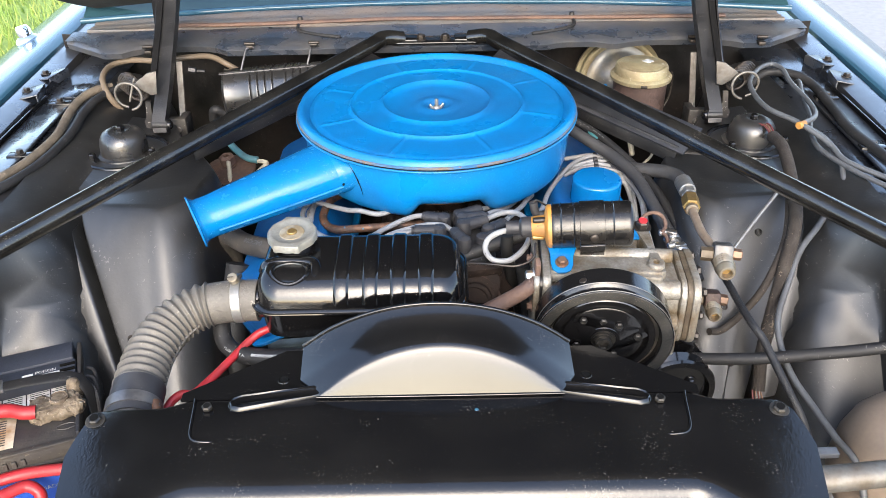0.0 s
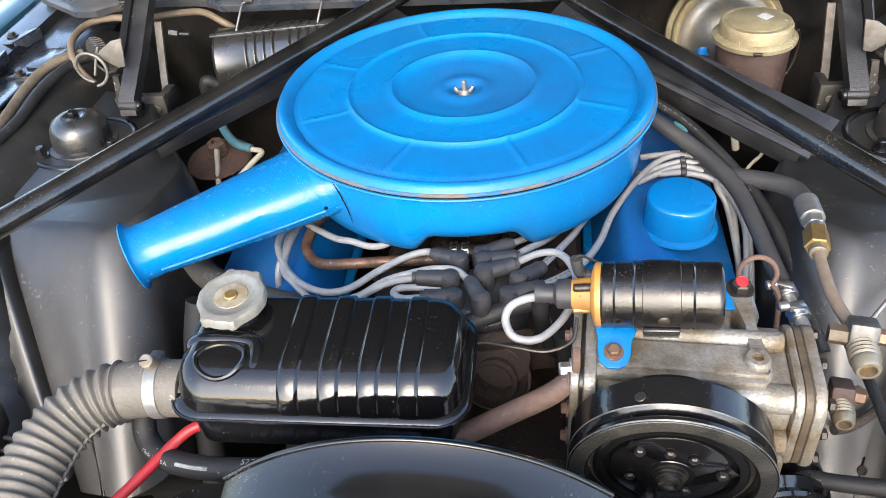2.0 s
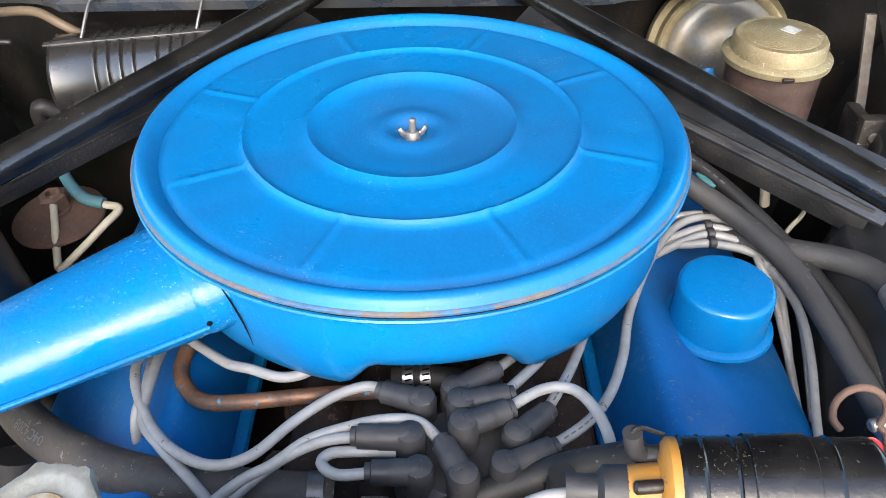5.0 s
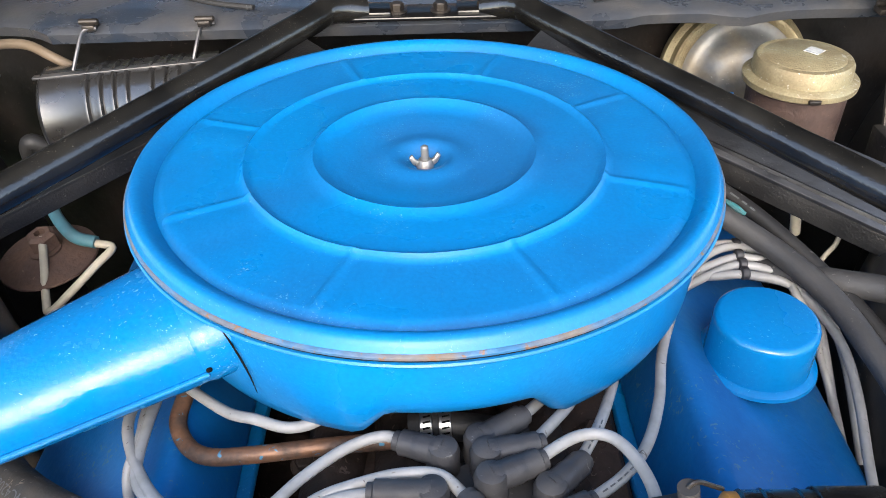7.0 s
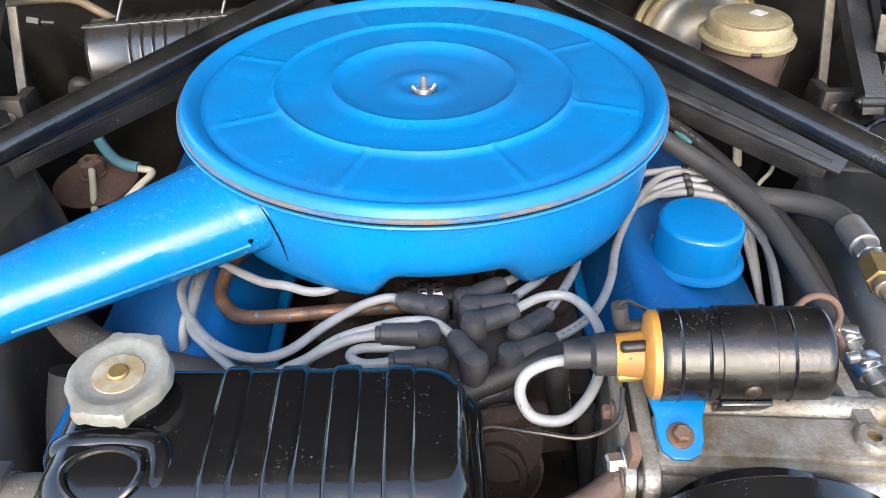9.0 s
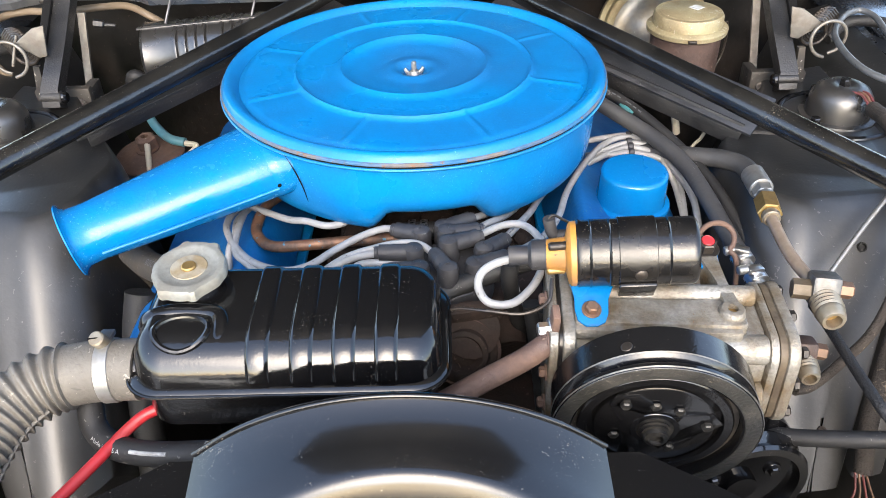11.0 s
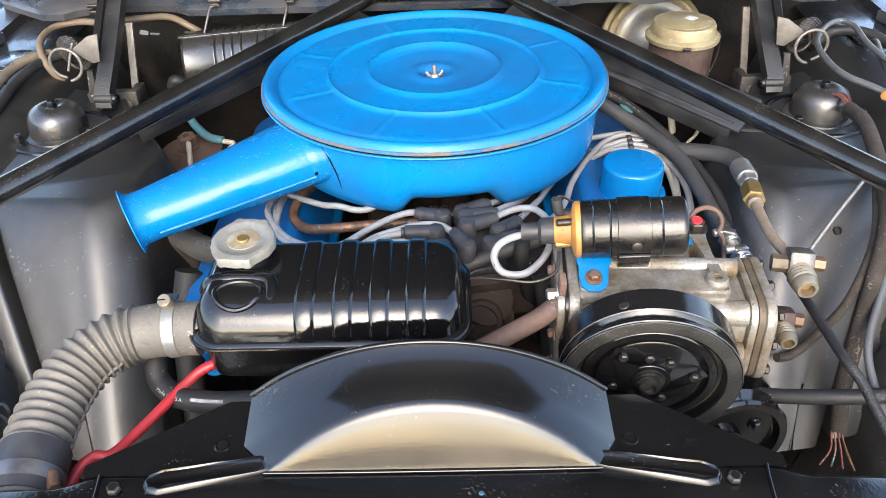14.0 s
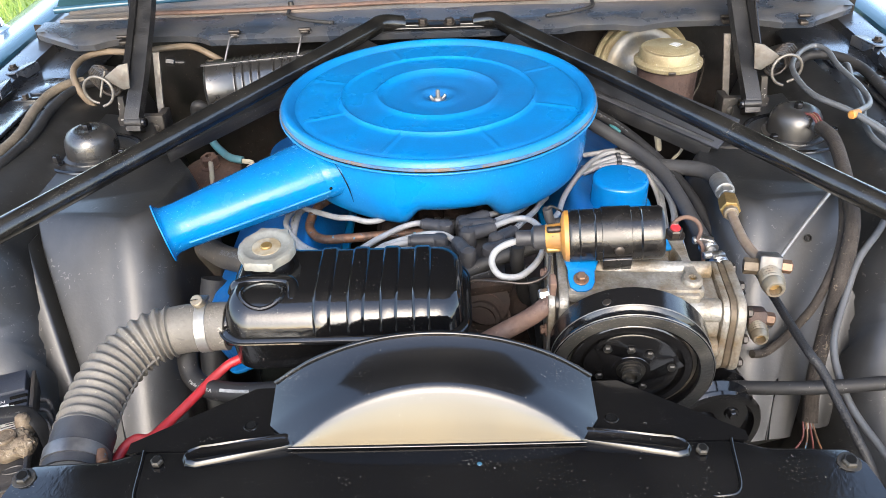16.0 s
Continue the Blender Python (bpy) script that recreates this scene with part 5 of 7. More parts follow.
for r, h in ((0.0688, 0.0337), (0.0692, 0.0462)):
    part("worn_edge", lathe([(r, h - 0.0007), (r + 0.0007, h), (r, h + 0.0007)], 96, PM), WORN_EDGE, pulley, "rubbed bright edge", smooth=0)
lowp = thing("steering_pump_pulley", "black painted lower belt pulley", "pulley")
LP = along((0.262, -0.335, 0.728), (0.270, -0.378, 0.726))
part("wheel", lathe([(0, 0), (0.055, 0), (0.057, 0.003), (0.051, 0.010), (0.057, 0.017), (0.055, 0.020), (0.048, 0.020), (0.046, 0.012), (0.015, 0.010), (0.014, 0.016), (0, 0.016)], 56, LP), GLOSS, lowp)
for k in range(3):
    a = radians(30 + 120 * k)
    bolt(LP @ Vector((0.03 * math.cos(a), 0.03 * math.sin(a), 0.011)), LP @ Vector((0.03 * math.cos(a), 0.03 * math.sin(a), 0.016)), 0.005, lowp, SATIN)
part("housing", lathe([(0, -0.09), (0.05, -0.09), (0.06, -0.07), (0.06, -0.01), (0, -0.01)], 32, LP), GLOSS, lowp)
water = thing("thermostat_housing", "rust brown thermostat housing with round flange", "housing")
part("flange", lathe([(0, 0), (0.026, 0), (0.028, 0.002), (0.028, 0.007), (0.022, 0.009), (0.020, 0.016), (0.016, 0.017), (0.012, 0.010), (0, 0.010)], 32, along((0.042, -0.270, 0.815), (0.040, -0.30, 0.829))), IRON, water)
part("rusty_ring", lathe([(0.0285, 0.004), (0.031, 0.006), (0.0285, 0.009)], 32, along((0.042, -0.270, 0.815), (0.040, -0.30, 0.829))), DARK_RUST, water)
part("neck", sweep([(0.045, -0.235, 0.815), (0.046, -0.258, 0.826), (0.048, -0.272, 0.838)], 0.024, 20), IRON, water)
part("ear", box(0.05, 0.012, 0.02, 0.004, pose(0.05, -0.262, 0.848, 20, 0, 10)), IRON, water)
for k in range(3):
    pipe_pts = [(0.098 + 0.012 * k, -0.255 - 0.006 * k, 0.85), (0.104 + 0.012 * k, -0.262, 0.81), (0.112 + 0.01 * k, -0.27, 0.74)]
    if k < 2:
        dn = thing("down_hose", "black hose with white lettering behind the compressor", "hose", "down hoses")
        part("run", sweep(pipe_pts, 0.0075, 14), RUBBER, dn)

# ---- ignition coil ----
coil = thing("ignition_coil", "black ignition coil with orange tower cap and clamp", "ignition coil")
CA, CB = Vector((0.126, -0.283, 0.921)), Vector((0.212, -0.291, 0.928))
cd = (CB - CA).normalized()
part("can", lathe([(0, 0), (0.0245, 0), (0.0255, 0.0015), (0.025, 0.003), (0.025, 0.0045), (0.025, (CB - CA).length - 0.005), (0.025, (CB - CA).length - 0.003), (0.0243, (CB - CA).length - 0.0012), (0.023, (CB - CA).length), (0, (CB - CA).length)], 48, along(CA, CB)), COIL_BLACK, coil)
part("clamp_band", rod(CA + cd * 0.030, CA + cd * 0.057, 0.0264, 48, bevel=0.0004), COIL_BLACK, coil)
part("orange_cap", lathe([(0, 0.024), (0.010, 0.024), (0.0115, 0.022), (0.013, 0.008), (0.022, 0.006), (0.0245, 0.004), (0.0245, 0), (0, 0)], 32, along(CA, CA - cd)), YELLOW, coil)
part("lead_boot", sweep([CA - cd * 0.018, CA - cd * 0.045, CA - cd * 0.05], lambda s: 0.0115 if s < 0.55 else 0.0075, 20, 10), BOOT, coil)
for d in (0.010, 0.024, 0.066):
    part("bead", lathe([(0.0248, -0.0012), (0.0258, 0.0), (0.0248, 0.0012)], 40, along(CA + cd * d, CB)), SATIN, coil)
part("clamp_tab", box(0.0265, 0.003, 0.030, 0.001, pose(0.1693, -0.3045, 0.9022, 37, -5, -5)), COIL_BLACK, coil)
part("clamp_screw", lathe([(0.0045, 0), (0.0045, 0.002), (0.003, 0.003), (0, 0.003)], 16, along((0.1682, -0.3130, 0.9235), (0.1682, -0.322, 0.9235))), DARK_STEEL, coil)
part("bracket", prism([(-0.015, 0.024), (0.017, 0.022), (0.013, 0.010), (0.0125, -0.002), (0.010, -0.009), (0.004, -0.0125), (-0.004, -0.0125), (-0.010, -0.008), (-0.012, 0.002), (-0.012, 0.012)], 0.003, 0.0008, pose(0.134, -0.318, 0.893, 20, 0, -4)), BLUE_GLOSS, coil, "blue painted coil bracket")
bolt((0.134, -0.319, 0.896), (0.134, -0.3215, 0.903), 0.0050, coil, BRONZE)
part("rear_bracket", prism([(-0.016, -0.014), (0.014, -0.012), (0.016, 0.010), (-0.010, 0.012)], 0.003, 0.0008, pose(0.230, -0.250, 0.890, 12, 0, 0)), BLUE, coil)
bolt((0.237, -0.244, 0.893), (0.237, -0.246, 0.903), 0.0075, coil, DARK_STEEL)
part("red_paint_dab", rod((0.237, -0.246, 0.9028), (0.237, -0.2463, 0.9038), 0.0052, 14), RED, coil)
for dz in (0.012, -0.010):
    q = CA - cd * 0.012 + Vector((0, -0.006, dz))
    part("terminal", rod(q + Vector((0.004, 0, 0)), q + Vector((-0.010, -0.001, 0)), 0.0032, 12), DARK_STEEL if dz > 0 else BRASS, coil)
part("elbow_boot", sweep([(0.1065, -0.2655, 0.9415), (0.1078, -0.2658, 0.9345), (0.1100, -0.2662, 0.9282), (0.1150, -0.2665, 0.9255), (0.1245, -0.2668, 0.9268)], lambda s: 0.0046 if s < 0.6 else 0.0052, 16, 8), BOOT, coil, "dark rubber elbow boot")
part("terminal_wire", sweep([(0.1065, -0.2655, 0.9410), (0.1085, -0.2650, 0.9435), (0.1120, -0.2640, 0.9425), (0.1170, -0.2625, 0.9385), (0.1230, -0.2610, 0.9340)], 0.0011, 8, 6), DARK_STEEL, coil)
part("thin_wire", sweep([(0.108, -0.292, 0.905), (0.104, -0.305, 0.893), (0.085, -0.312, 0.888), (0.060, -0.308, 0.888), (0.035, -0.300, 0.884), (0.020, -0.30, 0.874)], 0.0014, 8), DARK_STEEL, coil)

part("clutch_wire", sweep([(0.170, -0.312, 0.882), (0.177, -0.316, 0.886), (0.197, -0.324, 0.889), (0.217, -0.331, 0.886), (0.231, -0.334, 0.876), (0.239, -0.338, 0.862), (0.237, -0.341, 0.855)], 0.0015, 8), WIRE_GREY, comp, "thin grey clutch wire")

# ---- battery ----
battery = thing("car_battery", "dusty dark battery with corroded terminal and red cable", "battery")
BM = pose(-0.451, -0.269, 0.760, 0, 0, 20)
NAVY = mat("navy_battery_cover", (0.030, 0.036, 0.052), 0.42, col2=(0.05, 0.053, 0.06), mix=0.5, scale=20, rough2=0.6, grain=0.15, bump=0.3, speck=0.06, speck_col=(0.12, 0.12, 0.12), speck_scale=500)
TAN_PAPER = mat("stained_tan_paper", (0.52, 0.45, 0.35), 0.7, col2=(0.28, 0.17, 0.075), mix=0.95, scale=48, grain=0.2)


def on_battery(*points):
    return [BM @ Vector(p) for p in points]


part("case", box(0.262, 0.146, 0.19, 0.006, BM @ pose(-0.131, -0.077, -0.122)), BATTERY, battery)
part("side_label", box(0.240, 0.002, 0.085, 0.0008, BM @ pose(-0.135, -0.1505, -0.096)), LABEL_BLUE, battery, "blue printed side label")
part("label_stripe", box(0.238, 0.002, 0.006, 0.0004, BM @ pose(-0.135, -0.1512, -0.108)), TAN_PAPER, battery)
part("lid", box(0.264, 0.152, 0.026, 0.003, BM @ pose(-0.131, -0.077, -0.035)), BATTERY, battery)
part("lid_edge", box(0.262, 0.006, 0.004, 0.001, BM @ pose(-0.131, -0.151, -0.0225)), BATTERY, battery)
part("lower_ledge", box(0.266, 0.010, 0.005, 0.0015, BM @ pose(-0.131, -0.1515, -0.044)), BATTERY, battery)
cover = part("vent_cover", box(0.252, 0.0325, 0.024, 0.0018, BM @ pose(-0.126, -0.0163, -0.012)), NAVY, battery, "navy vent cover")
part("cover_front", box(0.256, 0.024, 0.021, 0.0018, BM @ pose(-0.125, -0.0450, -0.0128)), NAVY, battery, "navy vent cover")
for k in range(2):
    part("end_slot", box(0.017, 0.0032, 0.003, 0.0008, BM @ pose(-0.006, -0.0425 - 0.0095 * k, -0.0015)), SLOT, cover)
part("end_plate", box(0.004, 0.060, 0.030, 0.001, BM @ pose(0.0055, -0.034, -0.016, 0, 6)), BATTERY, battery)
part("warning_label", box(0.040, 0.0048, 0.0008, 0.0002, BM @ pose(-0.0296, -0.0526, -0.0022, 0, 0, 1)), WHITE_LABEL, battery)
part("label_head", box(0.012, 0.0034, 0.0008, 0.0002, BM @ pose(-0.050, -0.0470, -0.0022)), WHITE_LABEL, battery)
lettering("POISON", 0.0064, battery, lambda x, y, out: BM @ Vector((-0.0415 + x * 0.98, -0.0478 + y, -0.0022 + out)), material=WHITE_LABEL)
part("strap", sweep(on_battery((-0.27, -0.060, 0.003), (-0.16, -0.064, 0.004), (-0.075, -0.0655, 0.0045), (-0.03, -0.068, 0.0045), (0.000, -0.073, 0.0025), (0.013, -0.082, -0.010), (0.016, -0.088, -0.030), (0.015, -0.090, -0.060)), 0.0085, 14, 8, flat=0.22), RUBBER, battery, "dusty black hold down strap")
part("strap_buckle", box(0.004, 0.020, 0.004, 0.0008, BM @ pose(-0.0745, -0.0655, 0.0052, 0, 0, 4)), ZINC, battery)
for k in range(3):
    part("bracket_wire", sweep(on_battery((0.012, -0.040 - 0.016 * k, -0.014), (0.019, -0.042 - 0.017 * k, -0.018), (0.021, -0.050 - 0.018 * k, -0.030), (0.018, -0.056 - 0.018 * k, -0.055)), 0.0022, 8), BOOT, battery)
part("lid_rim", box(0.004, 0.075, 0.012, 0.001, BM @ pose(0.002, -0.112, -0.020)), BATTERY, battery)
for k in range(5):
    q = BM @ pose(-0.120 + 0.026 * k, -0.069 + 0.0006 * k, -0.0212, 0, 0, 2)
    part("paper_label", box(0.0245, 0.020, 0.0008, 0.0002, q), WHITE_LABEL, battery, "grubby white printed label")
    for j in range(5):
        part("print_bar", box(0.016 + 0.004 * ((j + k) % 2), 0.0010, 0.0004, 0.0, q @ pose(0.001 - 0.002 * (j % 2), 0.0075 - 0.0036 * j, 0.0006)), BATTERY, battery, smooth=0)
part("tan_label", box(0.075, 0.053, 0.0008, 0.0002, BM @ pose(-0.1020, -0.1140, -0.0212, 0, 0, -2)), TAN_PAPER, battery, "rust stained cream paper label")
for j in range(11):
    part("print_bar", box(0.060, 0.0012, 0.0004, 0.0, BM @ pose(-0.104, -0.095 - 0.0039 * j, -0.0206, 0, 0, -2)), BATTERY, battery, smooth=0)
tv = prism(rounded(0.058, 0.032, 0.012), 0.018, 0.005, BM @ pose(-0.019, -0.1010, -0.0225, 0, -3, -8), 3)
bmesh.ops.subdivide_edges(tv, edges=list(tv.edges), cuts=4, use_grid_fill=True)
for v in tv.verts:
    v.co += Vector(noise.noise_vector(v.co * 80)) * 0.0045 + Vector(noise.noise_vector(v.co * 230)) * 0.0024 + Vector(noise.noise_vector(v.co * 520)) * 0.0010
terminal = part("terminal", tv, SULPHATE, battery, "brown corroded terminal clamp", smooth=60)
part("terminal_post", lathe([(0.0105, -0.006), (0.0105, 0.001), (0.0088, 0.0022), (0.0082, 0.0008), (0, 0.0004)], 24, BM @ pose(-0.0150, -0.0985, -0.0030)), SULPHATE, terminal)
nub = lathe([(0.0085, -0.016), (0.0080, 0.0), (0.0058, 0.006), (0, 0.008)], 16, BM @ pose(0.0005, -0.0815, -0.0020))
for v in nub.verts:
    v.co += Vector(noise.noise_vector(v.co * 200)) * 0.0016
part("clamp_nut", nub, SULPHATE, terminal, smooth=60)
part("moulded_ring", sweep([BM @ Vector((-0.0114 + 0.010 * math.cos(radians(a)), -0.1270 + 0.0045 * math.sin(radians(a)), -0.0222)) for a in range(0, 361, 24)], 0.0011, 6), BATTERY, battery)
for k in range(7):
    part("case_rib", box(0.005, 0.007, 0.009, 0.001, BM @ pose(-0.1130 + 0.0092 * k, -0.1525, -0.0350)), BATTERY, battery, smooth=0)
lettering("MADE", 0.0075, battery, lambda x, y, out: BM @ Vector((-0.052 + x, -0.1518 - out, -0.084 + y)))
part("red_lead", sweep(on_battery((-0.040, -0.108, -0.008), (-0.052, -0.107, -0.006), (-0.068, -0.0995, -0.004), (-0.095, -0.096, -0.003), (-0.15, -0.098, -0.004)), 0.0078, 14), RED, battery, "red insulated battery lead")
cab = thing("starter_cable", "red battery cables beside the radiator support", "cable")
part("upper_run", sweep([(-0.36, -0.432, 0.712), (-0.39, -0.434, 0.715), (-0.418, -0.436, 0.716), (-0.450, -0.439, 0.714), (-0.478, -0.447, 0.712), (-0.52, -0.462, 0.706), (-0.58, -0.49, 0.69)], 0.0065, 14), RED, cab)
part("lower_run", sweep([(-0.450, -0.462, 0.640), (-0.442, -0.456, 0.668), (-0.435, -0.454, 0.690), (-0.438, -0.450, 0.699), (-0.450, -0.448, 0.704), (-0.463, -0.458, 0.706), (-0.479, -0.472, 0.706), (-0.53, -0.51, 0.69)], 0.0065, 14), RED, cab)

# ---- heater canister, master cylinder ----
heater = thing("heater_blower_motor", "black ribbed cylindrical blower housing on the firewall", "blower")
ha, hb = Vector((-0.349, 0.232, 0.872)), Vector((-0.19, 0.243, 0.880))
hp = [(0, 0), (0.040, 0), (0.0425, 0.002), (0.0435, 0.003), (0.0425, 0.004)]
for x in (0.046, 0.058, 0.070, 0.082, 0.104, 0.116, 0.128, 0.140):
    hp += [(0.0425, x - 0.004), (0.0436, x - 0.0025), (0.0436, x - 0.0005), (0.0412, x + 0.0015), (0.0425, x + 0.004)]
hp += [(0.0425, 0.162), (0, 0.162)]
part("housing", lathe(hp, 48, along(ha, hb)), BLOWER, heater)
part("top_strap", box(0.165, 0.008, 0.0022, 0.0006, pose(-0.272, 0.228, 0.917, 0, -3, 4)), STRAP_STEEL, heater, "thin bright steel strap")
for x, y in ((-0.318, 0.226), (-0.212, 0.233)):
    part("strap_link", sweep([(x, y, 0.917), (x + 0.004, y + 0.012, 0.932), (x + 0.008, y + 0.024, 0.944), (x + 0.020, y + 0.026, 0.946)], 0.0017, 8), STRAP_STEEL, heater)
part("drain_hose", sweep([(-0.345, 0.20, 0.85), (-0.362, 0.195, 0.862), (-0.368, 0.20, 0.84), (-0.36, 0.205, 0.80)], 0.008, 12), RUBBER, heater)
brake = thing("brake_master_cylinder", "rusty master cylinder with zinc cap and booster", "brake cylinder")
part("reservoir", lathe([(0, 0), (0.038, 0), (0.040, 0.01), (0.042, 0.085), (0, 0.085)], 40, pose(0.323, 0.180, 0.826)), DARK_RUST, brake, "rust brown cast reservoir")
part("reservoir_cap", lathe([(0.044, 0), (0.0475, 0.002), (0.048, 0.007), (0.046, 0.009), (0.0415, 0.0105), (0.041, 0.021), (0.039, 0.0242), (0.036, 0.025), (0.034, 0.0245), (0.0325, 0.0255), (0, 0.0258)], 56, pose(0.323, 0.180, 0.909)), GOLD, brake, "yellow zinc reservoir cap")
part("wire_bail", sweep([(0.374, 0.19, 0.915), (0.380, 0.20, 0.90), (0.378, 0.20, 0.87), (0.366, 0.195, 0.845)], 0.0014, 8), DARK_STEEL, brake)
BOOST = along((0.320, 0.335, 0.848), (0.320, 0.285, 0.862))
booster = part("booster", lathe([(0.060, 0.030), (0.064, 0.033), (0.068, 0.0335), (0.0705, 0.031), (0.0715, 0.020), (0.074, 0.0185), (0.0775, 0.016), (0.0785, 0.010), (0.0775, 0.004), (0.074, 0.0), (0, 0)], 72, BOOST), GOLD, brake, "yellow zinc brake booster rim")
part("booster_face", lathe([(0, 0.048), (0.020, 0.046), (0.032, 0.041), (0.040, 0.034), (0.046, 0.0295), (0.054, 0.0275), (0.0605, 0.0285)], 64, BOOST), PLATED, booster, "blue grey plated booster face")
part("cap_label", box(0.013, 0.013, 0.0006, 0, pose(0.333, 0.186, 0.9352, 0, 0, 40)), PALE_LABEL, brake, "small white paper label", smooth=0)
part("cap_tab", box(0.010, 0.005, 0.004, 0.001, pose(0.318, 0.1325, 0.913)), DARK_STEEL, brake)
part("outlet_fitting", lathe([(0, 0), (0.008, 0), (0.009, 0.002), (0.006, 0.006), (0.006, 0.010), (0, 0.010)], 20, pose(0.268, 0.190, 0.885, -30)), BLUE_DULL, brake)

OLD_BLACK = mat("dusty_black_hose_rubber", (0.030, 0.028, 0.026), 0.6, col2=(0.075, 0.062, 0.048), mix=0.7, scale=28, rough2=0.8, grain=0.25, bump=0.4, speck=0.2, speck_col=(0.14, 0.12, 0.09))
# ---- bonnet hinges ----
STRAP = mat("worn_bare_steel_strap", (0.15, 0.14, 0.125), 0.45, metal=0.5, col2=(0.10, 0.085, 0.07), mix=0.8, scale=60, grain=0.25, bump=0.6)
for s in (-1, 1):
    hinge = thing("bonnet_hinge", "black sprung bonnet hinge with bent arm", "hinge", "bonnet hinges")
    arm = [(0.421, 0.082, 0.874), (0.422, 0.090, 0.892), (0.424, 0.145, 0.925), (0.428, 0.235, 0.985), (0.430, 0.31, 1.05), (0.430, 0.36, 1.12)]
    for x0, x1, dy0, dy1, dz, nm in ((-0.015, 0.005, -0.006, 0.010, 0.0, "arm"), (0.005, 0.014, -0.012, -0.008, 0.002, "arm_edge")):
        secs = [[(s * (x + a), y + dy, z + b + dz) for a, dy, b in ((x0, dy0, 0.004), (x1, dy0, 0.004), (x1, dy1, -0.005), (x0, dy1, -0.005))] for x, y, z in (arm if nm == "arm" else arm[2:])]
        part(nm, loft(secs if s > 0 else [l[::-1] for l in secs]), BRACE_SIDE if nm == "arm" else SATIN, hinge)
    wide = (0.004, 0.012, 0.030, 0.055)
    secs = [[(s * (x + 0.008), y + 0.010, z), (s * (x + 0.010 + w), y + 0.011, z), (s * (x + 0.010 + w), y + 0.014, z - 0.003), (s * (x + 0.008), y + 0.013, z - 0.003)] for (x, y, z), w in zip(arm[2:], wide)]
    part("arm_flange", loft(secs if s > 0 else [l[::-1] for l in secs]), SATIN, hinge)
    link_pts = [(0.16, 0.915), (0.24, 0.99), (0.33, 1.10), (0.42, 1.10), (0.34, 1.02), (0.26, 0.945), (0.20, 0.905)]
    part("link_plate", prism(link_pts, 0.003, 0.0008, Matrix.Translation((s * 0.448, 0, 0)) @ Matrix(((0, 0, 1, 0), (1, 0, 0, 0), (0, 1, 0, 0), (0, 0, 0, 1)))), SATIN, hinge)
    part("pivot", rod((s * 0.404, 0.086, 0.886), (s * 0.428, 0.086, 0.886), 0.0075, 24), BRACE_SIDE, hinge)
    part("pivot_head", lathe([(0.007, 0), (0.007, 0.003), (0.005, 0.005), (0, 0.005)], 16, along((s * 0.404, 0.086, 0.886), (s * 0.400, 0.086, 0.886))), SATIN, hinge)
    part("strap", loft([[(s * 0.402, y - 0.002, z), (s * 0.411, y - 0.002, z), (s * 0.411, y + 0.002, z), (s * 0.402, y + 0.002, z)] for y, z in ((0.198, 0.944), (0.188, 0.920), (0.172, 0.882), (0.160, 0.850))]), STRAP, hinge, "pale worn steel strap")
    if s < 0:
        part("strap_nut", hexagon((s * 0.392, 0.192, 0.932), (s * 0.380, 0.192, 0.930), 0.0055), BRACE_SIDE, hinge)
        part("strap_thread", rod((s * 0.380, 0.192, 0.930), (s * 0.366, 0.192, 0.929), 0.0026, 10), BRACE_SIDE, hinge)
    part("foot", join(box(0.040, 0.012, 0.034, 0.002, pose(s * 0.410, 0.128, 0.862)), box(0.012, 0.04, 0.034, 0.002, pose(s * 0.400, 0.150, 0.855))), DUSTY, hinge)
    part("foot_screw", rod((s * 0.402, 0.1225, 0.862), (s * 0.402, 0.119, 0.862), 0.005, 14), STRAP, hinge)
    part("catch", loft([[(s * x, 0.112, z), (s * (x + w), 0.114, z), (s * (x + w), 0.118, z), (s * x, 0.118, z)] for x, w, z in ((0.434, 0.008, 0.912), (0.436, 0.010, 0.885), (0.432, 0.018, 0.880), (0.428, 0.020, 0.860), (0.426, 0.012, 0.848))]), DUSTY, hinge)
    tri = [(0.418, 0.958), (0.4235, 0.922), (0.433, 0.920), (0.444, 0.928), (0.458, 0.936), (0.448, 0.944), (0.432, 0.955)]
    part("bracket_plate", prism([(x, z) for x, z in (tri if s > 0 else tri)], 0.003, 0.001, Matrix(((s, 0, 0, 0), (0, 0, -1, 0.121), (0, 1, 0, 0), (0, 0, 0, 1)))), STRAP, hinge, "bare grey spring anchor plate")
    ring = [(s * (0.466 + 0.0205 * math.cos(radians(a))), 0.118 - 0.00003 * a, 0.921 + 0.0205 * math.sin(radians(a))) for a in range(-75, 280, 24)]
    part("spring_hook", sweep([(s * 0.456, 0.128, 0.944), (s * 0.462, 0.124, 0.928), (s * 0.468, 0.121, 0.910)] if s < 0 else ring[:2], 0.0018, 10), STRAP, hinge)
    part("spring_ring", sweep(ring, 0.0020, 10), STRAP, hinge)
    coil_line = [(s * (0.458 + 0.0045 * k / 12), 0.140 + 0.006 * k / 12 + 0.002 * math.cos(radians(30 * k)), 0.918 + 0.016 * math.sin(radians(30 * k))) for k in range(12 * 7 + 1)]
    coil_line = [(x + s * 0.016 * math.cos(radians(30 * k)), y, z) for k, (x, y, z) in enumerate(coil_line)]
    part("spring", sweep(coil_line, 0.0022, 8, 1), DARK_STEEL, hinge)

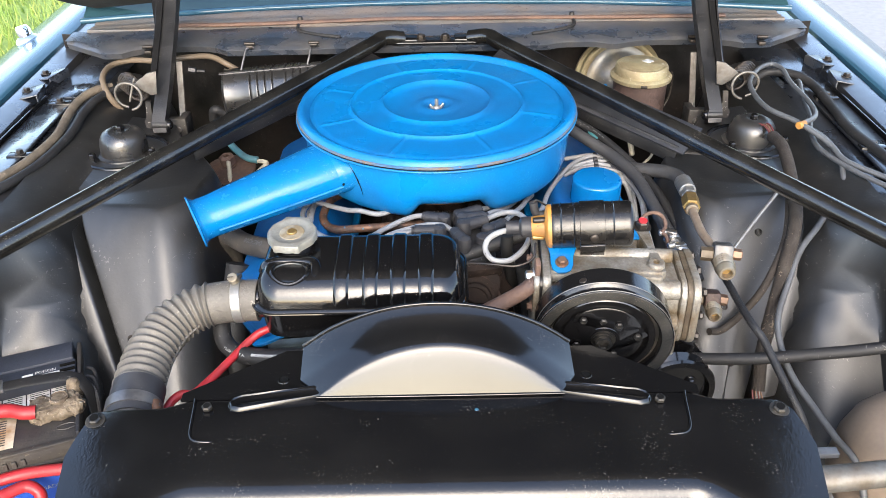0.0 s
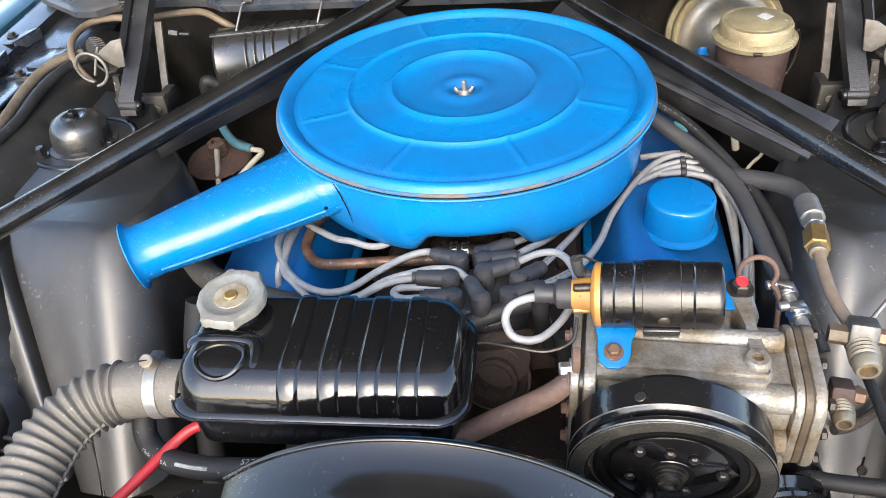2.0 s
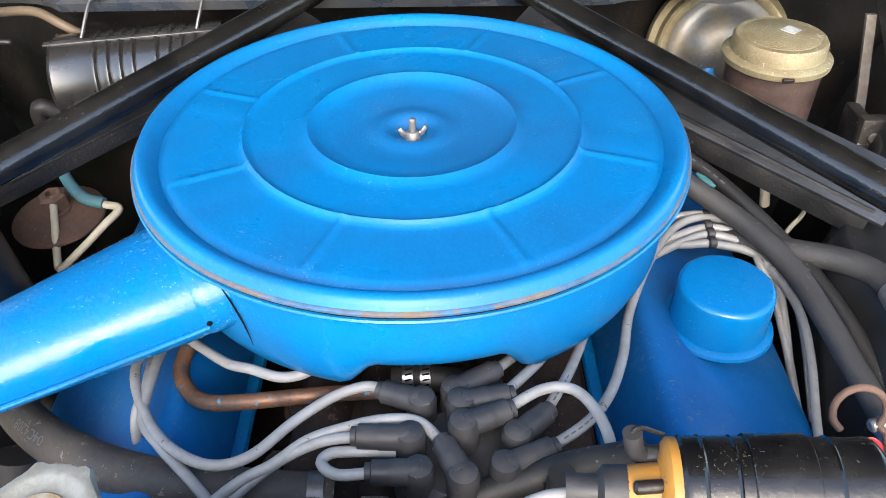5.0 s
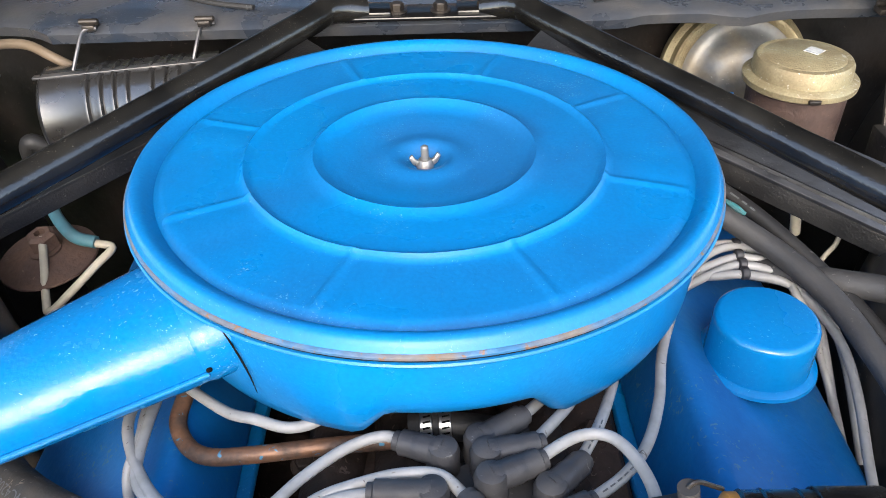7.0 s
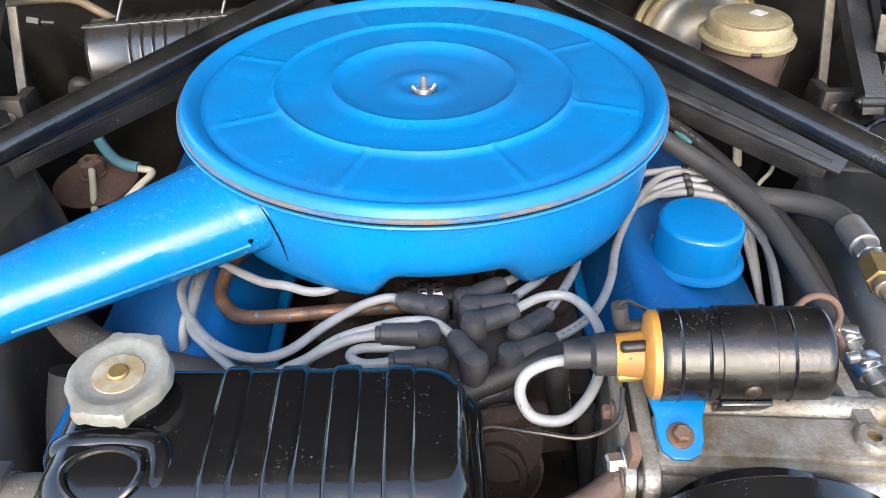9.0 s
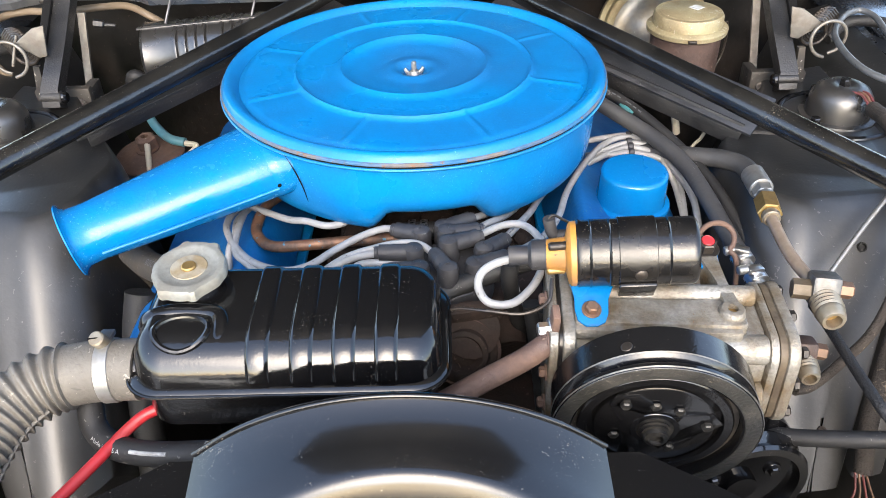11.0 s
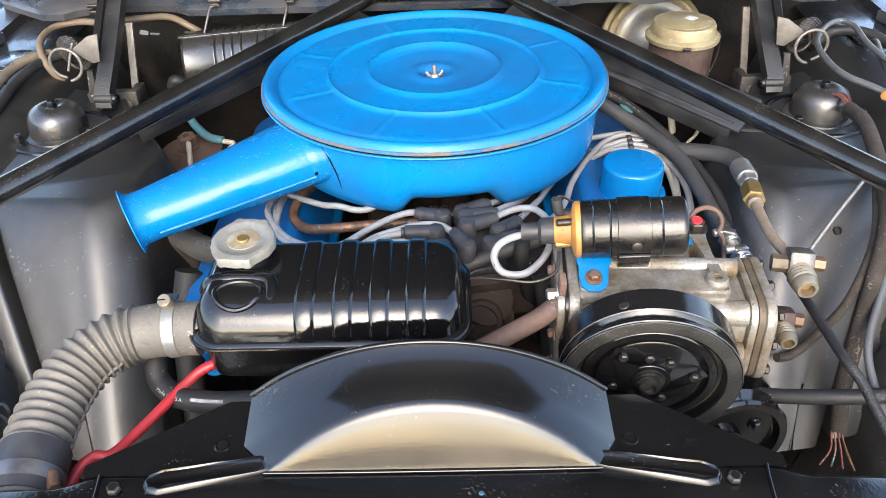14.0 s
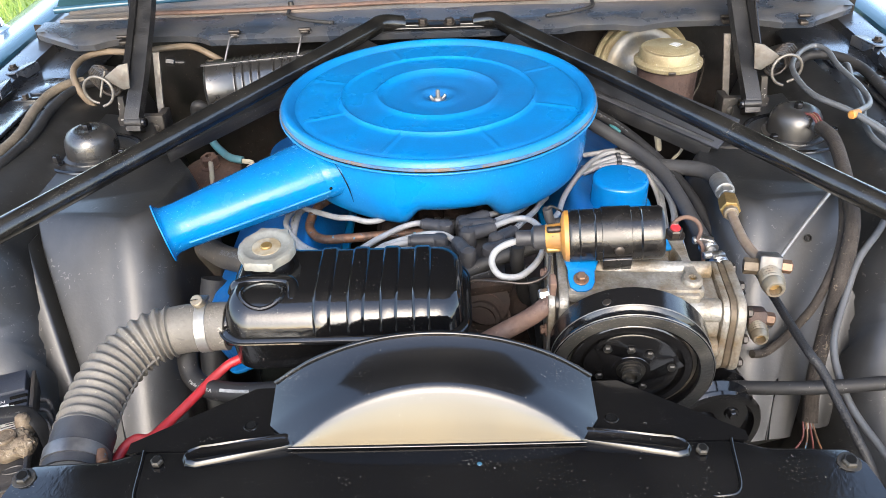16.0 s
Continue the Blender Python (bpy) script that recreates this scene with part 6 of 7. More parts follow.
# ---- distributor and plug leads ----
dist = thing("distributor", "dark grey distributor cap with rubber boots", "distributor")
part("body", lathe([(0.020, -0.07), (0.022, -0.02), (0.036, -0.015), (0.040, 0.0), (0.038, 0.018), (0.030, 0.026), (0, 0.026)], 32, pose(0.030, -0.215, 0.838)), BOOT, dist)
BOOTS = [
    ((0.007, -0.189, 0.876), (-0.015, -0.180, 0.875)), ((0.027, -0.181, 0.876), (0.050, -0.164, 0.874)),
    ((0.030, -0.193, 0.879), (0.057, -0.186, 0.877)), ((0.031, -0.210, 0.880), (0.056, -0.199, 0.879)),
    ((0.061, -0.213, 0.874), (0.079, -0.195, 0.872)), ((0.053, -0.234, 0.874), (0.079, -0.222, 0.874)),
    ((0.001, -0.214, 0.875), (-0.028, -0.212, 0.874)), ((0.006, -0.235, 0.872), (-0.019, -0.235, 0.872)),
    ((0.030, -0.242, 0.876), (0.020, -0.220, 0.876)),
]
for a, b in BOOTS:
    av, bv = Vector(a), Vector(b)
    low = av + Vector((0, 0, -0.016))
    bt = thing("spark_plug_boot", "dark grey rubber elbow boot on the distributor", "boot", "distributor boots")
    part("socket", lathe([(0.0085, 0), (0.0092, 0.004), (0.0088, 0.012), (0.0092, 0.017), (0.0078, 0.0215), (0.0035, 0.0235), (0, 0.0236)], 20, along(low, av + Vector((0, 0, 0.004)))), BOOT, bt)
    way = (bv - av).normalized()
    part("sleeve", sweep([av, av.lerp(bv, 0.35), av.lerp(bv, 0.7), bv, bv + way * 0.004], lambda s: 0.0083 if s < 0.15 else 0.0076 if s < 0.55 else 0.0072 if s < 0.88 else 0.0056, 18, 6), BOOT, bt)
LEADS = [
    [(-0.011, -0.181, 0.874), (-0.025, -0.173, 0.872), (-0.045, -0.177, 0.868), (-0.067, -0.194, 0.866), (-0.088, -0.220, 0.868), (-0.109, -0.226, 0.868), (-0.134, -0.213, 0.866), (-0.155, -0.189, 0.864), (-0.173, -0.152, 0.862), (-0.173, -0.119, 0.858), (-0.165, -0.090, 0.845)],
    [(0.021, -0.222, 0.876), (0.006, -0.204, 0.876), (-0.014, -0.202, 0.876), (-0.036, -0.204, 0.872), (-0.058, -0.210, 0.868), (-0.076, -0.223, 0.864), (-0.092, -0.232, 0.862), (-0.112, -0.245, 0.853), (-0.135, -0.262, 0.835), (-0.15, -0.29, 0.80)],
    [(-0.024, -0.212, 0.874), (-0.048, -0.212, 0.870), (-0.070, -0.219, 0.864), (-0.090, -0.233, 0.858), (-0.107, -0.247, 0.848), (-0.13, -0.27, 0.83), (-0.145, -0.295, 0.80)],
    [(-0.007, -0.217, 0.866), (-0.026, -0.217, 0.867), (-0.043, -0.218, 0.867), (-0.048, -0.225, 0.867), (-0.038, -0.234, 0.869), (-0.017, -0.235, 0.872)],
    [(0.048, -0.165, 0.874), (0.059, -0.151, 0.868), (0.070, -0.130, 0.858), (0.078, -0.10, 0.845), (0.085, -0.07, 0.83)],
    [(0.054, -0.186, 0.877), (0.070, -0.163, 0.870), (0.083, -0.140, 0.860), (0.095, -0.11, 0.848), (0.105, -0.07, 0.83)],
    [(0.077, -0.197, 0.872), (0.094, -0.166, 0.868), (0.109, -0.128, 0.857), (0.118, -0.10, 0.85), (0.13, -0.06, 0.835)],
    [(0.076, -0.223, 0.874), (0.100, -0.204, 0.872), (0.118, -0.180, 0.868), (0.134, -0.142, 0.862), (0.148, -0.094, 0.858), (0.174, -0.037, 0.856), (0.200, 0.001, 0.856), (0.226, 0.013, 0.857), (0.252, 0.004, 0.852), (0.268, -0.018, 0.84)],
    [(0.185, 0.020, 0.850), (0.205, 0.018, 0.854), (0.228, 0.016, 0.857), (0.253, 0.002, 0.854), (0.271, -0.016, 0.846), (0.281, -0.040, 0.834), (0.288, -0.070, 0.81), (0.288, -0.12, 0.77)],
    [(0.180, -0.012, 0.848), (0.204, -0.004, 0.853), (0.226, 0.001, 0.856), (0.251, -0.006, 0.854), (0.265, -0.023, 0.846), (0.272, -0.040, 0.835), (0.276, -0.065, 0.81), (0.28, -0.10, 0.77)],
    [(0.178, -0.022, 0.845), (0.204, -0.012, 0.852), (0.226, -0.007, 0.855), (0.253, -0.017, 0.852), (0.259, -0.035, 0.845), (0.268, -0.045, 0.83), (0.276, -0.075, 0.80), (0.28, -0.11, 0.77)],
    [(0.180, -0.004, 0.845), (0.204, -0.014, 0.851), (0.225, -0.017, 0.854), (0.255, -0.024, 0.85), (0.270, -0.045, 0.842), (0.279, -0.072, 0.832), (0.278, -0.105, 0.82), (0.270, -0.150, 0.805), (0.262, -0.20, 0.79)],
    [(-0.163, -0.100, 0.850), (-0.168, -0.131, 0.856), (-0.163, -0.164, 0.862), (-0.166, -0.180, 0.856), (-0.167, -0.188, 0.835), (-0.167, -0.192, 0.80)],
    [(-0.032, -0.118, 0.886), (-0.044, -0.138, 0.878), (-0.054, -0.150, 0.872), (-0.065, -0.160, 0.870), (-0.080, -0.163, 0.870), (-0.098, -0.158, 0.872), (-0.115, -0.149, 0.868), (-0.138, -0.128, 0.862), (-0.160, -0.105, 0.855)],
    [(-0.165, -0.110, 0.853), (-0.162, -0.150, 0.862), (-0.158, -0.188, 0.863), (-0.143, -0.208, 0.862), (-0.118, -0.232, 0.858), (-0.095, -0.255, 0.845), (-0.08, -0.28, 0.82)],
]
for number, line in enumerate(LEADS):
    lead = thing("plug_lead", "pale grey silicone spark plug lead", "wire", "spark plug leads")
    part("wire", sweep(line, 0.0033, 12, 8), PLUG_WIRE, lead)
    if number in (6, 7):
        at = hose_place(line, 0.0033, 0.0, 25)
        for k in range(5):
            x0 = 0.012 + 0.0055 * k
            part("print_bar", sweep([at(x0, 0, -0.0004), at(x0 + 0.0018, 0, -0.0004), at(x0 + 0.0034, 0, -0.0004)], 0.0006, 6, 1), WIRE_GREY, lead)
coil_lead = thing("coil_lead", "pale grey coil lead looping to the distributor", "wire")
part("wire", sweep([(0.054, -0.199, 0.879), (0.078, -0.184, 0.880), (0.096, -0.187, 0.882), (0.107, -0.209, 0.884), (0.109, -0.235, 0.884), (0.099, -0.269, 0.884), (0.080, -0.294, 0.884), (0.061, -0.296, 0.886), (0.053, -0.286, 0.893), (0.056, -0.279, 0.902), (0.067, -0.278, 0.910), (0.082, -0.280, 0.916)], 0.0033, 14, 8), PLUG_WIRE, coil_lead)
clipb = thing("lead_separator", "small black plastic lead separator comb", "clip")
for p in ((0.228, 0.016, 0.857), (0.226, 0.002, 0.857), (0.226, -0.007, 0.856), (0.225, -0.017, 0.855)):
    part("clip", rod((p[0] - 0.003, p[1], p[2]), (p[0] + 0.003, p[1], p[2]), 0.0047, 14), BOOT, clipb)

# ---- pipes and hoses ----


def pipe(name, label, line, r, material, group="", seg=16, category="hose", sub=8):
    t = thing(name, label, category, group)
    part("run", sweep(line, r, seg, sub), material, t)
    return t


pipe("fuel_pipe", "tarnished copper fuel pipe in front of the manifold", [(-0.120, -0.060, 0.848), (-0.142, -0.100, 0.856), (-0.150, -0.133, 0.852), (-0.144, -0.151, 0.848), (-0.129, -0.163, 0.848), (-0.104, -0.165, 0.85), (-0.059, -0.160, 0.85), (-0.017, -0.157, 0.85), (0.006, -0.156, 0.85)], 0.0052, COPPER, category="pipe")
pcv = pipe("crankcase_hose", "short black hose with worm drive clamps", [(-0.012, -0.150, 0.852), (0.005, -0.150, 0.854), (0.030, -0.152, 0.852), (0.055, -0.150, 0.845)], 0.0085, RUBBER)
for x in (-0.002, 0.009):
    clamp = part("hose_clamp", rod((x - 0.0035, -0.150, 0.8535), (x + 0.0035, -0.150, 0.854), 0.0098, 24, bevel=0.0003), STEEL, pcv, "perforated steel worm clamp")
    for k in range(9):
        a = radians(40 + 20 * k)
        part("worm_slot", box(0.0045, 0.0011, 0.0006, 0, pose(x, -0.150, 0.85375, -90 + math.degrees(a), 0, 0) @ pose(0, 0, 0.0097, 0, 0, 12)), SLOT, clamp, smooth=0)
BYPASS = [(-0.292, -0.075, 0.74), (-0.290, -0.095, 0.79), (-0.278, -0.125, 0.818), (-0.250, -0.158, 0.826), (-0.215, -0.187, 0.836), (-0.175, -0.208, 0.841), (-0.130, -0.220, 0.841), (-0.085, -0.223, 0.838), (-0.045, -0.222, 0.832)]
byp = pipe("bypass_hose", "dusty black coolant hose with an elbow", BYPASS, 0.0135, OLD_BLACK)
lettering("04C4208", 0.009, byp, hose_place(BYPASS[::-1], 0.0135, 0.178, -20), material=WIRE_GREY)
part("dirt_patch", sweep([hose_place(BYPASS, 0.0135, 0.0, -10)(0.107 + 0.004 * k, 0.0, -0.0016) for k in range(4)], 0.0022, 8, 2), SULPHATE, byp, "tan dirt patch")
part("end_clamp", rod((-0.06, -0.2225, 0.834), (-0.050, -0.2222, 0.833), 0.0144, 28, bevel=0.0004), STRAP_STEEL, byp)
pipe("lower_hose", "black rubber hose running down beside the engine", [(-0.262, -0.165, 0.80), (-0.268, -0.185, 0.76), (-0.27, -0.21, 0.70), (-0.27, -0.24, 0.60)], 0.016, RUBBER)
pipe("vacuum_hose", "black hose behind the ignition coil", [(0.125, -0.238, 0.893), (0.118, -0.238, 0.888), (0.086, -0.236, 0.876), (0.051, -0.240, 0.864), (0.023, -0.248, 0.856), (-0.005, -0.260, 0.85), (-0.03, -0.27, 0.84)], 0.0085, RUBBER)
hh = pipe("heater_hose", "dark grey rubber heater hose with teal paint", [(0.150, 0.105, 0.888), (0.172, 0.070, 0.890), (0.196, 0.040, 0.886), (0.230, 0.010, 0.874), (0.253, -0.018, 0.867), (0.271, -0.056, 0.861), (0.280, -0.101, 0.855), (0.287, -0.145, 0.847), (0.2945, -0.192, 0.839)], 0.0082, DARK_HOSE)
part("teal_paint", sweep([(0.2175, 0.0265, 0.8895), (0.2235, 0.0205, 0.8870), (0.2295, 0.0145, 0.8848)], lambda s: 0.0012 + 0.0012 * math.sin(3.1 * s), 8), mat("teal_paint_smear", (0.02, 0.13, 0.14), 0.5, col2=(0.04, 0.05, 0.05), mix=0.9, scale=120), hh, "teal paint smear")
for x, y, z, turn in ((0.2935, -0.188, 0.8400, -14), (0.3005, -0.209, 0.8340, 16)):
    clamp = part("hose_clamp", rod((x - 0.0012, y + 0.005, z + 0.001), (x + 0.0012, y - 0.005, z - 0.001), 0.0097, 24, bevel=0.0003), STEEL, hh, "bright steel worm drive clamp")
    part("worm_housing", box(0.016, 0.0085, 0.006, 0.001, pose(x - 0.004, y, z + 0.0105, 0, 8, turn)), STEEL, clamp)
    part("worm_screw", rod((x - 0.010, y - 0.001, z + 0.0120), (x - 0.019, y - 0.002, z + 0.0108), 0.0042, 14), ZINC, clamp)
part("stub_pipe", rod((0.2935, -0.188, 0.840), (0.3035, -0.222, 0.8305), 0.0060, 16), ZINC, hh)
hh2 = pipe("thin_black_hose", "thin black hose with white lettering beside the heater hose", [(0.155, 0.125, 0.893), (0.190, 0.085, 0.890), (0.235, 0.040, 0.878), (0.275, -0.020, 0.860), (0.300, -0.080, 0.845), (0.318, -0.150, 0.820), (0.330, -0.21, 0.79)], 0.006, RUBBER)
THIN = [(0.155, 0.125, 0.893), (0.190, 0.085, 0.890), (0.235, 0.040, 0.878), (0.275, -0.020, 0.860), (0.300, -0.080, 0.845), (0.318, -0.150, 0.820), (0.330, -0.21, 0.79)]
for k in range(8):
    at = hose_place(THIN, 0.006, 0.0, 35)
    x0 = 0.075 + 0.0075 * k + (0.004 if k % 5 == 4 else 0)
    part("print_bar", sweep([at(x0, 0.0, -0.0007), at(x0 + 0.002, 0.0, -0.0007), at(x0 + 0.0045, 0.0, -0.0007)], 0.001, 6, 1), WIRE_GREY, hh2)
ac = pipe("refrigerant_hose", "grey black refrigerant hose with crimped fitting", [(0.235, 0.002, 0.846), (0.258, -0.015, 0.852), (0.283, -0.033, 0.858), (0.307, -0.050, 0.864), (0.322, -0.070, 0.868), (0.327, -0.092, 0.869)], 0.0095, DARK_HOSE)
part("crimp", rod((0.3268, -0.090, 0.869), (0.3262, -0.120, 0.870), 0.0112, 24), ZINC, ac)
part("hex_end", hexagon((0.3262, -0.120, 0.870), (0.3250, -0.133, 0.8705), 0.0100), ZINC, ac)
part("brass_nut", hexagon((0.3235, -0.140, 0.8710), (0.3190, -0.165, 0.8720), 0.0112), BRASS, ac)
part("neck", rod((0.3252, -0.131, 0.8705), (0.3233, -0.142, 0.8711), 0.0085, 20), ZINC, ac)
part("knurl", rod((0.3190, -0.165, 0.8720), (0.3180, -0.173, 0.8722), 0.0080, 20), BEIGE_METAL, ac)
part("metal_tube", sweep([(0.3182, -0.171, 0.8722), (0.317, -0.197, 0.871), (0.3165, -0.223, 0.871), (0.319, -0.246, 0.871), (0.323, -0.266, 0.872)], 0.0052, 16), mat("brown_stained_steel_tube", (0.28, 0.22, 0.16), 0.45, metal=0.5, col2=(0.16, 0.10, 0.07), scale=70), ac, "brown stained metal tube")
rb = pipe("support_strut", "rusty tubular strut with flattened bolted end", [(0.103, -0.333, 0.879), (0.085, -0.341, 0.870), (0.055, -0.349, 0.857), (0.020, -0.358, 0.841), (-0.03, -0.37, 0.817)], 0.0085, RUST, category="strut")
part("flat_end", box(0.006, 0.014, 0.036, 0.002, pose(0.1065, -0.328, 0.889, 12, 0, 0)), RUST, rb)
bolt((0.104, -0.327, 0.886), (0.094, -0.328, 0.886), 0.0055, rb, STEEL)

DOWN = [(0.080, -0.252, 0.892), (0.080, -0.250, 0.870), (0.086, -0.240, 0.835), (0.098, -0.226, 0.775), (0.113, -0.213, 0.716)]
dh = pipe("printed_hose", "black hose with faint white print beside the compressor", DOWN, 0.0072, RUBBER)
for k in range(7):
    at = hose_place(DOWN, 0.0072, 0.0, 70)
    part("print_bar", sweep([at(0.03 + 0.011 * k, 0.0, -0.0006), at(0.034 + 0.011 * k, 0.0, -0.0006), at(0.037 + 0.011 * k, 0.0, -0.0006)], 0.0009, 6, 1), TEXT_WHITE, dh)
ring_pts = [(0.266 + 0.016 * math.cos(radians(a)), -0.188 + 0.006 * math.sin(radians(a)), 0.862 + 0.014 * math.sin(radians(a))) for a in range(-40, 260, 30)]
eye = thing("hanging_hook", "rusty wire hook ring behind the compressor", "hook")
part("ring", sweep(ring_pts, 0.0024, 10), RUST, eye)
part("shank", sweep([ring_pts[0], (0.284, -0.196, 0.846), (0.287, -0.200, 0.82), (0.287, -0.205, 0.78)], 0.0024, 10), RUST, eye)

# ---- compressor fittings ----
for (cx, cy, cz), size, body in (((0.326, -0.272, 0.872), 1.0, WORN_EDGE), ((0.322, -0.278, 0.812), 0.82, DARK_RUST)):
    fit_ = thing("service_valve", "grey compressor service valve with bronze nut and open port", "valve", "compressor valves")
    part("body", box(0.022 * size, 0.022, 0.026 * size, 0.003, pose(cx, cy, cz, -20, 0, -10)), body, fit_)
    part("hex", hexagon((cx - 0.024, cy + 0.003, cz), (cx - 0.010, cy, cz), 0.0082 * size), GASKET, fit_)
    part("side_nut", hexagon((cx + 0.008 * size, cy - 0.002, cz + 0.002), (cx + 0.021 * size, cy - 0.004, cz + 0.001), 0.0068), BRONZE, fit_)
    a, b = Vector((cx - 0.001, cy - 0.006, cz - 0.004)), Vector((cx - 0.003, cy - 0.006 - 0.027 * size, cz - 0.005))
    n = (b - a).length
    prof = [(0, 0), (0.0105 * size, 0)]
    for k in range(5):
        prof += [((0.0118 if k < 4 else 0.0112) * size, 0.003 + n * 0.14 * k), (0.0106 * size, 0.003 + n * (0.14 * k + 0.07))]
    prof += [(0.0098 * size, n - 0.002), (0.0085 * size, n), (0.0062 * size, n), (0.0058 * size, n - 0.010), (0, n - 0.010)]
    part("threaded_port", lathe(prof, 28, along(a, b)), BEIGE_METAL, fit_)
    part("port_bore", lathe([(0, 0.0), (0.0058 * size, 0.0), (0.0058 * size, 0.0015), (0, 0.0015)], 20, along(a, b) @ pose(0, 0, n - 0.0098)), BRASS, fit_)

BRAID = mat("black_braided_cover", (0.008, 0.008, 0.009), 0.45, col2=(0.028, 0.027, 0.026), mix=0.5, scale=420, grain=0.4, bump=0.9, bump_scale=700, spec=0.4)
pipe("braided_hose", "thin black braided hose in front of the apron", [(0.331, -0.255, 0.842), (0.331, -0.290, 0.846), (0.329, -0.335, 0.851), (0.330, -0.378, 0.853), (0.338, -0.394, 0.845), (0.346, -0.420, 0.83), (0.354, -0.446, 0.815), (0.363, -0.465, 0.797), (0.372, -0.485, 0.765), (0.38, -0.50, 0.70)], 0.0042, BRAID)
pipe("drain_hose", "black rubber hose across the inner apron", [(0.235, -0.280, 0.745), (0.262, -0.305, 0.752), (0.300, -0.325, 0.762), (0.332, -0.335, 0.769), (0.375, -0.343, 0.776), (0.420, -0.352, 0.788), (0.470, -0.362, 0.802), (0.53, -0.372, 0.822), (0.60, -0.38, 0.85)], 0.0070, RUBBER)
pipe("grey_cable", "grey insulated cable hanging along the apron", [(0.535, -0.110, 0.885), (0.505, -0.150, 0.872), (0.470, -0.195, 0.862), (0.440, -0.225, 0.846), (0.420, -0.255, 0.822), (0.398, -0.295, 0.795), (0.395, -0.328, 0.775), (0.400, -0.360, 0.76), (0.411, -0.396, 0.75), (0.420, -0.438, 0.745), (0.431, -0.468, 0.738), (0.44, -0.49, 0.70)], 0.0038, WIRE_GREY, category="cable")
DULL_RED = mat("dull_red_wire", (0.10, 0.02, 0.018), 0.5, col2=(0.05, 0.02, 0.015), scale=90)
loom = pipe("wiring_loom", "brown cloth taped wiring loom with red wires", [(0.470, -0.010, 0.895), (0.466, -0.060, 0.900), (0.455, -0.130, 0.886), (0.440, -0.195, 0.868), (0.418, -0.240, 0.83), (0.404, -0.265, 0.79), (0.392, -0.290, 0.735), (0.386, -0.315, 0.70)], 0.008, LOOM, category="loom")
for k in range(4):
    part("loose_wire", sweep([(0.385 + 0.003 * (k - 2), -0.315, 0.702), (0.386 + 0.005 * (k - 2), -0.328, 0.690), (0.388 + 0.012 * (k - 2), -0.338, 0.680 - 0.003 * k)], 0.0011, 6), COPPER if k % 2 else DULL_RED, loom)
for k in range(3):
    part("stripped_wire", sweep([(0.469 + 0.003 * (k - 1), -0.012, 0.897), (0.466 + 0.004 * (k - 1), 0.004, 0.904), (0.460 + 0.007 * (k - 1), 0.016, 0.903)], 0.0014, 6), DULL_RED if k != 1 else COPPER, loom)
pipe("second_loom", "second brown taped loom beside the first", [(0.452, -0.13, 0.882), (0.430, -0.20, 0.85), (0.398, -0.245, 0.81), (0.375, -0.25, 0.77), (0.350, -0.26, 0.752), (0.33, -0.27, 0.757)], 0.0045, LOOM, category="loom")
pipe("earth_rod", "thin grey control rod to the shock tower", [(0.428, -0.153, 0.884), (0.40, -0.175, 0.861), (0.372, -0.20, 0.84), (0.345, -0.225, 0.82)], 0.0022, ZINC, category="rod")
pipe("battery_cable", "red battery cable behind the bellows hose", [(-0.155, -0.345, 0.842), (-0.19, -0.354, 0.838), (-0.208, -0.365, 0.830), (-0.224, -0.390, 0.825), (-0.241, -0.417, 0.821), (-0.251, -0.437, 0.823), (-0.262, -0.441, 0.826), (-0.272, -0.455, 0.822), (-0.278, -0.49, 0.81)], 0.0044, RED, category="cable")
OVER = [(-0.240, -0.330, 0.850), (-0.238, -0.350, 0.836), (-0.232, -0.362, 0.826), (-0.215, -0.374, 0.822), (-0.186, -0.382, 0.823), (-0.149, -0.385, 0.826), (-0.10, -0.385, 0.829), (-0.04, -0.384, 0.830), (0.02, -0.38, 0.826), (0.05, -0.36, 0.81)]
over = pipe("radiator_overflow_hose", "black heater hose with white lettering under the tank", OVER, 0.0095, RUBBER)
lettering("Made in U.S.A.", 0.0044, over, hose_place(OVER, 0.0095, 0.047, 58))
for x0, x1 in ((0.080, 0.108), (0.235, 0.27)):
    st = [hose_place(OVER, 0.0095, 0.0, 52)(x0 + (x1 - x0) * k / 6, 0.002, -0.0006) for k in range(7)]
    part("white_stripe", sweep(st, 0.0017, 8, 2), TEXT_WHITE, over)
lettering("5270  Safety Stripe  Heater Hose", 0.0072, over, hose_place(OVER, 0.0095, 0.134, 14))

# ---- vacuum diaphragm ----
dia = thing("vacuum_valve", "rust brown round vacuum diaphragm with cream tubes", "valve")
part("disc", lathe([(0, 0), (0.020, 0), (0.040, 0.010), (0.042, 0.012), (0.0415, 0.014), (0.031, 0.017), (0.014, 0.021), (0.014, 0.023), (0, 0.023)], 44, pose(-0.329, 0.104, 0.787, 6, -3)), RUST, dia)
part("nut", lathe([(0.0125, 0), (0.0125, 0.014), (0.009, 0.017), (0.005, 0.017), (0.005, 0.012), (0, 0.012)], 6, pose(-0.330, 0.105, 0.808, 6, -3)), RUST, dia)
part("stem", rod((-0.333, 0.105, 0.70), (-0.333, 0.108, 0.792), 0.012, 16), DARK_STEEL, dia)
part("cream_tube", sweep([(-0.328, 0.100, 0.822), (-0.324, 0.082, 0.808), (-0.319, 0.057, 0.788), (-0.314, 0.048, 0.783), (-0.296, 0.054, 0.797), (-0.276, 0.072, 0.812), (-0.266, 0.088, 0.818), (-0.280, 0.092, 0.820)], 0.0035, 10, 6), CREAM_TUBE, dia)
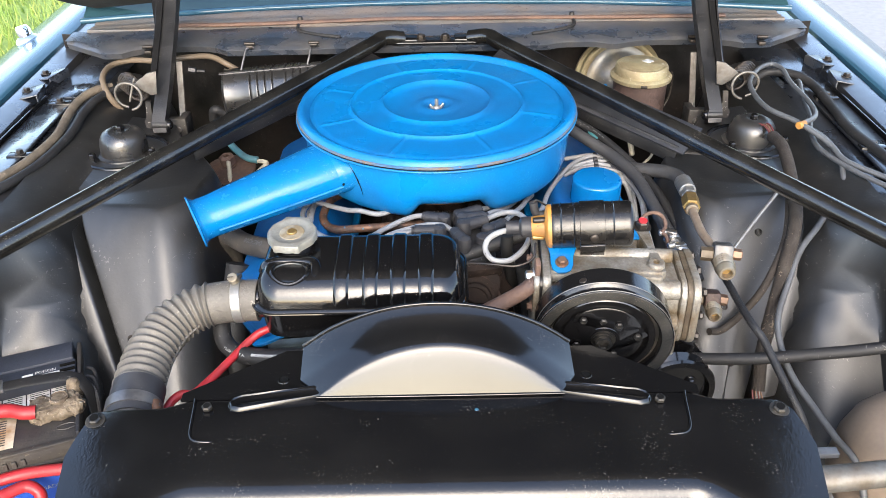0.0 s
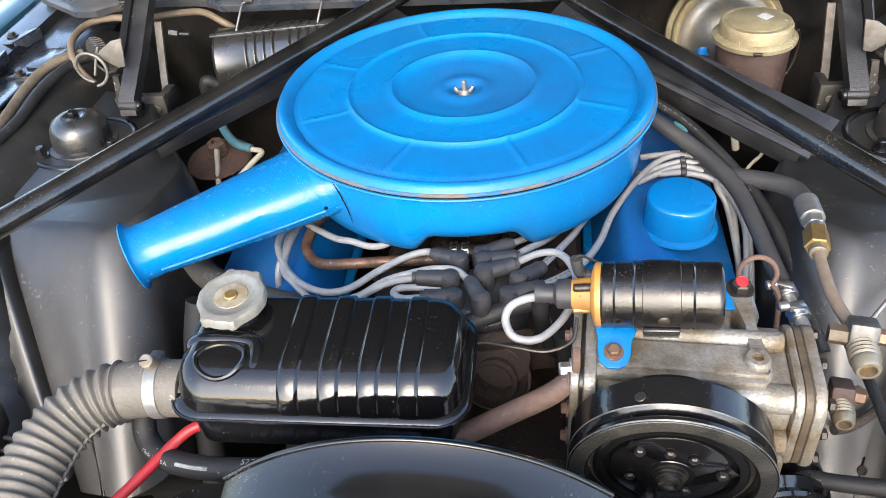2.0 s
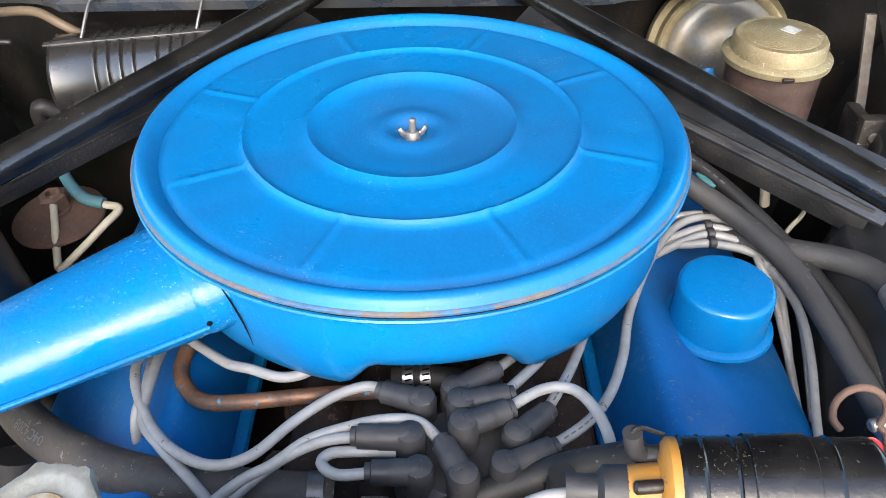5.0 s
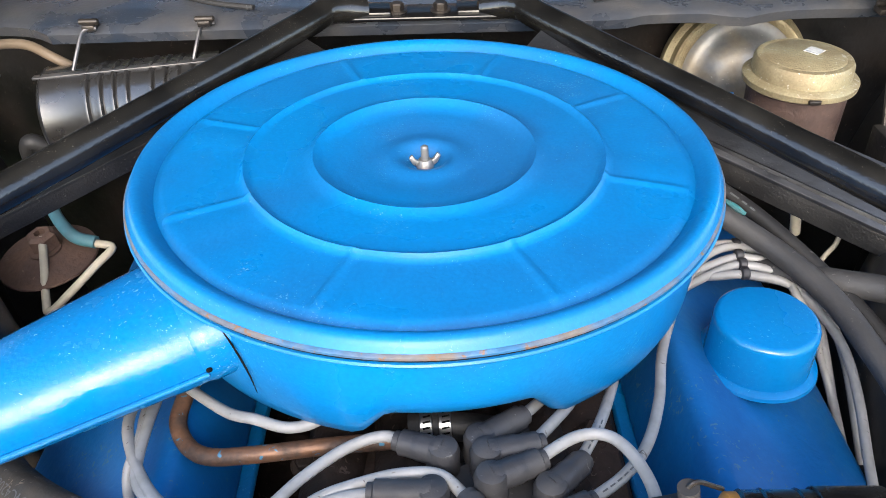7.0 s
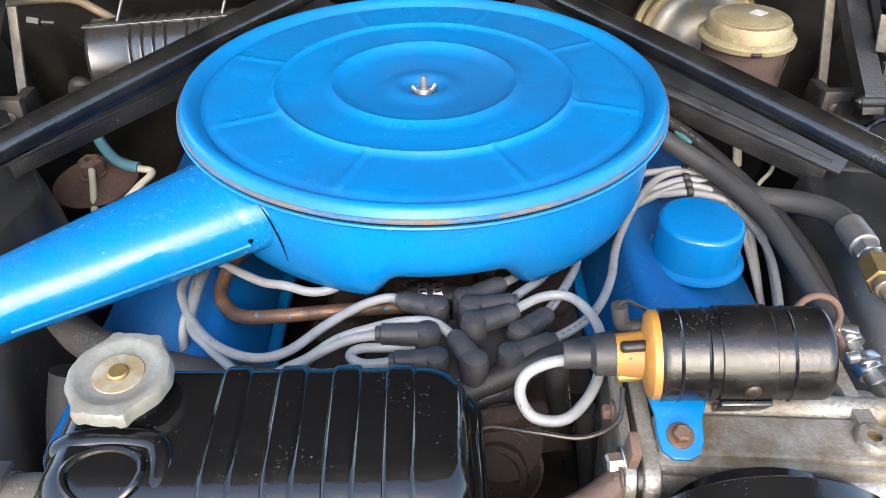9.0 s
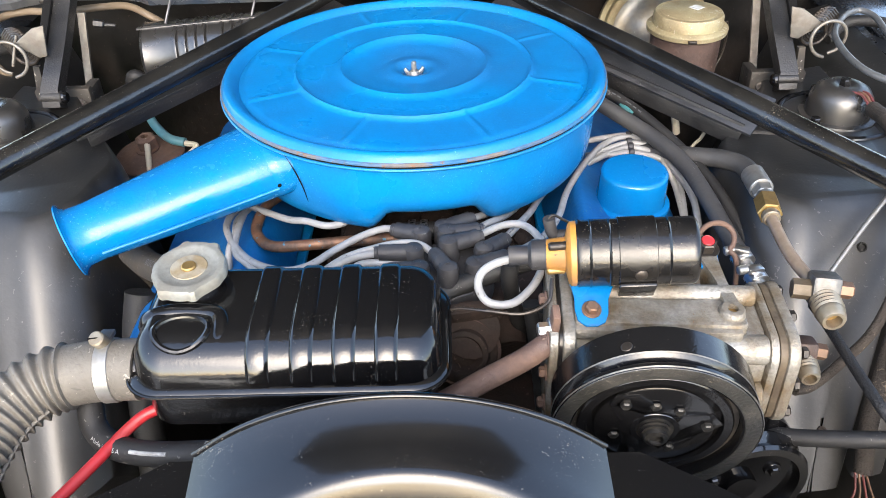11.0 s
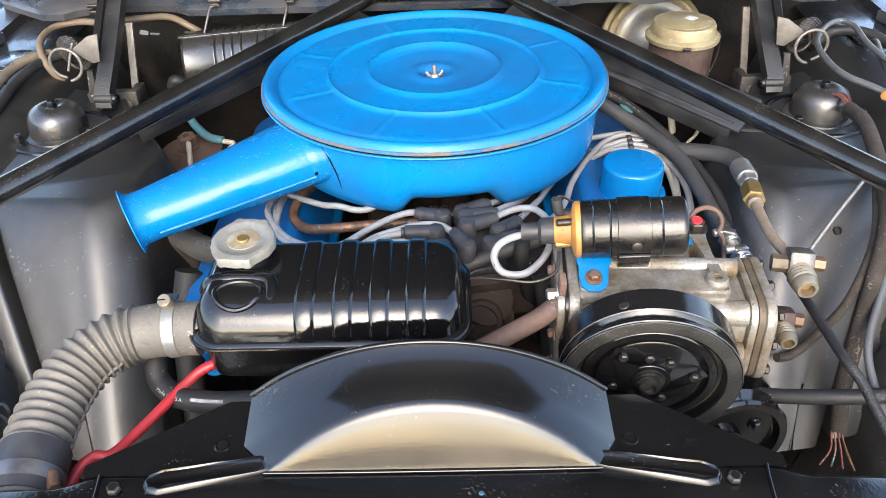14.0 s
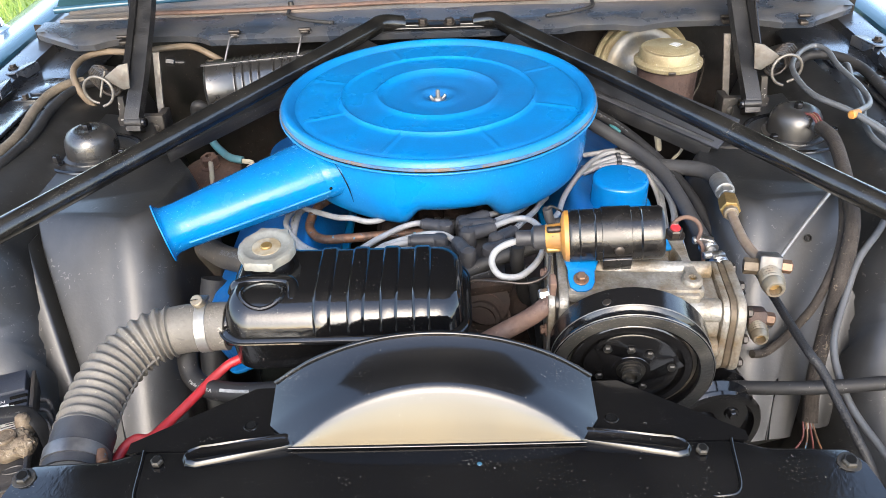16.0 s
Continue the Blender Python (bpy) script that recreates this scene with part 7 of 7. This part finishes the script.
TEAL = mat("faded_teal_rubber", (0.06, 0.17, 0.20), 0.5, col2=(0.08, 0.08, 0.08), scale=60)
part("teal_hose", sweep([(-0.280, 0.092, 0.821), (-0.299, 0.097, 0.824), (-0.319, 0.118, 0.828), (-0.335, 0.145, 0.828), (-0.345, 0.17, 0.82)], 0.0055, 12), TEAL, dia)

# ---- looms and cables on the shelves ----
TAN_LOOM = mat("tan_cloth_braid", (0.12, 0.095, 0.066), 0.75, col2=(0.055, 0.044, 0.032), mix=0.8, scale=45, grain=0.3, bump=0.9, bump_scale=450, speck=0.15, speck_col=(0.2, 0.16, 0.12))
pipe("shelf_loom", "tan cloth covered loom along the apron shelf", [(-0.520, 0.195, 0.905), (-0.540, 0.180, 0.906), (-0.555, 0.150, 0.903), (-0.556, 0.100, 0.900), (-0.548, 0.030, 0.897), (-0.555, -0.037, 0.896), (-0.568, -0.084, 0.896), (-0.60, -0.15, 0.896), (-0.62, -0.25, 0.895)], 0.0065, TAN_LOOM, category="loom")
pipe("shelf_seal", "black rubber edge seal beside the loom", [(-0.470, 0.215, 0.900), (-0.505, 0.195, 0.903), (-0.528, 0.160, 0.902), (-0.536, 0.105, 0.899), (-0.532, 0.040, 0.895), (-0.538, -0.030, 0.893), (-0.552, -0.090, 0.893), (-0.585, -0.16, 0.893)], 0.0065, RUBBER, category="seal")
pipe("washer_hose", "tan rubber hose clipped under the cowl", [(-0.470, 0.215, 0.80), (-0.488, 0.185, 0.845), (-0.506, 0.166, 0.882), (-0.520, 0.170, 0.905), (-0.536, 0.205, 0.918), (-0.535, 0.250, 0.921), (-0.508, 0.266, 0.923), (-0.459, 0.258, 0.924), (-0.417, 0.272, 0.924), (-0.379, 0.274, 0.924), (-0.349, 0.262, 0.915), (-0.32, 0.27, 0.89)], 0.0047, mat("tan_rubber", (0.12, 0.088, 0.056), 0.6, col2=(0.10, 0.078, 0.055), scale=40))
loop = pipe("looped_cable", "grey looped cable tied with yellow tape", [(0.523, -0.127, 0.885), (0.528, -0.080, 0.905), (0.496, -0.031, 0.922), (0.465, 0.024, 0.925), (0.470, 0.107, 0.925), (0.499, 0.164, 0.925), (0.528, 0.190, 0.925), (0.540, 0.170, 0.925), (0.536, 0.118, 0.922), (0.538, 0.053, 0.920), (0.530, 0.005, 0.918), (0.496, -0.031, 0.922)], 0.0036, WIRE_GREY, category="cable")
part("tape", rod((0.502, -0.028, 0.921), (0.490, -0.036, 0.922), 0.0052, 14), YELLOW, loop)
pipe("second_cable", "grey cable lying along the apron shelf", [(0.500, -0.030, 0.920), (0.522, -0.056, 0.911), (0.532, -0.102, 0.902), (0.569, -0.150, 0.899), (0.62, -0.23, 0.897)], 0.0036, WIRE_GREY, category="cable")
pipe("third_cable", "grey cable crossing the looped one", [(0.560, 0.165, 0.900), (0.558, 0.140, 0.915), (0.545, 0.090, 0.912), (0.535, 0.030, 0.905), (0.518, -0.02, 0.903), (0.515, -0.07, 0.900), (0.545, -0.14, 0.897), (0.60, -0.22, 0.896)], 0.0034, WIRE_GREY, category="cable")
pipe("bundle", "black taped wire bundle on the apron shelf", [(0.500, 0.190, 0.890), (0.530, 0.205, 0.905), (0.565, 0.190, 0.908), (0.585, 0.150, 0.905), (0.585, 0.080, 0.902), (0.580, 0.0, 0.900), (0.590, -0.08, 0.899), (0.61, -0.20, 0.898)], 0.007, RUBBER, category="loom")

# ---- washer bag and pipe by the radiator ----
bag = thing("washer_bag", "tan vinyl washer fluid bag behind the radiator support", "bag")
bagm = pose(0.492, -0.446, 0.735, 14, 0, 0)
bv = lathe([(0, -0.105), (0.030, -0.102), (0.052, -0.088), (0.061, -0.06), (0.064, -0.02), (0.062, 0.010), (0.054, 0.032), (0.040, 0.045), (0.022, 0.052), (0, 0.054)], 48, bagm)
for v in bv.verts:
    v.co += Vector(noise.noise_vector(v.co * 22)) * 0.0035
part("skin", bv, WASHER_BAG, bag, smooth=80)
coolant = pipe("steel_pipe", "dull bare steel pipe beside the radiator", [(0.30, -0.541, 0.796), (0.35, -0.540, 0.798), (0.376, -0.539, 0.799), (0.413, -0.537, 0.801), (0.47, -0.534, 0.802), (0.56, -0.53, 0.80)], 0.0125, mat("dull_bare_steel", (0.17, 0.16, 0.14), 0.42, metal=0.6, col2=(0.10, 0.075, 0.05), mix=0.8, scale=40, grain=0.2, bump=0.3), category="pipe")
part("clip", box(0.030, 0.010, 0.006, 0.001, pose(0.362, -0.512, 0.803)), WIRE_GREY, coolant)

# ---- small things on the cowl ----
for s in (-1, 1):
    nz = thing("washer_nozzle", "black washer nozzle on the cowl", "nozzle", "washer nozzles")
    part("jet", lathe([(0.006, 0), (0.005, 0.006), (0.004, 0.012), (0, 0.013)], 14, pose(s * 0.236, 0.361, 0.950)), DARK_STEEL, nz)
    part("tube", sweep([(s * 0.236, 0.361, 0.95), (s * 0.238, 0.345, 0.951), (s * 0.232, 0.322, 0.950), (s * 0.20, 0.300, 0.950), (s * 0.16, 0.285, 0.950)], 0.0028, 8), RUBBER, nz)
antenna = thing("aerial_base", "chrome aerial base on the fender", "aerial")
part("base", lathe([(0.022, 0), (0.023, 0.004), (0.020, 0.010), (0.014, 0.014), (0.014, 0.026), (0.010, 0.032), (0, 0.033)], 28, pose(-0.757, 0.44, 0.898, 0, -12)), CHROME, antenna)
for x, y in ((-0.305, 0.262), (-0.20, 0.262), (0.42, 0.258), (-0.47, 0.255), (0.53, 0.25)):
    cl = thing("cowl_clip", "small black spring clip on the cowl edge", "clip", "cowl clips")
    part("clip", box(0.012, 0.016, 0.006, 0.0015, pose(x, y - 0.004, 0.949 - 0.012 * (abs(x) / 0.65) ** 2)), DARK_STEEL, cl)
    part("screw", rod((x - 0.009, y - 0.006, 0.951), (x + 0.009, y - 0.006, 0.951), 0.0028, 10), DARK_STEEL, cl)
for x, y, z in ((-0.588, 0.15, 0.894), (-0.575, -0.03, 0.893), (0.595, 0.118, 0.894), (0.59, -0.053, 0.894)):
    sb = thing("shelf_bracket", "small black bolted bracket on the apron shelf", "bracket", "shelf brackets")
    part("plate", box(0.035, 0.014, 0.005, 0.001, pose(x, y, z + 0.0025)), SATIN, sb)
    bolt((x, y, z + 0.005), (x, y, z + 0.012), 0.005, sb)
